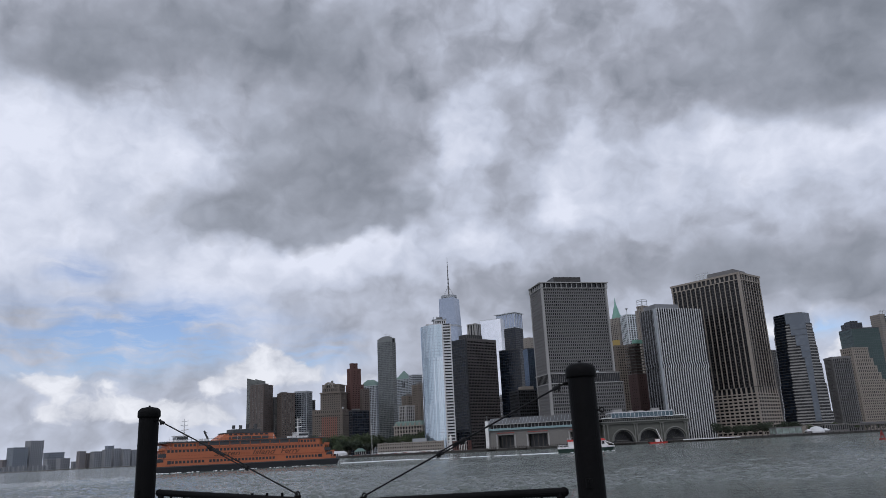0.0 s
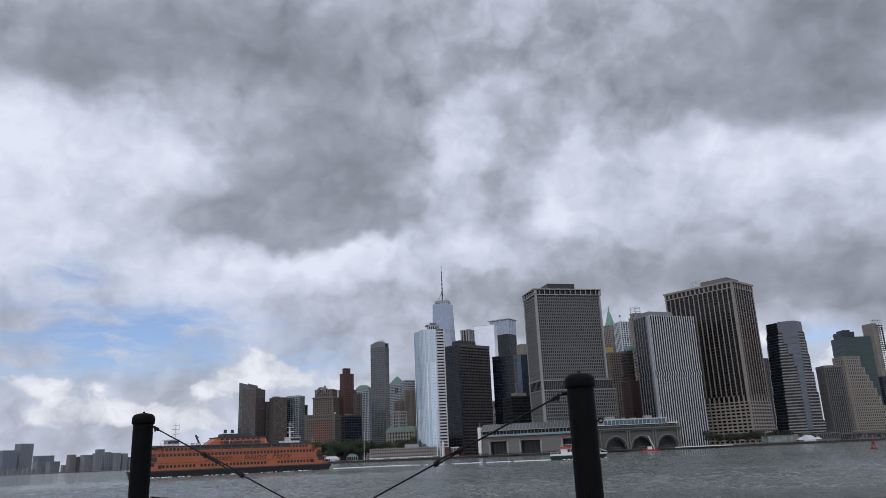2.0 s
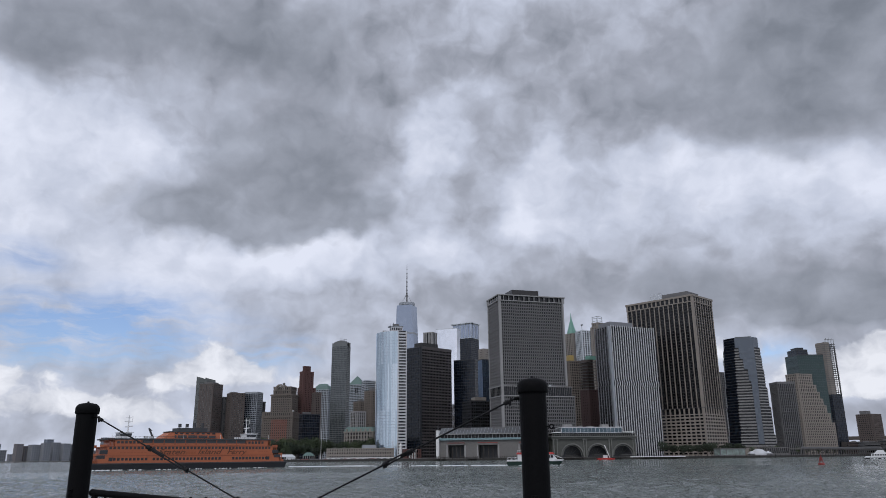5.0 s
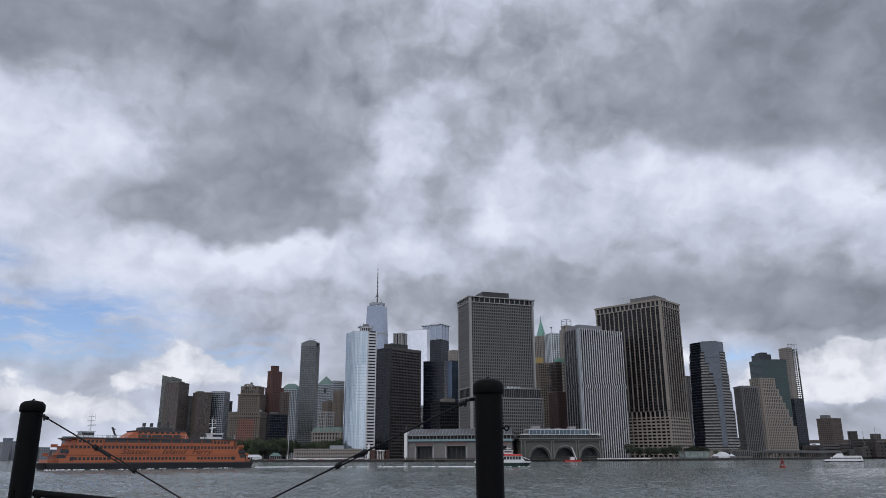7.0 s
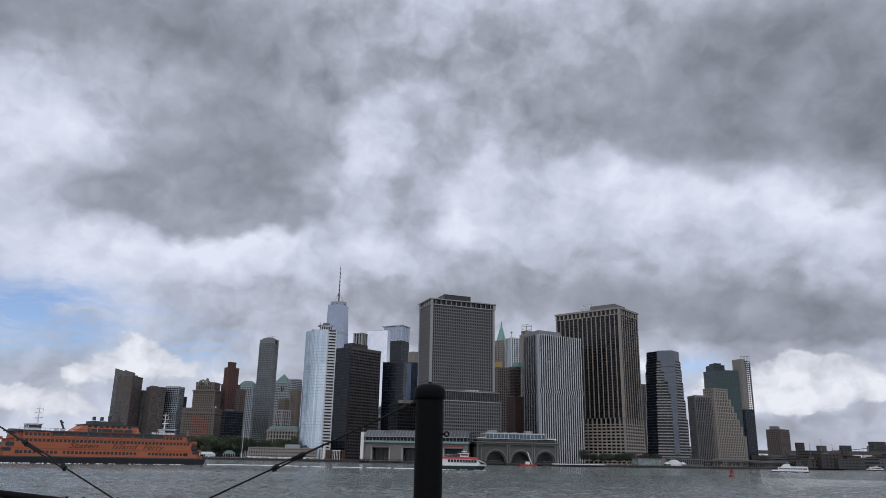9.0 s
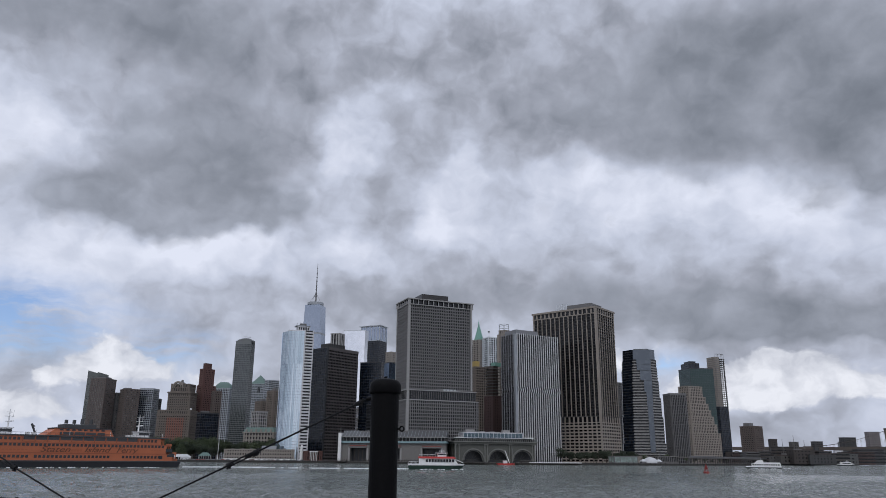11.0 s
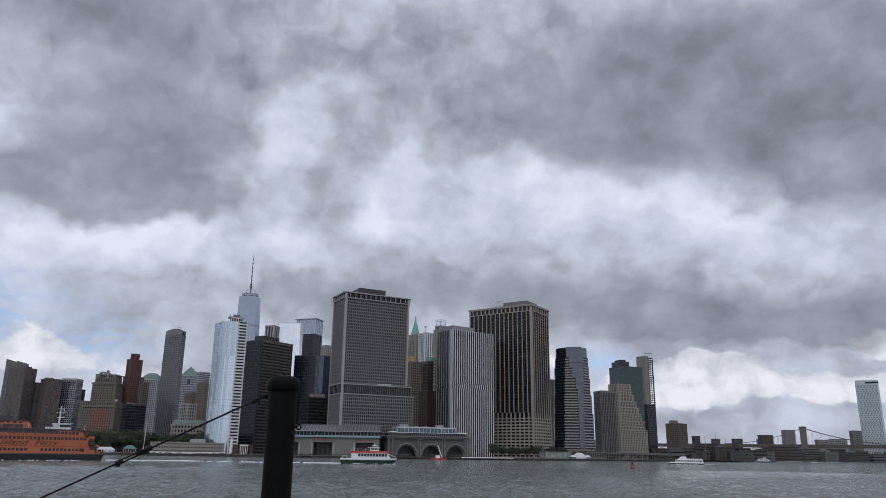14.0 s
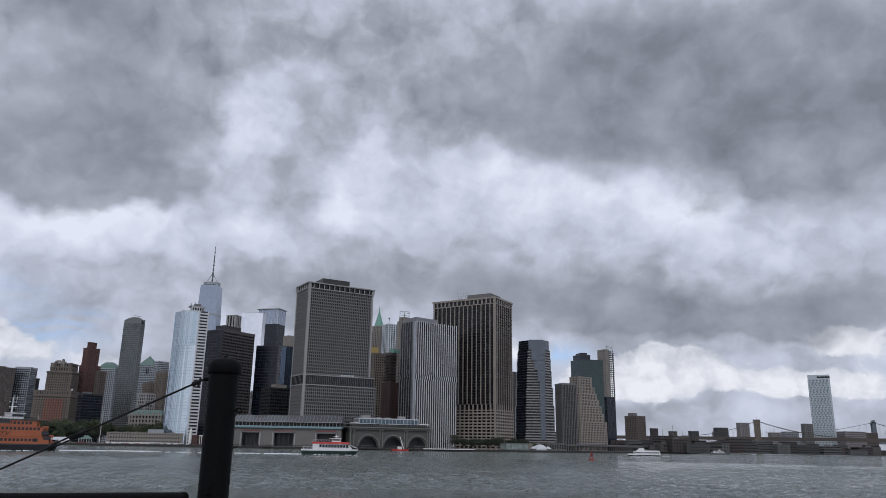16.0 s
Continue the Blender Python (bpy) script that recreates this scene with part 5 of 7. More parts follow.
def white_tent(at, yaw, L, D, h, ridge):
    e = thing("event_tent", at, GROUND, yaw, "white canvas marquee with clear side panels", "tent")
    bm = bmesh.new()
    for z0, z1, low, high in ((h, ridge, [(-0.6, -0.6), (L + 0.6, -0.6), (L + 0.6, D + 0.6), (-0.6, D + 0.6)], [(4, D * 0.46), (L - 4, D * 0.46), (L - 4, D * 0.54), (4, D * 0.54)]),):
        prism(bm, low, high, z0, z1)
    part("canopy", bm, CANVAS, e)
    block("side_panel", e, DARK_GLASS, (0.3, 0.3, 0, L - 0.3, D - 0.3, h))
    for k in range(9):
        block("tent_post", e, CANVAS, (k * (L - 0.5) / 8, -0.1, 0, k * (L - 0.5) / 8 + 0.5, 0.4, h))
    block("end_wall", e, CANVAS, (L * 0.68, -0.2, 0, L, 0.25, h))
    return e


white_tent((-172, 985), 8, 38, 18, 3.6, 6.8)


def pavilion():
    e = thing("park_pavilion", (-124, 985), GROUND, 8, "small park pavilion with a green hipped roof", "building")
    facade(e, 0, 0, 0, 14, 12, 5, CONCRETE, DARK_GLASS, 2.8, 5, 0.7, 0.8, 0.3, roof=False)
    bm = bmesh.new()
    prism(bm, [(-1, -1), (15, -1), (15, 13), (-1, 13)], [(4, 5), (10, 5), (10, 7), (4, 7)], 5, 9)
    part("hipped_roof", bm, GREY_GREEN, e)


pavilion()


def chapel_house():
    e = thing("brick_house", (4, 925), GROUND, 12, "small red brick house with white portico and cupola", "house")
    facade(e, 0, 0, 0, 22, 12, 11, RED_BRICK, DARK_GLASS, 3.2, 3.7, 1.8, 1.6, 0.25, 0.6)
    for k in range(5):
        bm = bmesh.new()
        rod(bm, (7 + k * 2, -1.4, 0), (7 + k * 2, -1.4, 10), 0.35, 8)
        part("column", bm, WHITE_PAINT, e)
    block("portico", e, WHITE_PAINT, (6, -2, 10, 16, 0, 11.4))
    bm = bmesh.new()
    lathe(bm, ((1.5, 11), (1.5, 15), (1.8, 15.2), (1.2, 17.5), (0.15, 19)), 10, (-2.5, 5))
    lathe(bm, ((1.9, 0), (1.9, 11)), 10, (-2.5, 5))
    part("cupola", bm, WHITE_PAINT, e)


chapel_house()


def flagpole(at, h):
    e = thing("flagpole", at, GROUND, 0, "tall white tapered flagpole in the park", "flagpole")
    bm = bmesh.new()
    rod(bm, (0, 0, 0), (0, 0, h), 0.35, 8, 0.12)
    part("pole", bm, WHITE_PAINT, e)
    bm = bmesh.new()
    lathe(bm, ((0.8, 0), (0.8, 0.8), (0.4, 1.0)), 10)
    part("base", bm, CONCRETE, e)


flagpole((-97, 940), 36)

# ---- trees ----
def tree(at, h, spread, leaf, seed, label):
    rnd = random.Random(seed)
    e = thing("tree", at, GROUND, rnd.uniform(0, 360), label, "tree", "shore trees")
    bm = bmesh.new()
    rod(bm, (0, 0, 0), (0.2, 0, h * 0.42), 0.45, 7, 0.28)
    heads = []
    for k in range(9):
        a, r = k * 2.4 + rnd.uniform(-0.4, 0.4), spread * rnd.uniform(0.25, 0.8)
        top = Vector((math.cos(a) * r, math.sin(a) * r, h * rnd.uniform(0.45, 0.86)))
        heads.append((top, spread * rnd.uniform(0.36, 0.55)))
        rod(bm, (0.15, 0, h * rnd.uniform(0.28, 0.42)), top, 0.2, 5, 0.05)
    heads.append((Vector((0, 0, h * 0.86)), spread * 0.42))
    part("trunk", bm, BARK, e)
    bm = bmesh.new()
    for c, r in heads:
        for _ in range(70):
            d = Vector((rnd.gauss(0, 1), rnd.gauss(0, 1), rnd.gauss(0, 0.8))).normalized() * r * rnd.uniform(0.55, 1.05)
            d.z *= 0.8
            p, s = c + d, rnd.uniform(0.35, 0.85)
            u = Vector((rnd.gauss(0, 1), rnd.gauss(0, 1), rnd.gauss(0, 1))).normalized()
            v = u.orthogonal().normalized()
            w = u.cross(v)
            bm.faces.new([bm.verts.new(p + v * s * x + w * s * y + u * s * zz) for x, y, zz in ((-1, -0.5, 0), (0.1, -0.8, 0.2), (1, 0.1, -0.1), (0.2, 0.9, 0.2), (-0.8, 0.6, -0.1))])
    part("crown", bm, leaf, e)
    return e


kinds = [tree((-150, 1010), 20, 8.5, LEAF[0], 1, "broad green park tree in full leaf"), tree((-230, 1045), 18, 8, LEAF[1], 2, "deep green park tree in full leaf"),
         tree((-60, 985), 22, 8.5, LEAF[2], 3, "fresh green park tree in full leaf"), tree((-110, 1000), 15, 7, LEAF[1], 4, "small deep green tree behind the seawall")]
rnd = random.Random(11)
for k in range(76):
    u = k / 75
    x = -345 + 325 * u + rnd.uniform(-4, 4)
    y = (1075 - 100 * u) + rnd.uniform(-4, 42) + (14 if x > -95 else 0)
    m = pose(x, y, GROUND, 0, 0, rnd.uniform(0, 360))
    o = copy_thing(kinds[k % 4], m)
    s = rnd.uniform(1.0, 1.4)
    o.scale = (s, s, s)
for k in range(16):
    x = 305 + k * 7.2 + rnd.uniform(-2, 2)
    m = pose(x, 862 + k * 2.6 + rnd.uniform(-3, 6), GROUND, 0, 0, rnd.uniform(0, 360))
    o = copy_thing(kinds[1 + 2 * (k % 2)], m)
    s = rnd.uniform(0.7, 0.95)
    o.scale = (s, s, s)
for k in range(10):
    m = pose(430 + k * 26, 905 + k * 22 + rnd.uniform(0, 10), GROUND, 0, 0, rnd.uniform(0, 360))
    o = copy_thing(kinds[k % 4], m)
    s = rnd.uniform(0.35, 0.6)
    o.scale = (s, s, s)

# ---- piers, seawall and quay things ----
def pier(at, yaw, L, D, label):
    e = thing("pier", at, 0, yaw, label, "pier", "timber piers")
    block("pier_deck", e, TIMBER, (0, 0, 1.5, L, D, 2.1))
    bm = bmesh.new()
    rod(bm, (0, 0, -2), (0, 0, 2.8), 0.3, 7)
    me = mesh_of(bm, "pile", TIMBER)
    for k in range(int(L / 2.6)):
        place("pile", me, e, (0.8 + k * 2.6, -0.15, 0))
    return e


pier((36, 838), -19, 12, 9, "dark timber fender pier beside a ferry slip")
pier((72, 826), -19, 10, 9, "dark timber fender pier beside a ferry slip")
pier((112, 812), -19, 10, 9, "dark timber fender pier beside a ferry slip")
pier((160, 790), 0, 34, 8, "dark timber pier before an arched ferry building")
pier((206, 786), 0, 26, 8, "dark timber pier before an arched ferry building")
p = pier((238, 778), 14, 66, 7, "long low pier with a white edge")
block("edge_beam", p, WHITE_PAINT, (-0.3, -0.5, 2.1, 66.3, -0.1, 3.0), label="white edge beam")


def fender_rack(at, yaw, L, label):
    """Timber fender rack: close piles, two walings and a pale cap rail."""
    e = thing("fender_rack", at, 0, yaw, label, "fender", "fender racks")
    bm = bmesh.new()
    rod(bm, (0, 0, -2), (0, 0, 4.6), 0.28, 6)
    me = mesh_of(bm, "pile", TIMBER)
    for k in range(int(L / 2.4)):
        place("pile", me, e, (0.4 + k * 2.4, 0, 0.25 * math.sin(k * 2.3)))
    for z in (0.8, 3.2):
        block("waling", e, TIMBER, (0, -0.5, z, L, -0.25, z + 0.5))
    block("cap_rail", e, DARK_CONCRETE, (0, -0.4, 4.6, L, 0.4, 4.9), label="weathered cap rail")


for at_, yaw_, L_ in (((40, 848), -16, 14), ((66, 840.5), -16, 22), ((104, 829.5), -16, 26), ((136, 818), -12, 26), ((176, 806), 0, 14), ((206, 806), 0, 14), ((236, 806), 0, 14)):
    fender_rack(at_, yaw_, L_, "dark timber fender rack before the terminal wall")
rnd = random.Random(5)
CAR_PAINT = [surface("car_" + n, c, 0.35, grain=2) for n, c in (("white", (0.6, 0.6, 0.6)), ("grey", (0.2, 0.2, 0.21)), ("dark", (0.04, 0.04, 0.05)), ("red", (0.3, 0.05, 0.04)))]


def parked_car(at, yaw, paint, label):
    e = thing("car", at, GROUND, yaw, label, "car", "parked cars")
    bm = bmesh.new()
    prism(bm, [(-2.2, -0.9), (2.2, -0.9), (2.2, 0.9), (-2.2, 0.9)], [(-2.15, -0.85), (2.1, -0.85), (2.1, 0.85), (-2.15, 0.85)], 0.35, 0.95)
    part("body", bm, paint, e)
    bm = bmesh.new()
    prism(bm, [(-1.6, -0.82), (1.2, -0.82), (1.2, 0.82), (-1.6, 0.82)], [(-1.2, -0.65), (0.6, -0.65), (0.6, 0.65), (-1.2, 0.65)], 0.95, 1.5)
    part("cabin", bm, DARK_GLASS, e)
    for x in (-1.4, 1.4):
        for y in (-0.85, 0.65):
            bm = bmesh.new()
            rod(bm, (x, y, 0.33), (x, y + 0.2, 0.33), 0.33, 10)
            w = part("wheel", bm, BLACK_METAL, e)
            bm = bmesh.new()
            rod(bm, (x, y - 0.02, 0.33), (x, y + 0.22, 0.33), 0.17, 8)
            part("hub", bm, STEEL, w)


for k in range(26):
    c = rnd.randrange(4)
    u = k / 25
    parked_car((-150 + 150 * u + rnd.uniform(-2, 2), 978 - 95 * u + rnd.uniform(0, 4)), -28 + rnd.uniform(-5, 5), CAR_PAINT[c], ("white", "grey", "dark", "red")[c] + " car parked on the quay")


def shell_tent():
    e = thing("event_tent", (418, 888), GROUND, -8, "white domed event tent on the quay", "tent")
    e.scale = (0.85, 0.85, 0.8)
    bm = bmesh.new()
    lathe(bm, ((11, 0), (11, 3), (9, 6), (5.5, 8.6), (1, 9.8)), 20, (14, 10))
    part("dome", bm, CANVAS, e)
    for x in (-1, 22):
        bm = bmesh.new()
        prism(bm, [(x, 2), (x + 8, 2), (x + 8, 14), (x, 14)], [(x + 3.4, 7), (x + 4.6, 7), (x + 4.6, 9), (x + 3.4, 9)], 3, 6.5)
        part("peak", bm, CANVAS, e)
        block("peak_wall", e, GREY_CONCRETE, (x + 0.5, 2.5, 0, x + 7.5, 13.5, 3))


shell_tent()
MURAL = surface("faded_mural", (0.22, 0.27, 0.25), 0.8, grain=0.35, vary=0.5, blotch=0.2)
e = thing("quay_shed", (372, 868), GROUND, 12, "low concrete quay shed with a faded mural", "shed")
facade(e, 0, 0, 0, 34, 12, 8, GREY_CONCRETE, MURAL, 8, 8, 0.6, 1.2, 0.2, 0.6)
e = thing("quay_shed", (452, 915), GROUND, 28, "low stone quay shed beside a tent", "shed")
facade(e, 0, 0, 0, 44, 14, 9, DARK_CONCRETE, DARK_GLASS, 4, 9, 1.4, 2.5, 0.3, 0.6)


def viaduct():
    e = thing("viaduct", (500, 925), GROUND, 45, "dark elevated road on steel columns along the river", "viaduct")
    L = 520
    block("road_deck", e, DARK_CONCRETE, (0, 0, 7, L, 18, 9))
    block("road_parapet", e, GREY_CONCRETE, (0, -0.4, 8.6, L, 0.2, 10.2))
    bm = bmesh.new()
    box(bm, -0.6, -0.6, 0, 0.6, 0.6, 7)
    me = mesh_of(bm, "column", DARK_CONCRETE)
    for k in range(40):
        place("column", me, e, (4 + k * 13, 1.5, 0))
    return e


viaduct()

# ---- low quarter up the river ----
rnd = random.Random(21)
DIM = [surface("dim_riverside_" + n, c, 0.85, grain=1.0, vary=0.25) for n, c in (("brown", (0.055, 0.047, 0.044)), ("red", (0.066, 0.047, 0.043)), ("stone", (0.085, 0.08, 0.076)), ("grey", (0.062, 0.062, 0.064)), ("concrete", (0.10, 0.10, 0.10)))]
BRICKS = DIM
for k in range(77):
    az = 31.0 + k * 0.287 + rnd.uniform(-0.1, 0.1)
    d = 1400 + max(0, k - 17) * 14 + rnd.uniform(0, 190)
    x, y = d * math.sin(radians(az)), d * math.cos(radians(az))
    h = rnd.uniform(12, 25) * (1.0 if k < 34 else 0.75)
    if k % 6 == 4:
        h *= 1.35
    m = BRICKS[k % 5]
    tower("brick_building", (x, y), rnd.uniform(-35, 0), rnd.uniform(22, 52), rnd.uniform(14, 24), h + GROUND, m, DARK_GLASS, "low " + ("brown brick", "red brick", "sooty stone", "grey brick", "concrete")[k % 5] + " riverside building with flat roof", 6, 4.5, 3.6 if k % 3 == 0 else 0, 3.1, 0.3, 1.0, plant=(0.2, 0.3, 0.5, 0.6, rnd.uniform(2, 5)) if k % 2 else None, group="riverside buildings")
for az, d, w, h, m in ((33.9, 1900, 16, 56, DIM[0]), (35.2, 2000, 18, 52, DIM[2]), (36.6, 2050, 22, 54, DIM[3]), (38.2, 2200, 22, 57, FAR_GREY), (38.4, 2150, 32, 66, DIM[3]), (39.9, 2350, 30, 86, FAR_BROWN), (44.0, 2300, 26, 82, DARK_CONCRETE), (41.9, 2300, 30, 58, FAR_BROWN), (42.8, 2350, 40, 62, FAR_GREY), (46.4, 2300, 60, 62, FAR_BROWN), (47.3, 2350, 50, 60, BROWN_BRICK), (49.3, 2400, 40, 62, FAR_BROWN)):
    tower("apartment_block", (d * math.sin(radians(az)), d * math.cos(radians(az))), -az + 35, w, w * 0.6, h, m, DARK_GLASS, "far apartment block above the low riverside roofs", 6, 5, 3, 2.8, 0.4, 1.0, group="far apartment blocks")


def market_hall():
    e = thing("market_hall", (1010, 1395), GROUND, -16, "long low pier hall with rows of tall windows", "building")
    facade(e, 0, 0, 0, 120, 30, 19, FAR_GREY, DARK_GLASS, 4.4, 9.5, 1.3, 1.6, 0.5, 0.8)
    block("roof_box", e, WHITE_METAL, (62, 4, 19, 78, 14, 27))


market_hall()


def tall_ship(at, yaw):
    e = thing("sailing_ship", at, 0, yaw, "moored sailing ship with bare masts", "ship")
    bm = bmesh.new()
    prism(bm, [(-28, 0), (-22, -4), (22, -4), (30, 0), (22, 4), (-22, 4)], [(-30, 0), (-23, -5), (24, -5), (36, 0), (24, 5), (-23, 5)], -1, 5)
    part("hull", bm, BLACK_METAL, e)
    for x, h in ((-14, 44), (4, 50), (20, 42)):
        bm = bmesh.new()
        rod(bm, (x, 0, 4), (x, 0, h), 0.5, 6, 0.2)
        for z in (0.4, 0.6, 0.78):
            rod(bm, (x, -8 * (1.2 - z), h * z), (x, 8 * (1.2 - z), h * z), 0.25, 5)
        rod(bm, (x - 6, 0, 5), (x, 0, h * 0.8), 0.12, 4)
        rod(bm, (x + 6, 0, 5), (x, 0, h * 0.8), 0.12, 4)
        part("mast", bm, DARK_CONCRETE, e)


tall_ship((828, 1175), -38)


# ---- bridges ----
def stone_tower(at, yaw):
    e = thing("bridge_tower", at, 0, yaw, "tall stone bridge tower with pointed arches", "bridge tower", "bridge parts")
    for y in (-20, -2.5, 15):
        block("pier_shaft", e, TAN_DARK, (-7.6, y, -2, 7.6, y + 5, 84))
    block("pier_base", e, TAN_DARK, (-9.0, -22, -2, 9.0, 22, 36))
    block("pier_top", e, TAN_DARK, (-7.9, -21, 72, 7.9, 21, 82))
    block("pier_cornice", e, TAN_DARK, (-8.6, -22, 82, 8.6, 22, 84.5))
    bm = bmesh.new()
    rod(bm, (0, 0, 84), (0, 0, 96), 0.35, 6, 0.15)
    part("flag_mast", bm, STEEL, e)
    return e


A_ = Vector((2080 * math.sin(radians(41.0)), 2080 * math.cos(radians(41.0))))
B_ = Vector((2560 * math.sin(radians(48.1)), 2560 * math.cos(radians(48.1))))
BRIDGE_WAY = Vector((math.cos(radians(-34)), math.sin(radians(-34))))
stone_tower(A_, -41)


def hung_bridge(at, way, deck_z, top_z, reach, drop_l, drop_r, name, label, mat, road=(430, 430)):
    yaw = math.degrees(math.atan2(way.y, way.x))
    e = thing(name, at, 0, yaw, label, "bridge", "bridge parts")
    L0, L1 = road
    block("deck_truss", e, mat, (-L0, -11, deck_z - 8, L1, -10, deck_z), (-L0, 10, deck_z - 8, L1, 11, deck_z), (-L0, -10, deck_z - 7.6, L1, 10, deck_z - 4.6))
    L0, L1 = reach
    for side in (-9.5, 9.5):
        for reach_, low, sgn in ((L0, drop_l, -1), (L1, drop_r, 1)):
            bm = bmesh.new()
            n = 14
            pts = []
            for k in range(n + 1):
                u = k / n
                pts.append(Vector((sgn * u * reach_, side, low + (top_z - low) * (1 - u) ** 2)))
            for p, q in zip(pts, pts[1:]):
                rod(bm, p, q, 0.55, 5)
            part("main_cable", bm, mat, e)
            bm = bmesh.new()
            for k in range(1, 22):
                u = k / 22
                rod(bm, (sgn * u * reach_, side, deck_z - 1), (sgn * u * reach_, side, low + (top_z - low) * (1 - u) ** 2), 0.14, 4)
            tagged(part("suspender", bm, mat, e), kind="stuff")
    return e


BRIDGE_STEEL = surface("brown_bridge_steel", (0.085, 0.07, 0.06), 0.7, grain=0.4)
BLUE_STEEL = surface("blue_grey_bridge_steel", (0.13, 0.15, 0.17), 0.6, grain=0.4)
hung_bridge(A_, BRIDGE_WAY, 42, 82, (185, 215), 43, 43, "suspension_bridge", "old suspension bridge with brown deck and swept cables", BRIDGE_STEEL)
e = thing("bridge_tower", B_, 0, -40, "slim blue-grey steel bridge tower on a stone pier", "bridge tower", "bridge parts")
for y in (-17, 14):
    block("leg", e, BLUE_STEEL, (-5, y, 12, 5, y + 4, 96))
for z in (30, 62, 92):
    block("cross_beam", e, BLUE_STEEL, (-5, -17, z, 5, 18, z + 4))
block("stone_pier", e, TAN_DARK, (-10, -22, -2, 10, 22, 12))
block("tower_cap", e, BLUE_STEEL, *[(-3, y, 96, 3, y + 2.5, 101) for y in (-16.5, -9, 8, 15)])
hung_bridge(B_, Vector((math.cos(radians(-40)), math.sin(radians(-40)))), 41, 95, (420, 300), 44, 46, "suspension_bridge", "blue-grey steel suspension bridge beyond the stone tower", BLUE_STEEL)

# ---- far shore across the harbour ----
def far(az0, az1, el, d, wall, label, storey=6.0, name="far_tower"):
    w = d * radians(az1 - az0)
    th = 30
    yaw = -az1 + th
    a = radians(az0 + (az1 - az0) * 0.3)
    at = (d * math.sin(a), d * math.cos(a))
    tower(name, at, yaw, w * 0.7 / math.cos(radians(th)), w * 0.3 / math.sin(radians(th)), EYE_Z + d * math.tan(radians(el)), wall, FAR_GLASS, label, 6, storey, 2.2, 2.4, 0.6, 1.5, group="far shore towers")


EYE_Z = 4.5
# far glass and blue walls: pale bluish air haze painted into the colour
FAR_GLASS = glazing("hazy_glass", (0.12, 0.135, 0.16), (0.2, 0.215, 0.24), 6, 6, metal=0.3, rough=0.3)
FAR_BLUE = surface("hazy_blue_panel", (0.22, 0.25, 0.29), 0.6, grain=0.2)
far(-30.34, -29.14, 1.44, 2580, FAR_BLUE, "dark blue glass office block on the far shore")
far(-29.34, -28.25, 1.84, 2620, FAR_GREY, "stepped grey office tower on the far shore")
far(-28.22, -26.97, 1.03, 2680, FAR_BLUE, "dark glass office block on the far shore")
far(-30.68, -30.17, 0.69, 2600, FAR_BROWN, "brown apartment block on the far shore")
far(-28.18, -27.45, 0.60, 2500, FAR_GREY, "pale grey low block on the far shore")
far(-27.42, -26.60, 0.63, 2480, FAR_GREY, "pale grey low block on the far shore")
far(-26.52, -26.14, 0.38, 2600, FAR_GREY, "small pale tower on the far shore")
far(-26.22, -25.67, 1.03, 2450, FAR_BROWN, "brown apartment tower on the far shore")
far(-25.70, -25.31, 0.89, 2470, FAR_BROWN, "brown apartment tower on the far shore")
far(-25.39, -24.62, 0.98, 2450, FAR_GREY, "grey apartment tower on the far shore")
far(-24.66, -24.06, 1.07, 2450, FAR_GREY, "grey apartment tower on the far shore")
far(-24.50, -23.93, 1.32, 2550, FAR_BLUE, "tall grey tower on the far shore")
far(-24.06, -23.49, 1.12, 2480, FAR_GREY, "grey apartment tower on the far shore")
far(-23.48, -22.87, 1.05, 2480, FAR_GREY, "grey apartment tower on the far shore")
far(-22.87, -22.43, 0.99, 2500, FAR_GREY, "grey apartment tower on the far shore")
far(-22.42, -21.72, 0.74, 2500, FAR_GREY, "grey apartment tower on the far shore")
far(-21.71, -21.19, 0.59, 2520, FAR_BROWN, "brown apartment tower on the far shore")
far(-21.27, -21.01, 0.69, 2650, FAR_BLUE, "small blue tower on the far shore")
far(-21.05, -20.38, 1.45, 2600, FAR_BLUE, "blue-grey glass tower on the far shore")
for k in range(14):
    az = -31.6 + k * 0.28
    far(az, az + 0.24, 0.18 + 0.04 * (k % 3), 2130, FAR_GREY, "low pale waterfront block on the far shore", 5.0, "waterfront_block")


def harbour_fort():
    e = thing("waterfront_station", (-402, 1180), GROUND, 22, "white waterfront building with a small clock tower", "building")
    facade(e, 0, 0, 0, 62, 18, 13, CONCRETE, DARK_GLASS, 4, 4.3, 1.8, 1.6, 0.4, 0.8)
    bm = bmesh.new()
    lathe(bm, ((3, 0), (3, 19), (3.6, 19.4), (2.2, 22), (1.6, 25), (0.2, 29)), 8, (4, 4))
    part("clock_tower", bm, CONCRETE, e)
    bm = bmesh.new()
    prism(bm, [(-0.6, -0.6), (62.6, -0.6), (62.6, 18.6), (-0.6, 18.6)], [(4, 8), (58, 8), (58, 10), (4, 10)], 13.8, 18)
    part("hipped_roof", bm, GREY_GREEN, e)


harbour_fort()
e = thing("museum_building", (-330, 1150), GROUND, 14, "grey stepped waterfront museum building", "building")
for k, (z0, z1, m) in enumerate(((0, 16, 0), (16, 20, 5), (20, 24, 10))):
    facade(e, m, m, z0, 60 - 2 * m, 40 - 2 * m, z1 - z0, GREY_CONCRETE, DARK_GLASS, 6, 4, 2.6, 2.6, 0.3, 0.6)

# ---- boats ----
ORANGE = surface("orange_ship_paint", (0.43, 0.125, 0.052), 0.5, grain=0.5, vary=0.12, blotch=0.08)
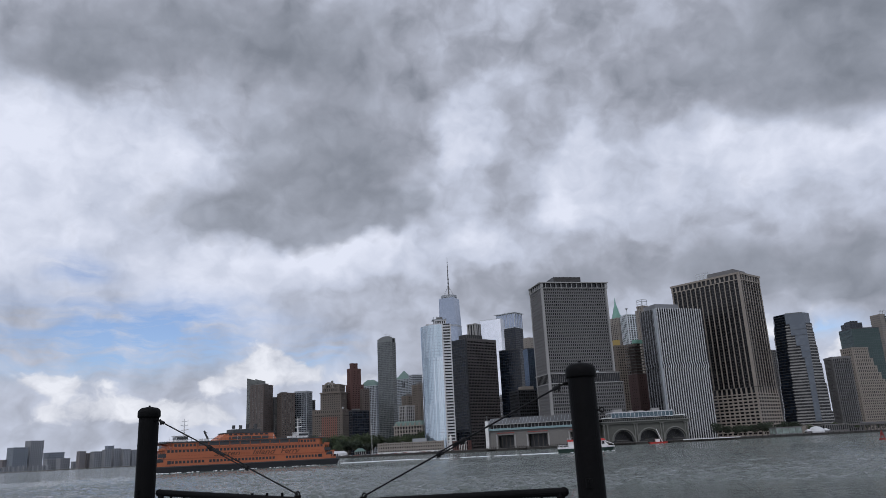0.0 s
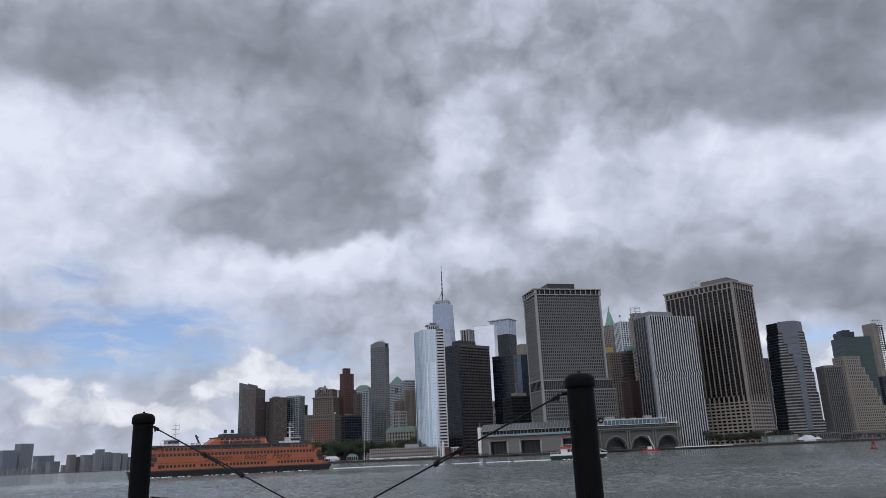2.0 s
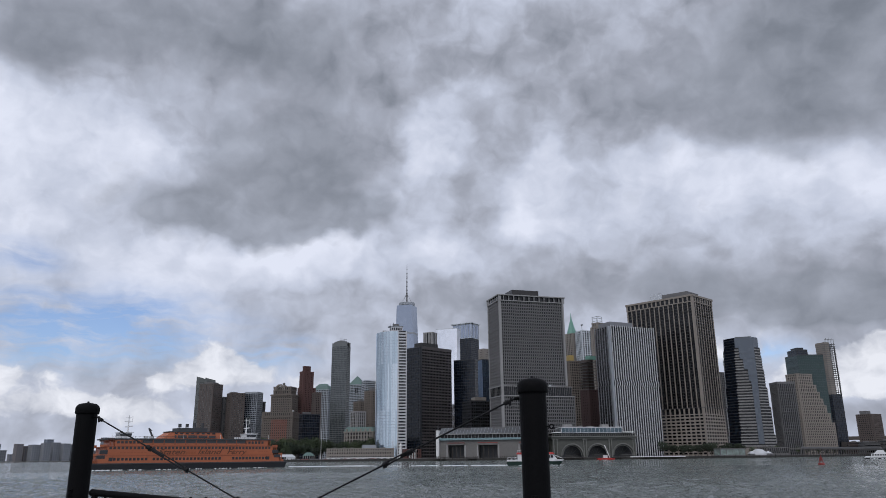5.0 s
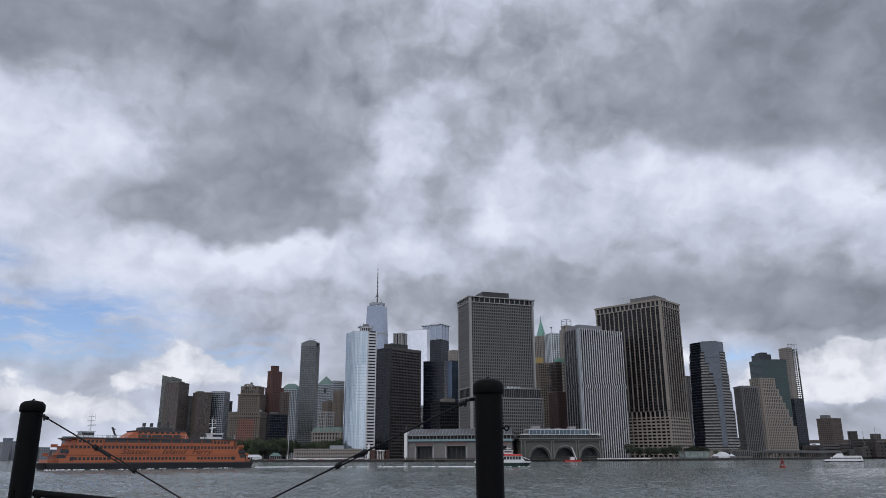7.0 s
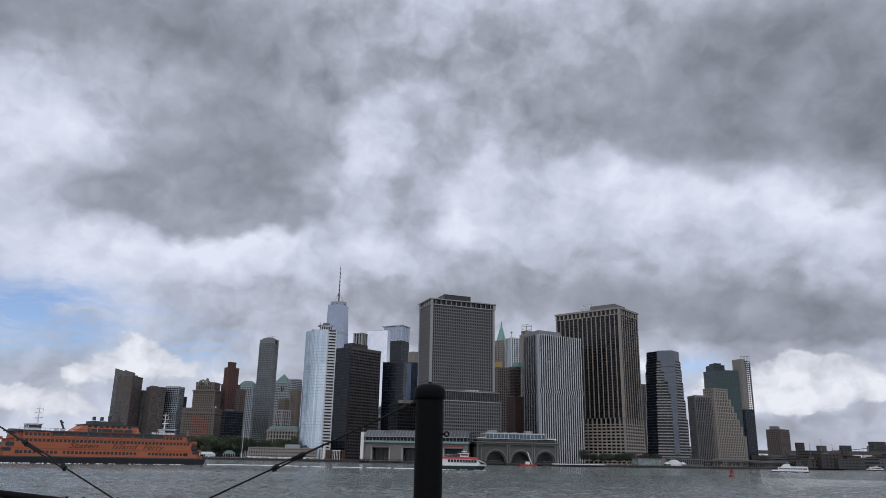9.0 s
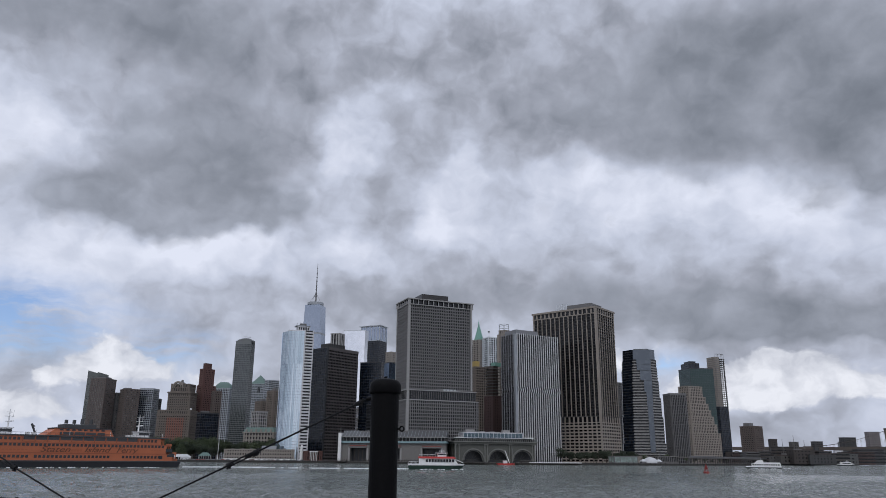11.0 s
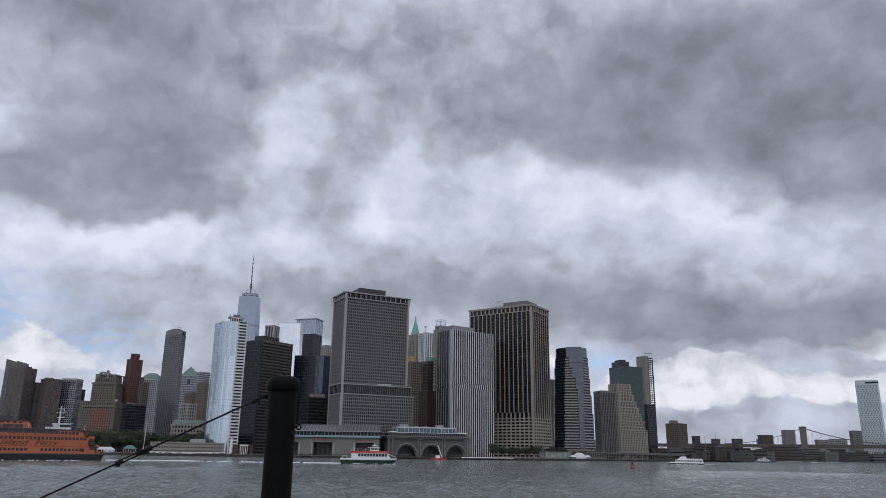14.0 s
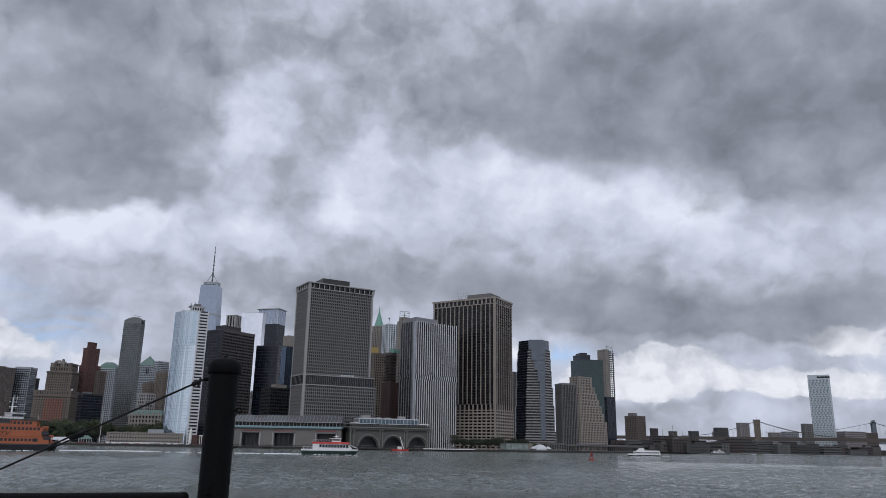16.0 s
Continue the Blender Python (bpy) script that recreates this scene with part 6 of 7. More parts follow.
DARK_ORANGE = surface("dull_orange_paint", (0.28, 0.08, 0.036), 0.6, grain=0.5)
HULL_BLACK = surface("black_hull_paint", (0.02, 0.022, 0.026), 0.45, grain=0.4)
DECK_GREY = surface("dark_deck_paint", (0.06, 0.062, 0.066), 0.7, grain=0.6)
SHIP_WHITE = surface("white_ship_paint", (0.74, 0.74, 0.74), 0.45, grain=0.5, vary=0.08)
SHIP_RED = surface("red_ship_paint", (0.50, 0.045, 0.04), 0.5, grain=0.5)
SHIP_GREEN = surface("dark_green_hull", (0.02, 0.045, 0.035), 0.45, grain=0.5)
LETTER = surface("dark_brown_lettering", (0.11, 0.035, 0.015), 0.6)
FADED = surface("faded_brown_lettering", (0.36, 0.10, 0.04), 0.6)
BUOY_RED = surface("red_buoy_paint", (0.24, 0.032, 0.027), 0.6, grain=1.0, vary=0.2)
YELLOW = surface("yellow_paint", (0.55, 0.36, 0.04), 0.6)
FOAM = surface("sea_foam", (0.66, 0.70, 0.71), 0.9, grain=0.5, vary=0.25, blotch=0.15)
SHIP_GLASS = surface("dark_ship_window", (0.02, 0.022, 0.026), 0.15, grain=1.0)


def pointed(L, B, tip, n=6):
    """Outline of a double-ended hull."""
    pts = []
    for k in range(n + 1):
        u = k / n
        pts.append((L / 2 - tip * (1 - u) ** 1.6, -B / 2 * math.sin(u * math.pi / 2) ** 0.8))
    pts += [(-x, y) for x, y in pts[::-1]]
    return pts + [(x, -y) for x, y in pts[::-1] if abs(y) > 1e-6]


def orange_ferry():
    e = thing("passenger_ferry", (-102.6, 375.5), 0, 34.5, "large orange double-ended passenger ferry under way", "ferry")
    B = 20.0
    bm = bmesh.new()
    low, high = pointed(92, B - 1, 16), pointed(95, B, 14)
    prism(bm, low, high, -1.5, 2.5)
    bmesh.ops.recalc_face_normals(bm, faces=bm.faces)
    part("hull", bm, HULL_BLACK, e, "black steel hull")
    bm = bmesh.new()
    prism(bm, pointed(95.6, B + 0.6, 14), pointed(95.6, B + 0.6, 14), 2.5, 3.0)
    bmesh.ops.recalc_face_normals(bm, faces=bm.faces)
    part("rubbing_strake", bm, DECK_GREY, e)
    y0 = -B / 2
    # decks: half-length of the closed house, floor and ceiling heights
    for h, z0, z1, name in ((43.0, 3.0, 6.1, "main_deck_house"), (39.5, 6.1, 10.2, "saloon_deck_house"), (36.5, 10.2, 13.2, "bridge_deck_house")):
        inset = 0.0 if z0 < 9 else 0.0
        block(name, e, ORANGE, (-h, y0 + inset, z0, h, -y0 - inset, z1))
    # open ends of the decks with posts and rails
    for s in (-1, 1):
        for h0, h1, z in ((43.0, 45.2, 6.1), (39.5, 42.4, 10.0), (36.5, 38.6, 13.0)):
            a, b = sorted((s * h0, s * h1))
            block("end_deck", e, DARK_ORANGE, (a, y0 + 1.0, z - 0.35, b, -y0 - 1.0, z))
            block("end_bulwark", e, ORANGE, (a, y0 + 0.8, z, b, y0 + 1.0, z + 1.0), (a, -y0 - 1.0, z, b, -y0 - 0.8, z + 1.0))
            for k in range(3):
                x = s * (h0 + (h1 - h0) * (k + 0.5) / 3)
                block("end_post", e, ORANGE, (x - 0.15, y0 + 0.85, z - 3.6, x + 0.15, y0 + 1.15, z - 0.3))
        x = s * 40.2
        # dark blocks on the wall stand for the shade in open sides
        block("side_opening", e, SHIP_GLASS, (min(x, x + s * 3.4), y0 - 0.06, 4.9, max(x, x + s * 3.4), y0 + 0.4, 6.4))
        block("side_opening", e, SHIP_GLASS, (min(x - s * 1.0, x + s * 2.4), y0 - 0.05, 7.0, max(x - s * 1.0, x + s * 2.4), y0 + 0.4, 8.6))
        a, b = sorted((s * 43.0, s * 46.6))
        block("bow_bulwark", e, ORANGE, (a, y0 + 2.0, 3.0, b, -y0 - 2.0, 4.1))
    # windows
    bm = bmesh.new()
    box(bm, -0.55, -0.07, 0, 0.55, 0.2, 1.15)
    me = mesh_of(bm, "window", SHIP_GLASS)
    for z, h, skip in ((4.1, 37, ((13, 18), (-21, -19))), (9.0, 39, ()), (11.5, 36, ((-24, 24),))):
        n = int(2 * h / 1.72)
        for k in range(n):
            x = -h + 0.86 + k * 1.72
            if any(a < x < b for a, b in skip):
                continue
            place("window", me, e, (x, y0, z))
            place("window", me, e, (x, -y0, z), 180)
    # gallery on the bridge deck, amidships; a dark sheet gives its recess shade
    block("gallery_recess", e, DECK_GREY, (-25, y0 - 0.06, 11.2, 25, y0 + 0.4, 13.15))
    for k in range(11):
        x = -25 + k * 5
        block("gallery_post", e, DARK_ORANGE, (x - 0.25, y0 - 0.16, 10.9, x + 0.25, y0 + 0.1, 13.2))
    block("gallery_rail", e, ORANGE, (-25, y0 - 0.14, 10.9, 25, y0 + 0.05, 11.6))
    for z in (6.15, 10.25):
        block("deck_line", e, DARK_ORANGE, (-41, y0 - 0.12, z - 0.12, 41, y0 + 0.1, z + 0.12))
    block("upper_deck", e, DECK_GREY, (-39.5, y0 - 0.4, 13.2, 39.5, -y0 + 0.4, 13.75))
    # house amidships with funnels
    bm = bmesh.new()
    prism(bm, [(-15, -6), (15, -6), (15, 6), (-15, 6)], [(-10.5, -5.4), (13.5, -5.4), (13.5, 5.4), (-10.5, 5.4)], 13.75, 16.9)
    fh = part("funnel_house", bm, ORANGE, e)
    block("funnel_roof", fh, DECK_GREY, (-11, -5.8, 16.9, 14, 5.8, 17.3))
    for k in range(8):
        block("funnel_window", fh, SHIP_GLASS, (-9 + k * 2.6, -5.75, 16.0, -7.6 + k * 2.6, -5.3, 16.7))
    # shade of the open bay, put on as a dark block
    block("funnel_recess", fh, DECK_GREY, (-9, -6.2, 14.2, 11, -5.2, 15.4))
    for x in (-8, -3, 2, 7, 11):
        block("recess_post", fh, ORANGE, (x - 0.3, -6.3, 14.2, x + 0.3, -5.6, 15.6))
    block("vent_block", e, DECK_GREY, (-7, -4.5, 17.3, 7, 4.5, 18.9))
    for x in (-5.5, -2, 1.5, 5.5):
        bm = bmesh.new()
        rod(bm, (x, -1.5, 19.2), (x, -1.5, 20.9 + 0.6 * (x > 0)), 0.8, 10)
        part("vent_pipe", bm, DECK_GREY, e)
    # pilot houses, masts
    for s in (-1, 1):
        c = s * 30.5
        ph = block("pilot_house", e, SHIP_WHITE, (c - 2.7, -3.4, 13.75, c + 2.7, 3.4, 16.4), label="white pilot house")
        block("pilot_window", ph, SHIP_GLASS, (c - 2.5, -3.48, 15.0, c + 2.5, -3.2, 16.0), (min(c + s * 2.5, c + s * 2.78), -3.0, 15.0, max(c + s * 2.5, c + s * 2.78), 3.0, 16.0))
        block("pilot_roof", ph, SHIP_WHITE, (c - 3.2, -3.9, 16.4, c + 3.2, 3.9, 16.7))
        bm = bmesh.new()
        m = c - s * 1.6
        rod(bm, (m, 0, 16.6), (m, 0, 24.5), 0.4, 8, 0.14)
        rod(bm, (m - 1.8, 0, 21.5), (m + 1.8, 0, 21.5), 0.14, 6)
        rod(bm, (m - 1.3, 0, 23.3), (m + 1.3, 0, 23.3), 0.12, 6)
        rod(bm, (m + 1.6, 0, 21.5), (m + 1.6, 0, 24.2), 0.1, 6)
        rod(bm, (m - 1.3, 0, 19.2), (m + 2.0, 0, 19.6), 0.3, 6)
        part("mast", bm, SHIP_WHITE, e)
        block("life_raft", e, SHIP_WHITE, *[(c - s * (7.5 + k * 2.4) - 0.8, y0 + 1.2, 13.75, c - s * (7.5 + k * 2.4) + 0.8, y0 + 2.4, 14.7) for k in range(2)])
    bm = bmesh.new()
    rod(bm, (-18, -3, 13.75), (-20.3, -3, 18.6), 0.45, 6)
    rod(bm, (-20.3, -3, 18.6), (-18.8, -3, 17.4), 0.2, 6)
    part("boat_davit", bm, DECK_GREY, e)
    for x in (-38, -20, -6, 12, 22, 37):
        bm = bmesh.new()
        rod(bm, (x, y0 + 0.5, 13.75), (x, y0 + 0.5, 15.8), 0.09, 5)
        part("lamp_post", bm, SHIP_WHITE, e)
    bm = bmesh.new()
    rod(bm, (-38, y0 + 0.2, 14.7), (38, y0 + 0.2, 14.7), 0.06, 5)
    for k in range(39):
        rod(bm, (-38 + k * 2, y0 + 0.2, 13.7), (-38 + k * 2, y0 + 0.2, 14.7), 0.05, 4)
    part("deck_rail", bm, DECK_GREY, e)
    # lettering on the side
    for word, x, w in (("Staten", -17.6, 12.6), ("Island", 0.9, 12.0), ("Ferry", 15.3, 10.2)):
        cu = bpy.data.curves.new("lettering", "FONT")
        cu.body, cu.size, cu.shear, cu.extrude, cu.offset = word, 3.3, 0.35, 0.02, 0.035
        tmp = new("lettering", cu)
        bpy.context.view_layer.update()
        me = bpy.data.meshes.new_from_object(tmp.evaluated_get(bpy.context.evaluated_depsgraph_get()))
        wide = max(v.co.x for v in me.vertices) - min(v.co.x for v in me.vertices)
        bpy.data.objects.remove(tmp)
        me.materials.clear()
        me.materials.append(LETTER)
        o = place("lettering", me, e, (x, y0 - 0.05, 6.65), label="dark painted word on the side")
        o.rotation_euler, o.scale = (radians(90), 0, 0), (w / wide, 1, 1)
    block("faded_panel", e, FADED, *[(-4.6 + k * 1.25, y0 - 0.05, 6.9, -3.6 + k * 1.25, y0 + 0.1, 7.9) for k in range(4)], label="faded painted bars")
    block("faded_panel", e, FADED, *[(-34 + k * 1.5, y0 - 0.05, 7.3, -33 + k * 1.5, y0 + 0.1, 7.7) for k in range(8)], label="small faded painted bars")
    block("faded_panel", e, FADED, *[(32 + k * 1.3, y0 - 0.05, 7.5, 32.9 + k * 1.3, y0 + 0.1, 7.9) for k in range(4)], label="small faded painted bars")
    for x in (-38.5, 36.2):
        block("side_door", e, SHIP_GLASS, (x, y0 - 0.07, 3.9, x + 1.6, y0 + 0.2, 5.4))
    return e


orange_ferry()


def small_ferry(at, yaw, s, roof, hull, label):
    e = thing("tour_boat", at, 0, yaw, label, "boat")
    L = 27 * s
    bm = bmesh.new()
    low = [(-L / 2 + 0.5, -3.2), (L * 0.3, -3.2), (L / 2 - 1.5, 0), (L * 0.3, 3.2), (-L / 2 + 0.5, 3.2)]
    high = [(-L / 2, -3.8), (L * 0.34, -3.8), (L / 2 + 0.6, 0), (L * 0.34, 3.8), (-L / 2, 3.8)]
    prism(bm, low, high, -0.8, 1.9)
    bmesh.ops.recalc_face_normals(bm, faces=bm.faces)
    part("hull", bm, hull, e)
    bm = bmesh.new()
    prism(bm, high, [(-L / 2, -3.8), (L * 0.34, -3.8), (L / 2 + 1.0, 0), (L * 0.34, 3.8), (-L / 2, 3.8)], 1.9, 2.7)
    bmesh.ops.recalc_face_normals(bm, faces=bm.faces)
    part("bulwark", bm, SHIP_WHITE, e)
    x0, x1 = -L * 0.30, L * 0.36
    bm = bmesh.new()
    prism(bm, [(x0, -3.4), (x1 + 1.6, -3.0), (x1 + 1.6, 3.0), (x0, 3.4)], [(x0, -3.3), (x1 - 0.6, -2.8), (x1 - 0.6, 2.8), (x0, 3.3)], 2.7, 5.2)
    part("cabin", bm, SHIP_WHITE, e)
    n = 10
    bm = bmesh.new()
    box(bm, -0.55, -0.08, 0, 0.55, 0.2, 1.35)
    me = mesh_of(bm, "window", SHIP_GLASS)
    for k in range(n):
        x = x0 + L * 0.14 + k * (x1 - x0 - L * 0.18) / (n - 1)
        place("window", me, e, (x, -3.38 + 0.03 * k / n, 3.5))
        place("window", me, e, (x, 3.38, 3.5), 180)
    bm = bmesh.new()
    prism(bm, [(x0 - 0.5, -3.6), (x1 + 0.4, -3.2), (x1 + 0.4, 3.2), (x0 - 0.5, 3.6)], [(x0 - 0.3, -3.5), (x1 - 0.6, -3.0), (x1 - 0.6, 3.0), (x0 - 0.3, 3.5)], 5.2, 6.1)
    part("roof", bm, roof, e)
    block("bridge_house", e, SHIP_WHITE, (L * 0.04, -1.6, 6.1, L * 0.2, 1.6, 7.7))
    block("bridge_window", e, SHIP_GLASS, (L * 0.05, -1.68, 6.8, L * 0.19, -1.4, 7.4))
    block("bridge_roof", e, SHIP_WHITE, (L * 0.0, -2.0, 7.7, L * 0.22, 2.0, 7.95))
    bm = bmesh.new()
    rod(bm, (L * 0.12, 0, 7.9), (L * 0.12, 0, 9.6), 0.1, 6)
    rod(bm, (L * 0.07, 0, 8.8), (L * 0.17, 0, 8.8), 0.14, 6)
    part("mast", bm, SHIP_WHITE, e)
    bm = bmesh.new()
    for k in range(8):
        x = -L / 2 + 0.4 + k * L * 0.024
        rod(bm, (x, -3.6, 2.7), (x, -3.6, 3.7), 0.05, 5)
    rod(bm, (-L / 2 + 0.4, -3.6, 3.7), (-L / 2 + 0.4 + 7 * L * 0.024, -3.6, 3.7), 0.06, 5)
    for k in range(7):
        x = x0 + k * L * 0.05
        rod(bm, (x, -3.3, 6.1), (x, -3.3, 7.0), 0.05, 5)
    rod(bm, (x0, -3.3, 7.0), (x0 + L * 0.30, -3.3, 7.0), 0.06, 5)
    part("rail", bm, SHIP_WHITE, e)
    block("engine_box", e, DECK_GREY, (-L * 0.42, -2, 2.7, -L * 0.34, 2, 4.2))
    bm = bmesh.new()
    rod(bm, (L * 0.36, -3.3, 4.9), (L / 2 + 0.4, -0.4, 3.2), 0.12, 6)
    rod(bm, (L * 0.36, 3.3, 4.9), (L / 2 + 0.4, 0.4, 3.2), 0.12, 6)
    part("bow_rail", bm, SHIP_WHITE, e)
    return e


small_ferry((66, 374), -8, 1.0, SHIP_RED, SHIP_GREEN, "white tour boat with red roof and dark hull")


def catamaran(at, yaw):
    e = thing("ferry_boat", at, 0, yaw, "white two-deck ferry boat with dark windows", "boat")
    bm = bmesh.new()
    prism(bm, [(-13, -3.5), (13, -3.5), (13, 3.5), (-13, 3.5), (-16, 0)][::1], [(-13.5, -4), (13.5, -4), (13.5, 4), (-13.5, 4), (-18, 0)], -0.6, 1.0)
    bmesh.ops.recalc_face_normals(bm, faces=bm.faces)
    part("hull", bm, HULL_BLACK, e)
    bm = bmesh.new()
    prism(bm, [(-13.5, -4), (13.5, -4), (13.5, 4), (-13.5, 4), (-18, 0)], [(-13, -4), (13.5, -4), (13.5, 4), (-13, 4), (-16.5, 0)], 1.0, 2.2)
    bmesh.ops.recalc_face_normals(bm, faces=bm.faces)
    part("bulwark", bm, SHIP_WHITE, e)
    block("cabin", e, SHIP_WHITE, (-12, -3.7, 2.2, 13, 3.7, 4.4))
    block("window_band", e, SHIP_GLASS, *[(-11.5 + k * 2.0, -3.78, 2.7, -10.1 + k * 2.0, -3.5, 3.8) for k in range(12)])
    bm = bmesh.new()
    prism(bm, [(-10, -3.2), (-1, -3.2), (-1, 3.2), (-10, 3.2)], [(-6.5, -2.6), (-2.2, -2.6), (-2.2, 2.6), (-6.5, 2.6)], 4.4, 7.4)
    part("bridge_house", bm, SHIP_WHITE, e)
    block("upper_deck_rail", e, SHIP_WHITE, (-1, -3.6, 4.4, 12.6, -3.5, 5.4), (-1, 3.5, 4.4, 12.6, 3.6, 5.4))
    block("awning", e, DECK_GREY, (0, -3.2, 6.3, 9, 3.2, 6.5))
    for x in (0.5, 4.5, 8.5):
        block("awning_post", e, SHIP_WHITE, (x, -3.1, 4.4, x + 0.15, -2.95, 6.3))
    bm = bmesh.new()
    rod(bm, (-4, 0, 7.4), (-3.4, 0, 9.6), 0.12, 6)
    part("mast", bm, SHIP_WHITE, e)
    return e


o_ = catamaran((364, 552), -30)
o_.scale = (0.85, 0.85, 0.85)
e = small_ferry((-300, 1010), 10, 0.85, SHIP_WHITE, SHIP_WHITE, "small white tour boat moored by the park")
e = small_ferry((880, 1115), -30, 0.9, SHIP_WHITE, DECK_GREY, "small white boat moored by the river wall")


def workboat():
    e = thing("workboat", (212, 780), 0, 4, "orange-red workboat with a white derrick", "boat")
    bm = bmesh.new()
    prism(bm, [(-8, -2.5), (7, -2.5), (10, 0), (7, 2.5), (-8, 2.5)], [(-9, -3), (8, -3), (11, 0), (8, 3), (-9, 3)], -0.5, 1.6)
    bmesh.ops.recalc_face_normals(bm, faces=bm.faces)
    part("hull", bm, SHIP_RED, e)
    block("wheel_house", e, SHIP_WHITE, (-2, -1.6, 1.6, 2, 1.6, 4.4))
    bm = bmesh.new()
    rod(bm, (5, 0, 1.6), (0, 0, 14.5), 0.45, 6)
    part("derrick", bm, SHIP_WHITE, e)


workboat()


def buoy():
    d, a = 340, radians(29.52)
    e = thing("channel_buoy", (d * math.sin(a), d * math.cos(a)), 0, 0, "red steel channel buoy afloat", "buoy")
    bm = bmesh.new()
    lathe(bm, ((1.0, -0.5), (1.25, -0.2), (1.25, 0.5), (1.0, 0.7), (0.3, 0.75)), 18)
    part("float", bm, BUOY_RED, e)
    bm = bmesh.new()
    for k in range(4):
        a = k * math.pi / 2
        rod(bm, (0.9 * math.cos(a), 0.9 * math.sin(a), 0.7), (0.4 * math.cos(a), 0.4 * math.sin(a), 3.0), 0.09, 6)
    for z, r in ((1.5, 0.75), (2.3, 0.55)):
        lathe(bm, ((r, z), (r, z + 0.12)), 10)
    part("cage", bm, BUOY_RED, e)
    block("reflector", e, BUOY_RED, (-0.5, -0.05, 1.7, 0.5, 0.05, 2.9), (-0.05, -0.5, 1.7, 0.05, 0.5, 2.9))
    bm = bmesh.new()
    lathe(bm, ((0.28, 3.0), (0.28, 3.2), (0.16, 3.25), (0.16, 3.7), (0.05, 3.8)), 10)
    part("lantern", bm, BUOY_RED, e)


buoy()


def foam(name, start, end, w0, w1, n, seed, label):
    """Broken foam on the water: many small torn patches along a line."""
    rnd = random.Random(seed)
    s, t_ = Vector(start), Vector(end)
    side = Vector((-(t_ - s).y, (t_ - s).x)).normalized()
    bm = bmesh.new()
    for _ in range(n):
        u = rnd.random() ** 1.3
        if noise.noise((u * 23, seed * 3.7, 0.5)) < -0.38 + 0.3 * u or rnd.random() < 0.35:
            continue
        c = s.lerp(t_, u) + side * rnd.gauss(0, 0.4) * (w0 + (w1 - w0) * u)
        r = rnd.uniform(0.2, 0.7) * (1 - 0.4 * u)
        h = rnd.uniform(0.0, 0.24) * (1 - 0.5 * u)
        k = rnd.randint(5, 7)
        ring = [bm.verts.new((c.x + r * rnd.uniform(0.6, 2.2) * math.cos(i * 6.283 / k), c.y + r * rnd.uniform(0.5, 1.3) * math.sin(i * 6.283 / k), 0.0)) for i in range(k)]
        top = bm.verts.new((c.x, c.y, 0.2 + h))
        for i in range(k):
            bm.faces.new((ring[i], ring[(i + 1) % k], top))
    o = new(name, mesh_of(bm, name, FOAM))
    return tagged(o, label, "foam", kind="stuff")


foam("wake_foam", (-57, 402), (-15, 428), 2.5, 7, 1300, 1, "white broken wake astern of the orange ferry")
foam("wake_foam", (-135, 337), (-65, 386), 0.7, 1.6, 150, 2, "white foam along the ferry's hull")
foam("wake_foam", (53, 377), (12, 391), 1.8, 3.6, 1900, 3, "white churned wake astern of the tour boat")
foam("wake_foam", (20, 388), (-46, 412), 4.0, 9.0, 260, 6, "older wake streaks on the water")
foam("wake_foam", (58, 369.5), (79, 368.0), 0.4, 0.5, 45, 4, "thin foam along the tour boat's side")
foam("wake_foam", (352, 554), (378, 540), 0.4, 0.6, 50, 5, "thin foam along the white ferry's side")

# ---- the boat's rail: two posts, a pair of gates and their stays ----
EYE = 4.5
BLACK_PAINT = surface("black_worn_paint", (0.0035, 0.0035, 0.004), 0.6, grain=9.0, vary=0.35, blotch=2.0, bump=0.15, bump_scale=60)
WIRE = surface("dark_wire_rope", (0.008, 0.008, 0.009), 0.6, metal=0.0, grain=60.0, bump=0.3)
DECK = surface("deck_paint", (0.12, 0.13, 0.13), 0.8, grain=3.0)
RIGHT_POST, LEFT_POST = Vector((0.663, 3.689)), Vector((-2.085, 5.217))
BLACK_PAINT.node_tree.nodes["Principled BSDF"].inputs["Specular IOR Level"].default_value = 0.1
WIRE.node_tree.nodes["Principled BSDF"].inputs["Specular IOR Level"].default_value = 0.25
SEAM = EYE + 0.314
DECK_Z = EYE - 1.32

bm = bmesh.new()
prism(bm, [(-4.2, -22), (4.4, -22), (4.4, 3.4), (-4.2, 8.2)], [(-4.2, -22), (4.4, -22), (4.4, 3.4), (-4.2, 8.2)], DECK_Z - 0.2, DECK_Z)
o = tagged(new("deck", mesh_of(bm, "deck", DECK)), "grey painted steel boat deck", "deck", kind="structure")
bm = bmesh.new()
prism(bm, [(-3.6, -21), (3.8, -21), (3.8, 3.0), (-3.6, 7.4)], [(-4.1, -22), (4.3, -22), (4.3, 3.3), (-4.1, 8.1)], -1.0, DECK_Z - 0.2)
tagged(new("hull", mesh_of(bm, "hull", BLACK_PAINT)), "dark painted steel boat hull", "hull", kind="structure")


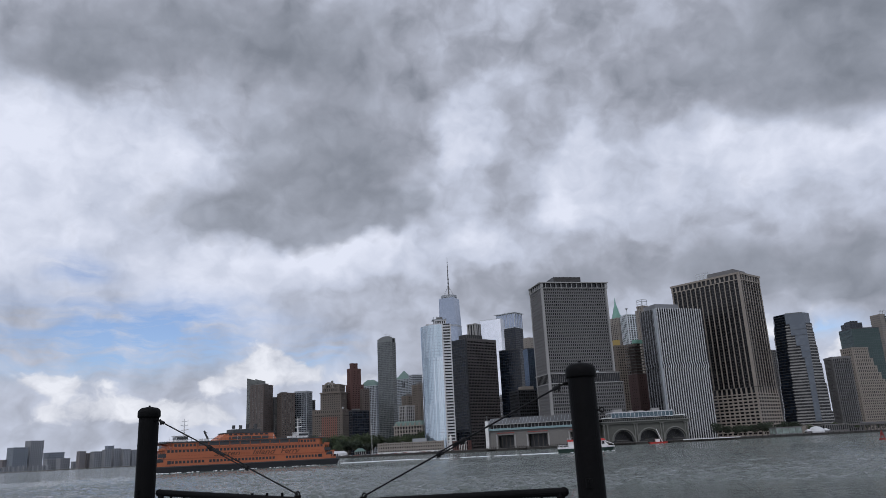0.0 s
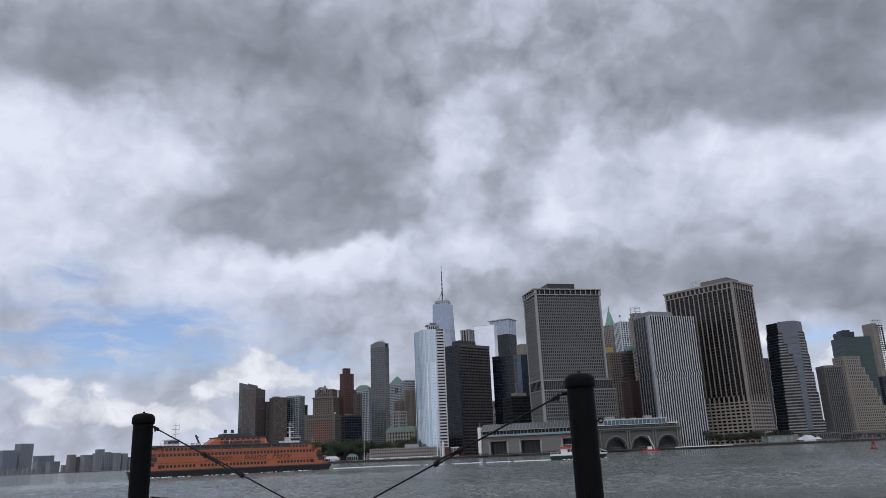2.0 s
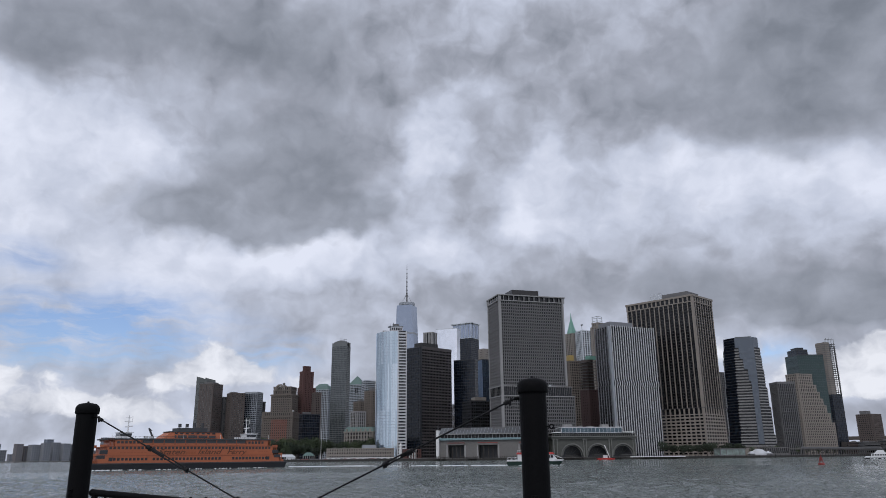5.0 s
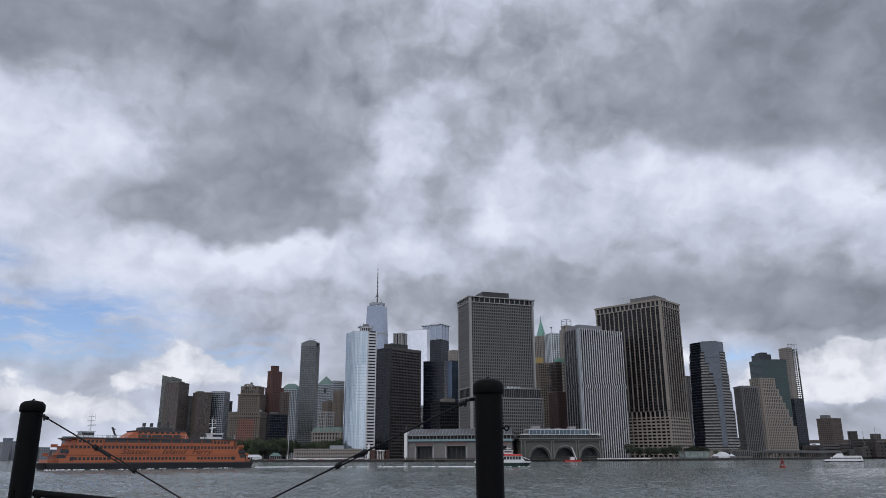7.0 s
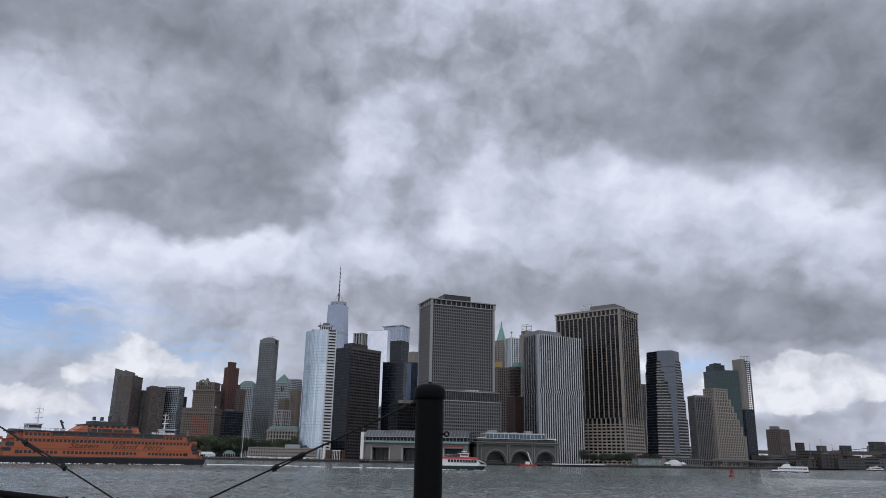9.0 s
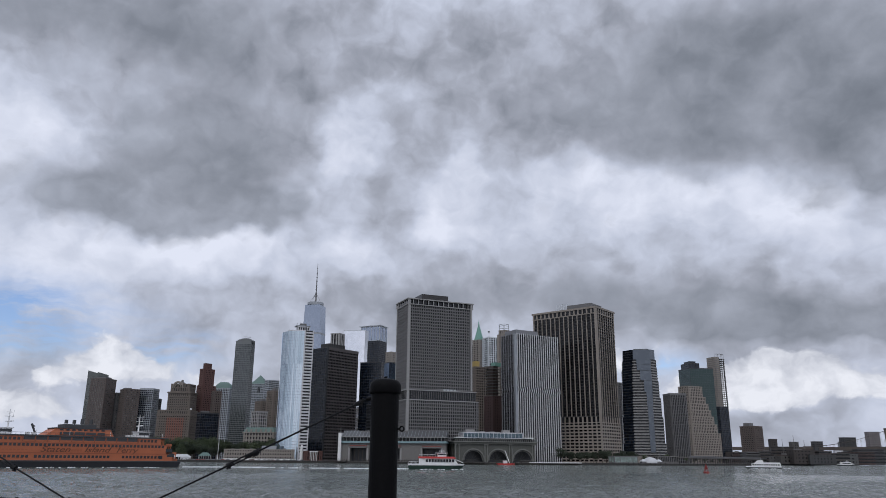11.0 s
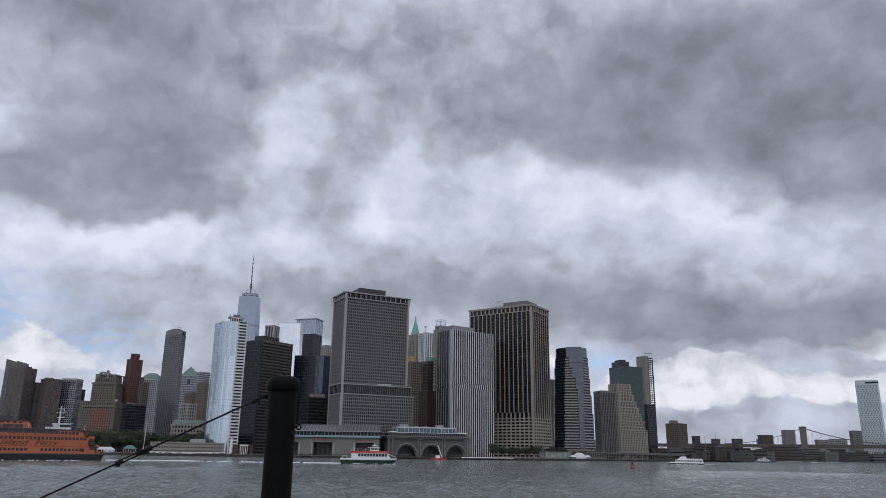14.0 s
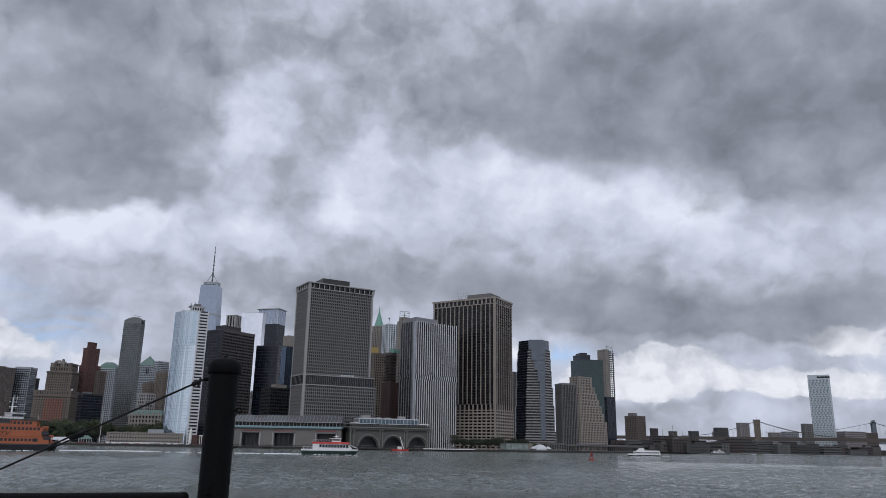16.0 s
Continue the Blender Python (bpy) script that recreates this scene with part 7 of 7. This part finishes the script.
def mooring_post(at, wire_to, hook):
    e = thing("steel_post", at, DECK_Z, 0, "black painted round steel post with domed cap", "post", "gate posts")
    h = SEAM - DECK_Z
    bm = bmesh.new()
    lathe(bm, ((0.085, 0.0), (0.085, 0.02), (0.066, 0.02), (0.066, h)), 32)
    part("shaft", bm, BLACK_PAINT, e)
    bm = bmesh.new()
    prof = [(0.060, h - 0.002), (0.072, h - 0.004), (0.0755, h + 0.004), (0.0755, h + 0.030)]
    for k in range(1, 9):
        a = k * math.pi / 16
        prof.append((0.0355 + 0.040 * math.cos(a), h + 0.030 + 0.036 * math.sin(a)))
    prof += [(0.02, h + 0.070), (0.004, h + 0.071)]
    lathe(bm, prof, 32)
    cap = part("cap", bm, BLACK_PAINT, e)
    for me in (e.children[0].data, cap.data):
        for p in me.polygons:
            p.use_smooth = abs(p.normal.z) < 0.98
    bm = bmesh.new()
    lathe(bm, ((0.008, h + 0.068), (0.008, h + 0.078), (0.005, h + 0.080)), 8)
    part("cap_bolt", bm, BLACK_PAINT, cap)
    # welded eye for the stay
    u = (Vector(wire_to) - Vector(at)).normalized()
    bm = bmesh.new()
    rod(bm, (u.x * 0.06, u.y * 0.06, h - 0.022), (u.x * 0.095, u.y * 0.095, h - 0.026), 0.009, 8)
    part("stay_lug", bm, BLACK_PAINT, e)
    if hook:
        bm = bmesh.new()
        rod(bm, (-u.x * 0.064, -u.y * 0.064, h - 0.165), (-u.x * 0.078, -u.y * 0.078, h - 0.165), 0.004, 8)
        for k in range(10):
            a, b = k * math.pi / 5, (k + 1) * math.pi / 5
            c = Vector((-u.x * 0.089, -u.y * 0.089, h - 0.165))
            w = Vector((u.x, u.y, 0))
            rod(bm, c + w * 0.011 * math.cos(a) + Vector((0, 0, 0.011 * math.sin(a))), c + w * 0.011 * math.cos(b) + Vector((0, 0, 0.011 * math.sin(b))), 0.0035, 6)
        part("eye_bolt", bm, BLACK_PAINT, e)
    bm = bmesh.new()
    rod(bm, (-0.02, -0.060, h - 0.52), (-0.02, -0.060, h - 0.478), 0.017, 10)
    rod(bm, (-0.02, -0.05, h - 0.49), (-0.02, -0.085, h - 0.49), 0.008, 8)
    part("hinge_collar", bm, BLACK_PAINT, e)
    return e


mooring_post(RIGHT_POST, LEFT_POST, True)
mooring_post(LEFT_POST, RIGHT_POST, False)
SPAN = (LEFT_POST - RIGHT_POST).normalized()


def gate(post, way, length, z_hinge, z_end):
    """A pipe gate that swings on its post: two rails, pickets and an end stile."""
    yaw = math.degrees(math.atan2(way.y, way.x))
    e = thing("pipe_gate", post, DECK_Z, yaw, "black steel pipe gate with pickets", "gate", "gate leaves")
    zh, ze = z_hinge - DECK_Z, z_end - DECK_Z
    bm = bmesh.new()
    rod(bm, (0.14, 0, zh), (length, 0, ze), 0.021, 14)
    bmesh.ops.create_uvsphere(bm, u_segments=14, v_segments=8, radius=0.0235, matrix=Matrix.Translation((0.14, 0, zh)))
    part("top_rail", bm, BLACK_PAINT, e)
    bm = bmesh.new()
    rod(bm, (0.1, 0, 0.16), (length, 0, 0.14), 0.019, 12)
    part("bottom_rail", bm, BLACK_PAINT, e)
    n = int(length / 0.13)
    bm = bmesh.new()
    rod(bm, (0, 0, 0), (0, 0, zh - 0.17), 0.008, 8)
    me = mesh_of(bm, "picket", BLACK_PAINT)
    for k in range(1, n):
        place("picket", me, e, (0.14 + k * (length - 0.14) / n, 0, 0.155))
    bm = bmesh.new()
    rod(bm, (length, 0, 0.10), (length, 0, ze + 0.03), 0.02, 12)
    part("end_stile", bm, BLACK_PAINT, e)
    bm = bmesh.new()
    rod(bm, (0.16, 0, 0.12), (0.16, 0, zh), 0.02, 12)
    part("hinge_stile", bm, BLACK_PAINT, e)
    bm = bmesh.new()
    for z in (0.3, zh - 0.1):
        rod(bm, (0.06, 0, z), (0.16, 0, z), 0.012, 8)
    part("hinge", bm, BLACK_PAINT, e)
    return e


gate(RIGHT_POST, SPAN, 1.335, EYE - 0.226, EYE - 0.262)
gate(LEFT_POST, -SPAN, 1.335, EYE - 0.188, EYE - 0.250)


def stay(post, way, clamps, end):
    """Wire rope from the post's lug to the gate's end, with clamps and a turnbuckle."""
    p0 = Vector((post.x + way.x * 0.095, post.y + way.y * 0.095, SEAM - 0.026))
    p1 = Vector((post.x + way.x * end[0], post.y + way.y * end[0], EYE + end[1]))
    e = thing("wire_stay", p0[:2], p0.z, 0, "dark wire rope stay with clamps and turnbuckle", "wire", "gate stays")
    d = p1 - p0
    mid = [d * f for f in clamps]
    for p, q in (((0, 0, 0), mid[0]), (mid[1], d)):
        bm = bmesh.new()
        rod(bm, p, q, 0.0048, 8)
        part("wire_rope", bm, WIRE, e)
    bm = bmesh.new()
    side = Vector((0, 0, 1)).cross(d).normalized() * 0.006 + Vector((0, 0, 0.006))
    for s in (-1, 1):
        rod(bm, mid[0] + side * s, mid[1] + side * s, 0.004, 8)
    rod(bm, mid[0] * 0.98 + mid[1] * 0.02, mid[0] * 0.6 + mid[1] * 0.4, 0.0065, 8)
    part("turnbuckle", bm, WIRE, e)
    u = d.normalized()
    for c in mid:
        bm = bmesh.new()
        rod(bm, c - u * 0.016, c + u * 0.016, 0.013, 10)
        rod(bm, c + Vector((0, 0, -0.02)), c + Vector((0, 0, 0.016)), 0.006, 8)
        rod(bm, c + u * 0.014 + Vector((0, 0, -0.018)), c + u * 0.014 + Vector((0, 0, 0.014)), 0.005, 8)
        part("wire_clamp", bm, WIRE, e)
    bm = bmesh.new()
    rod(bm, u * 0.03, u * 0.06, 0.011, 10)
    rod(bm, u * 0.02 + Vector((0, 0, 0.012)), u * 0.03 - Vector((0, 0, 0.022)), 0.006, 8)
    part("shackle", bm, WIRE, e)
    bm = bmesh.new()
    w = Vector((way.x, way.y, 0))
    for k in range(10):
        a, b = k * math.pi / 5, (k + 1) * math.pi / 5
        rod(bm, d + w * 0.014 * math.cos(a) + Vector((0, 0, 0.014 * math.sin(a))), d + w * 0.014 * math.cos(b) + Vector((0, 0, 0.014 * math.sin(b))), 0.005, 6)
    rod(bm, d + Vector((0, 0, -0.014)) + w * 0.004, d + Vector((0, 0, -0.05)) + w * 0.004, 0.006, 8)
    part("eye_bolt", bm, WIRE, e)


stay(RIGHT_POST, SPAN, (0.475, 0.595), (1.326, -0.229))
stay(LEFT_POST, -SPAN, (0.405, 0.665), (1.336, -0.214))
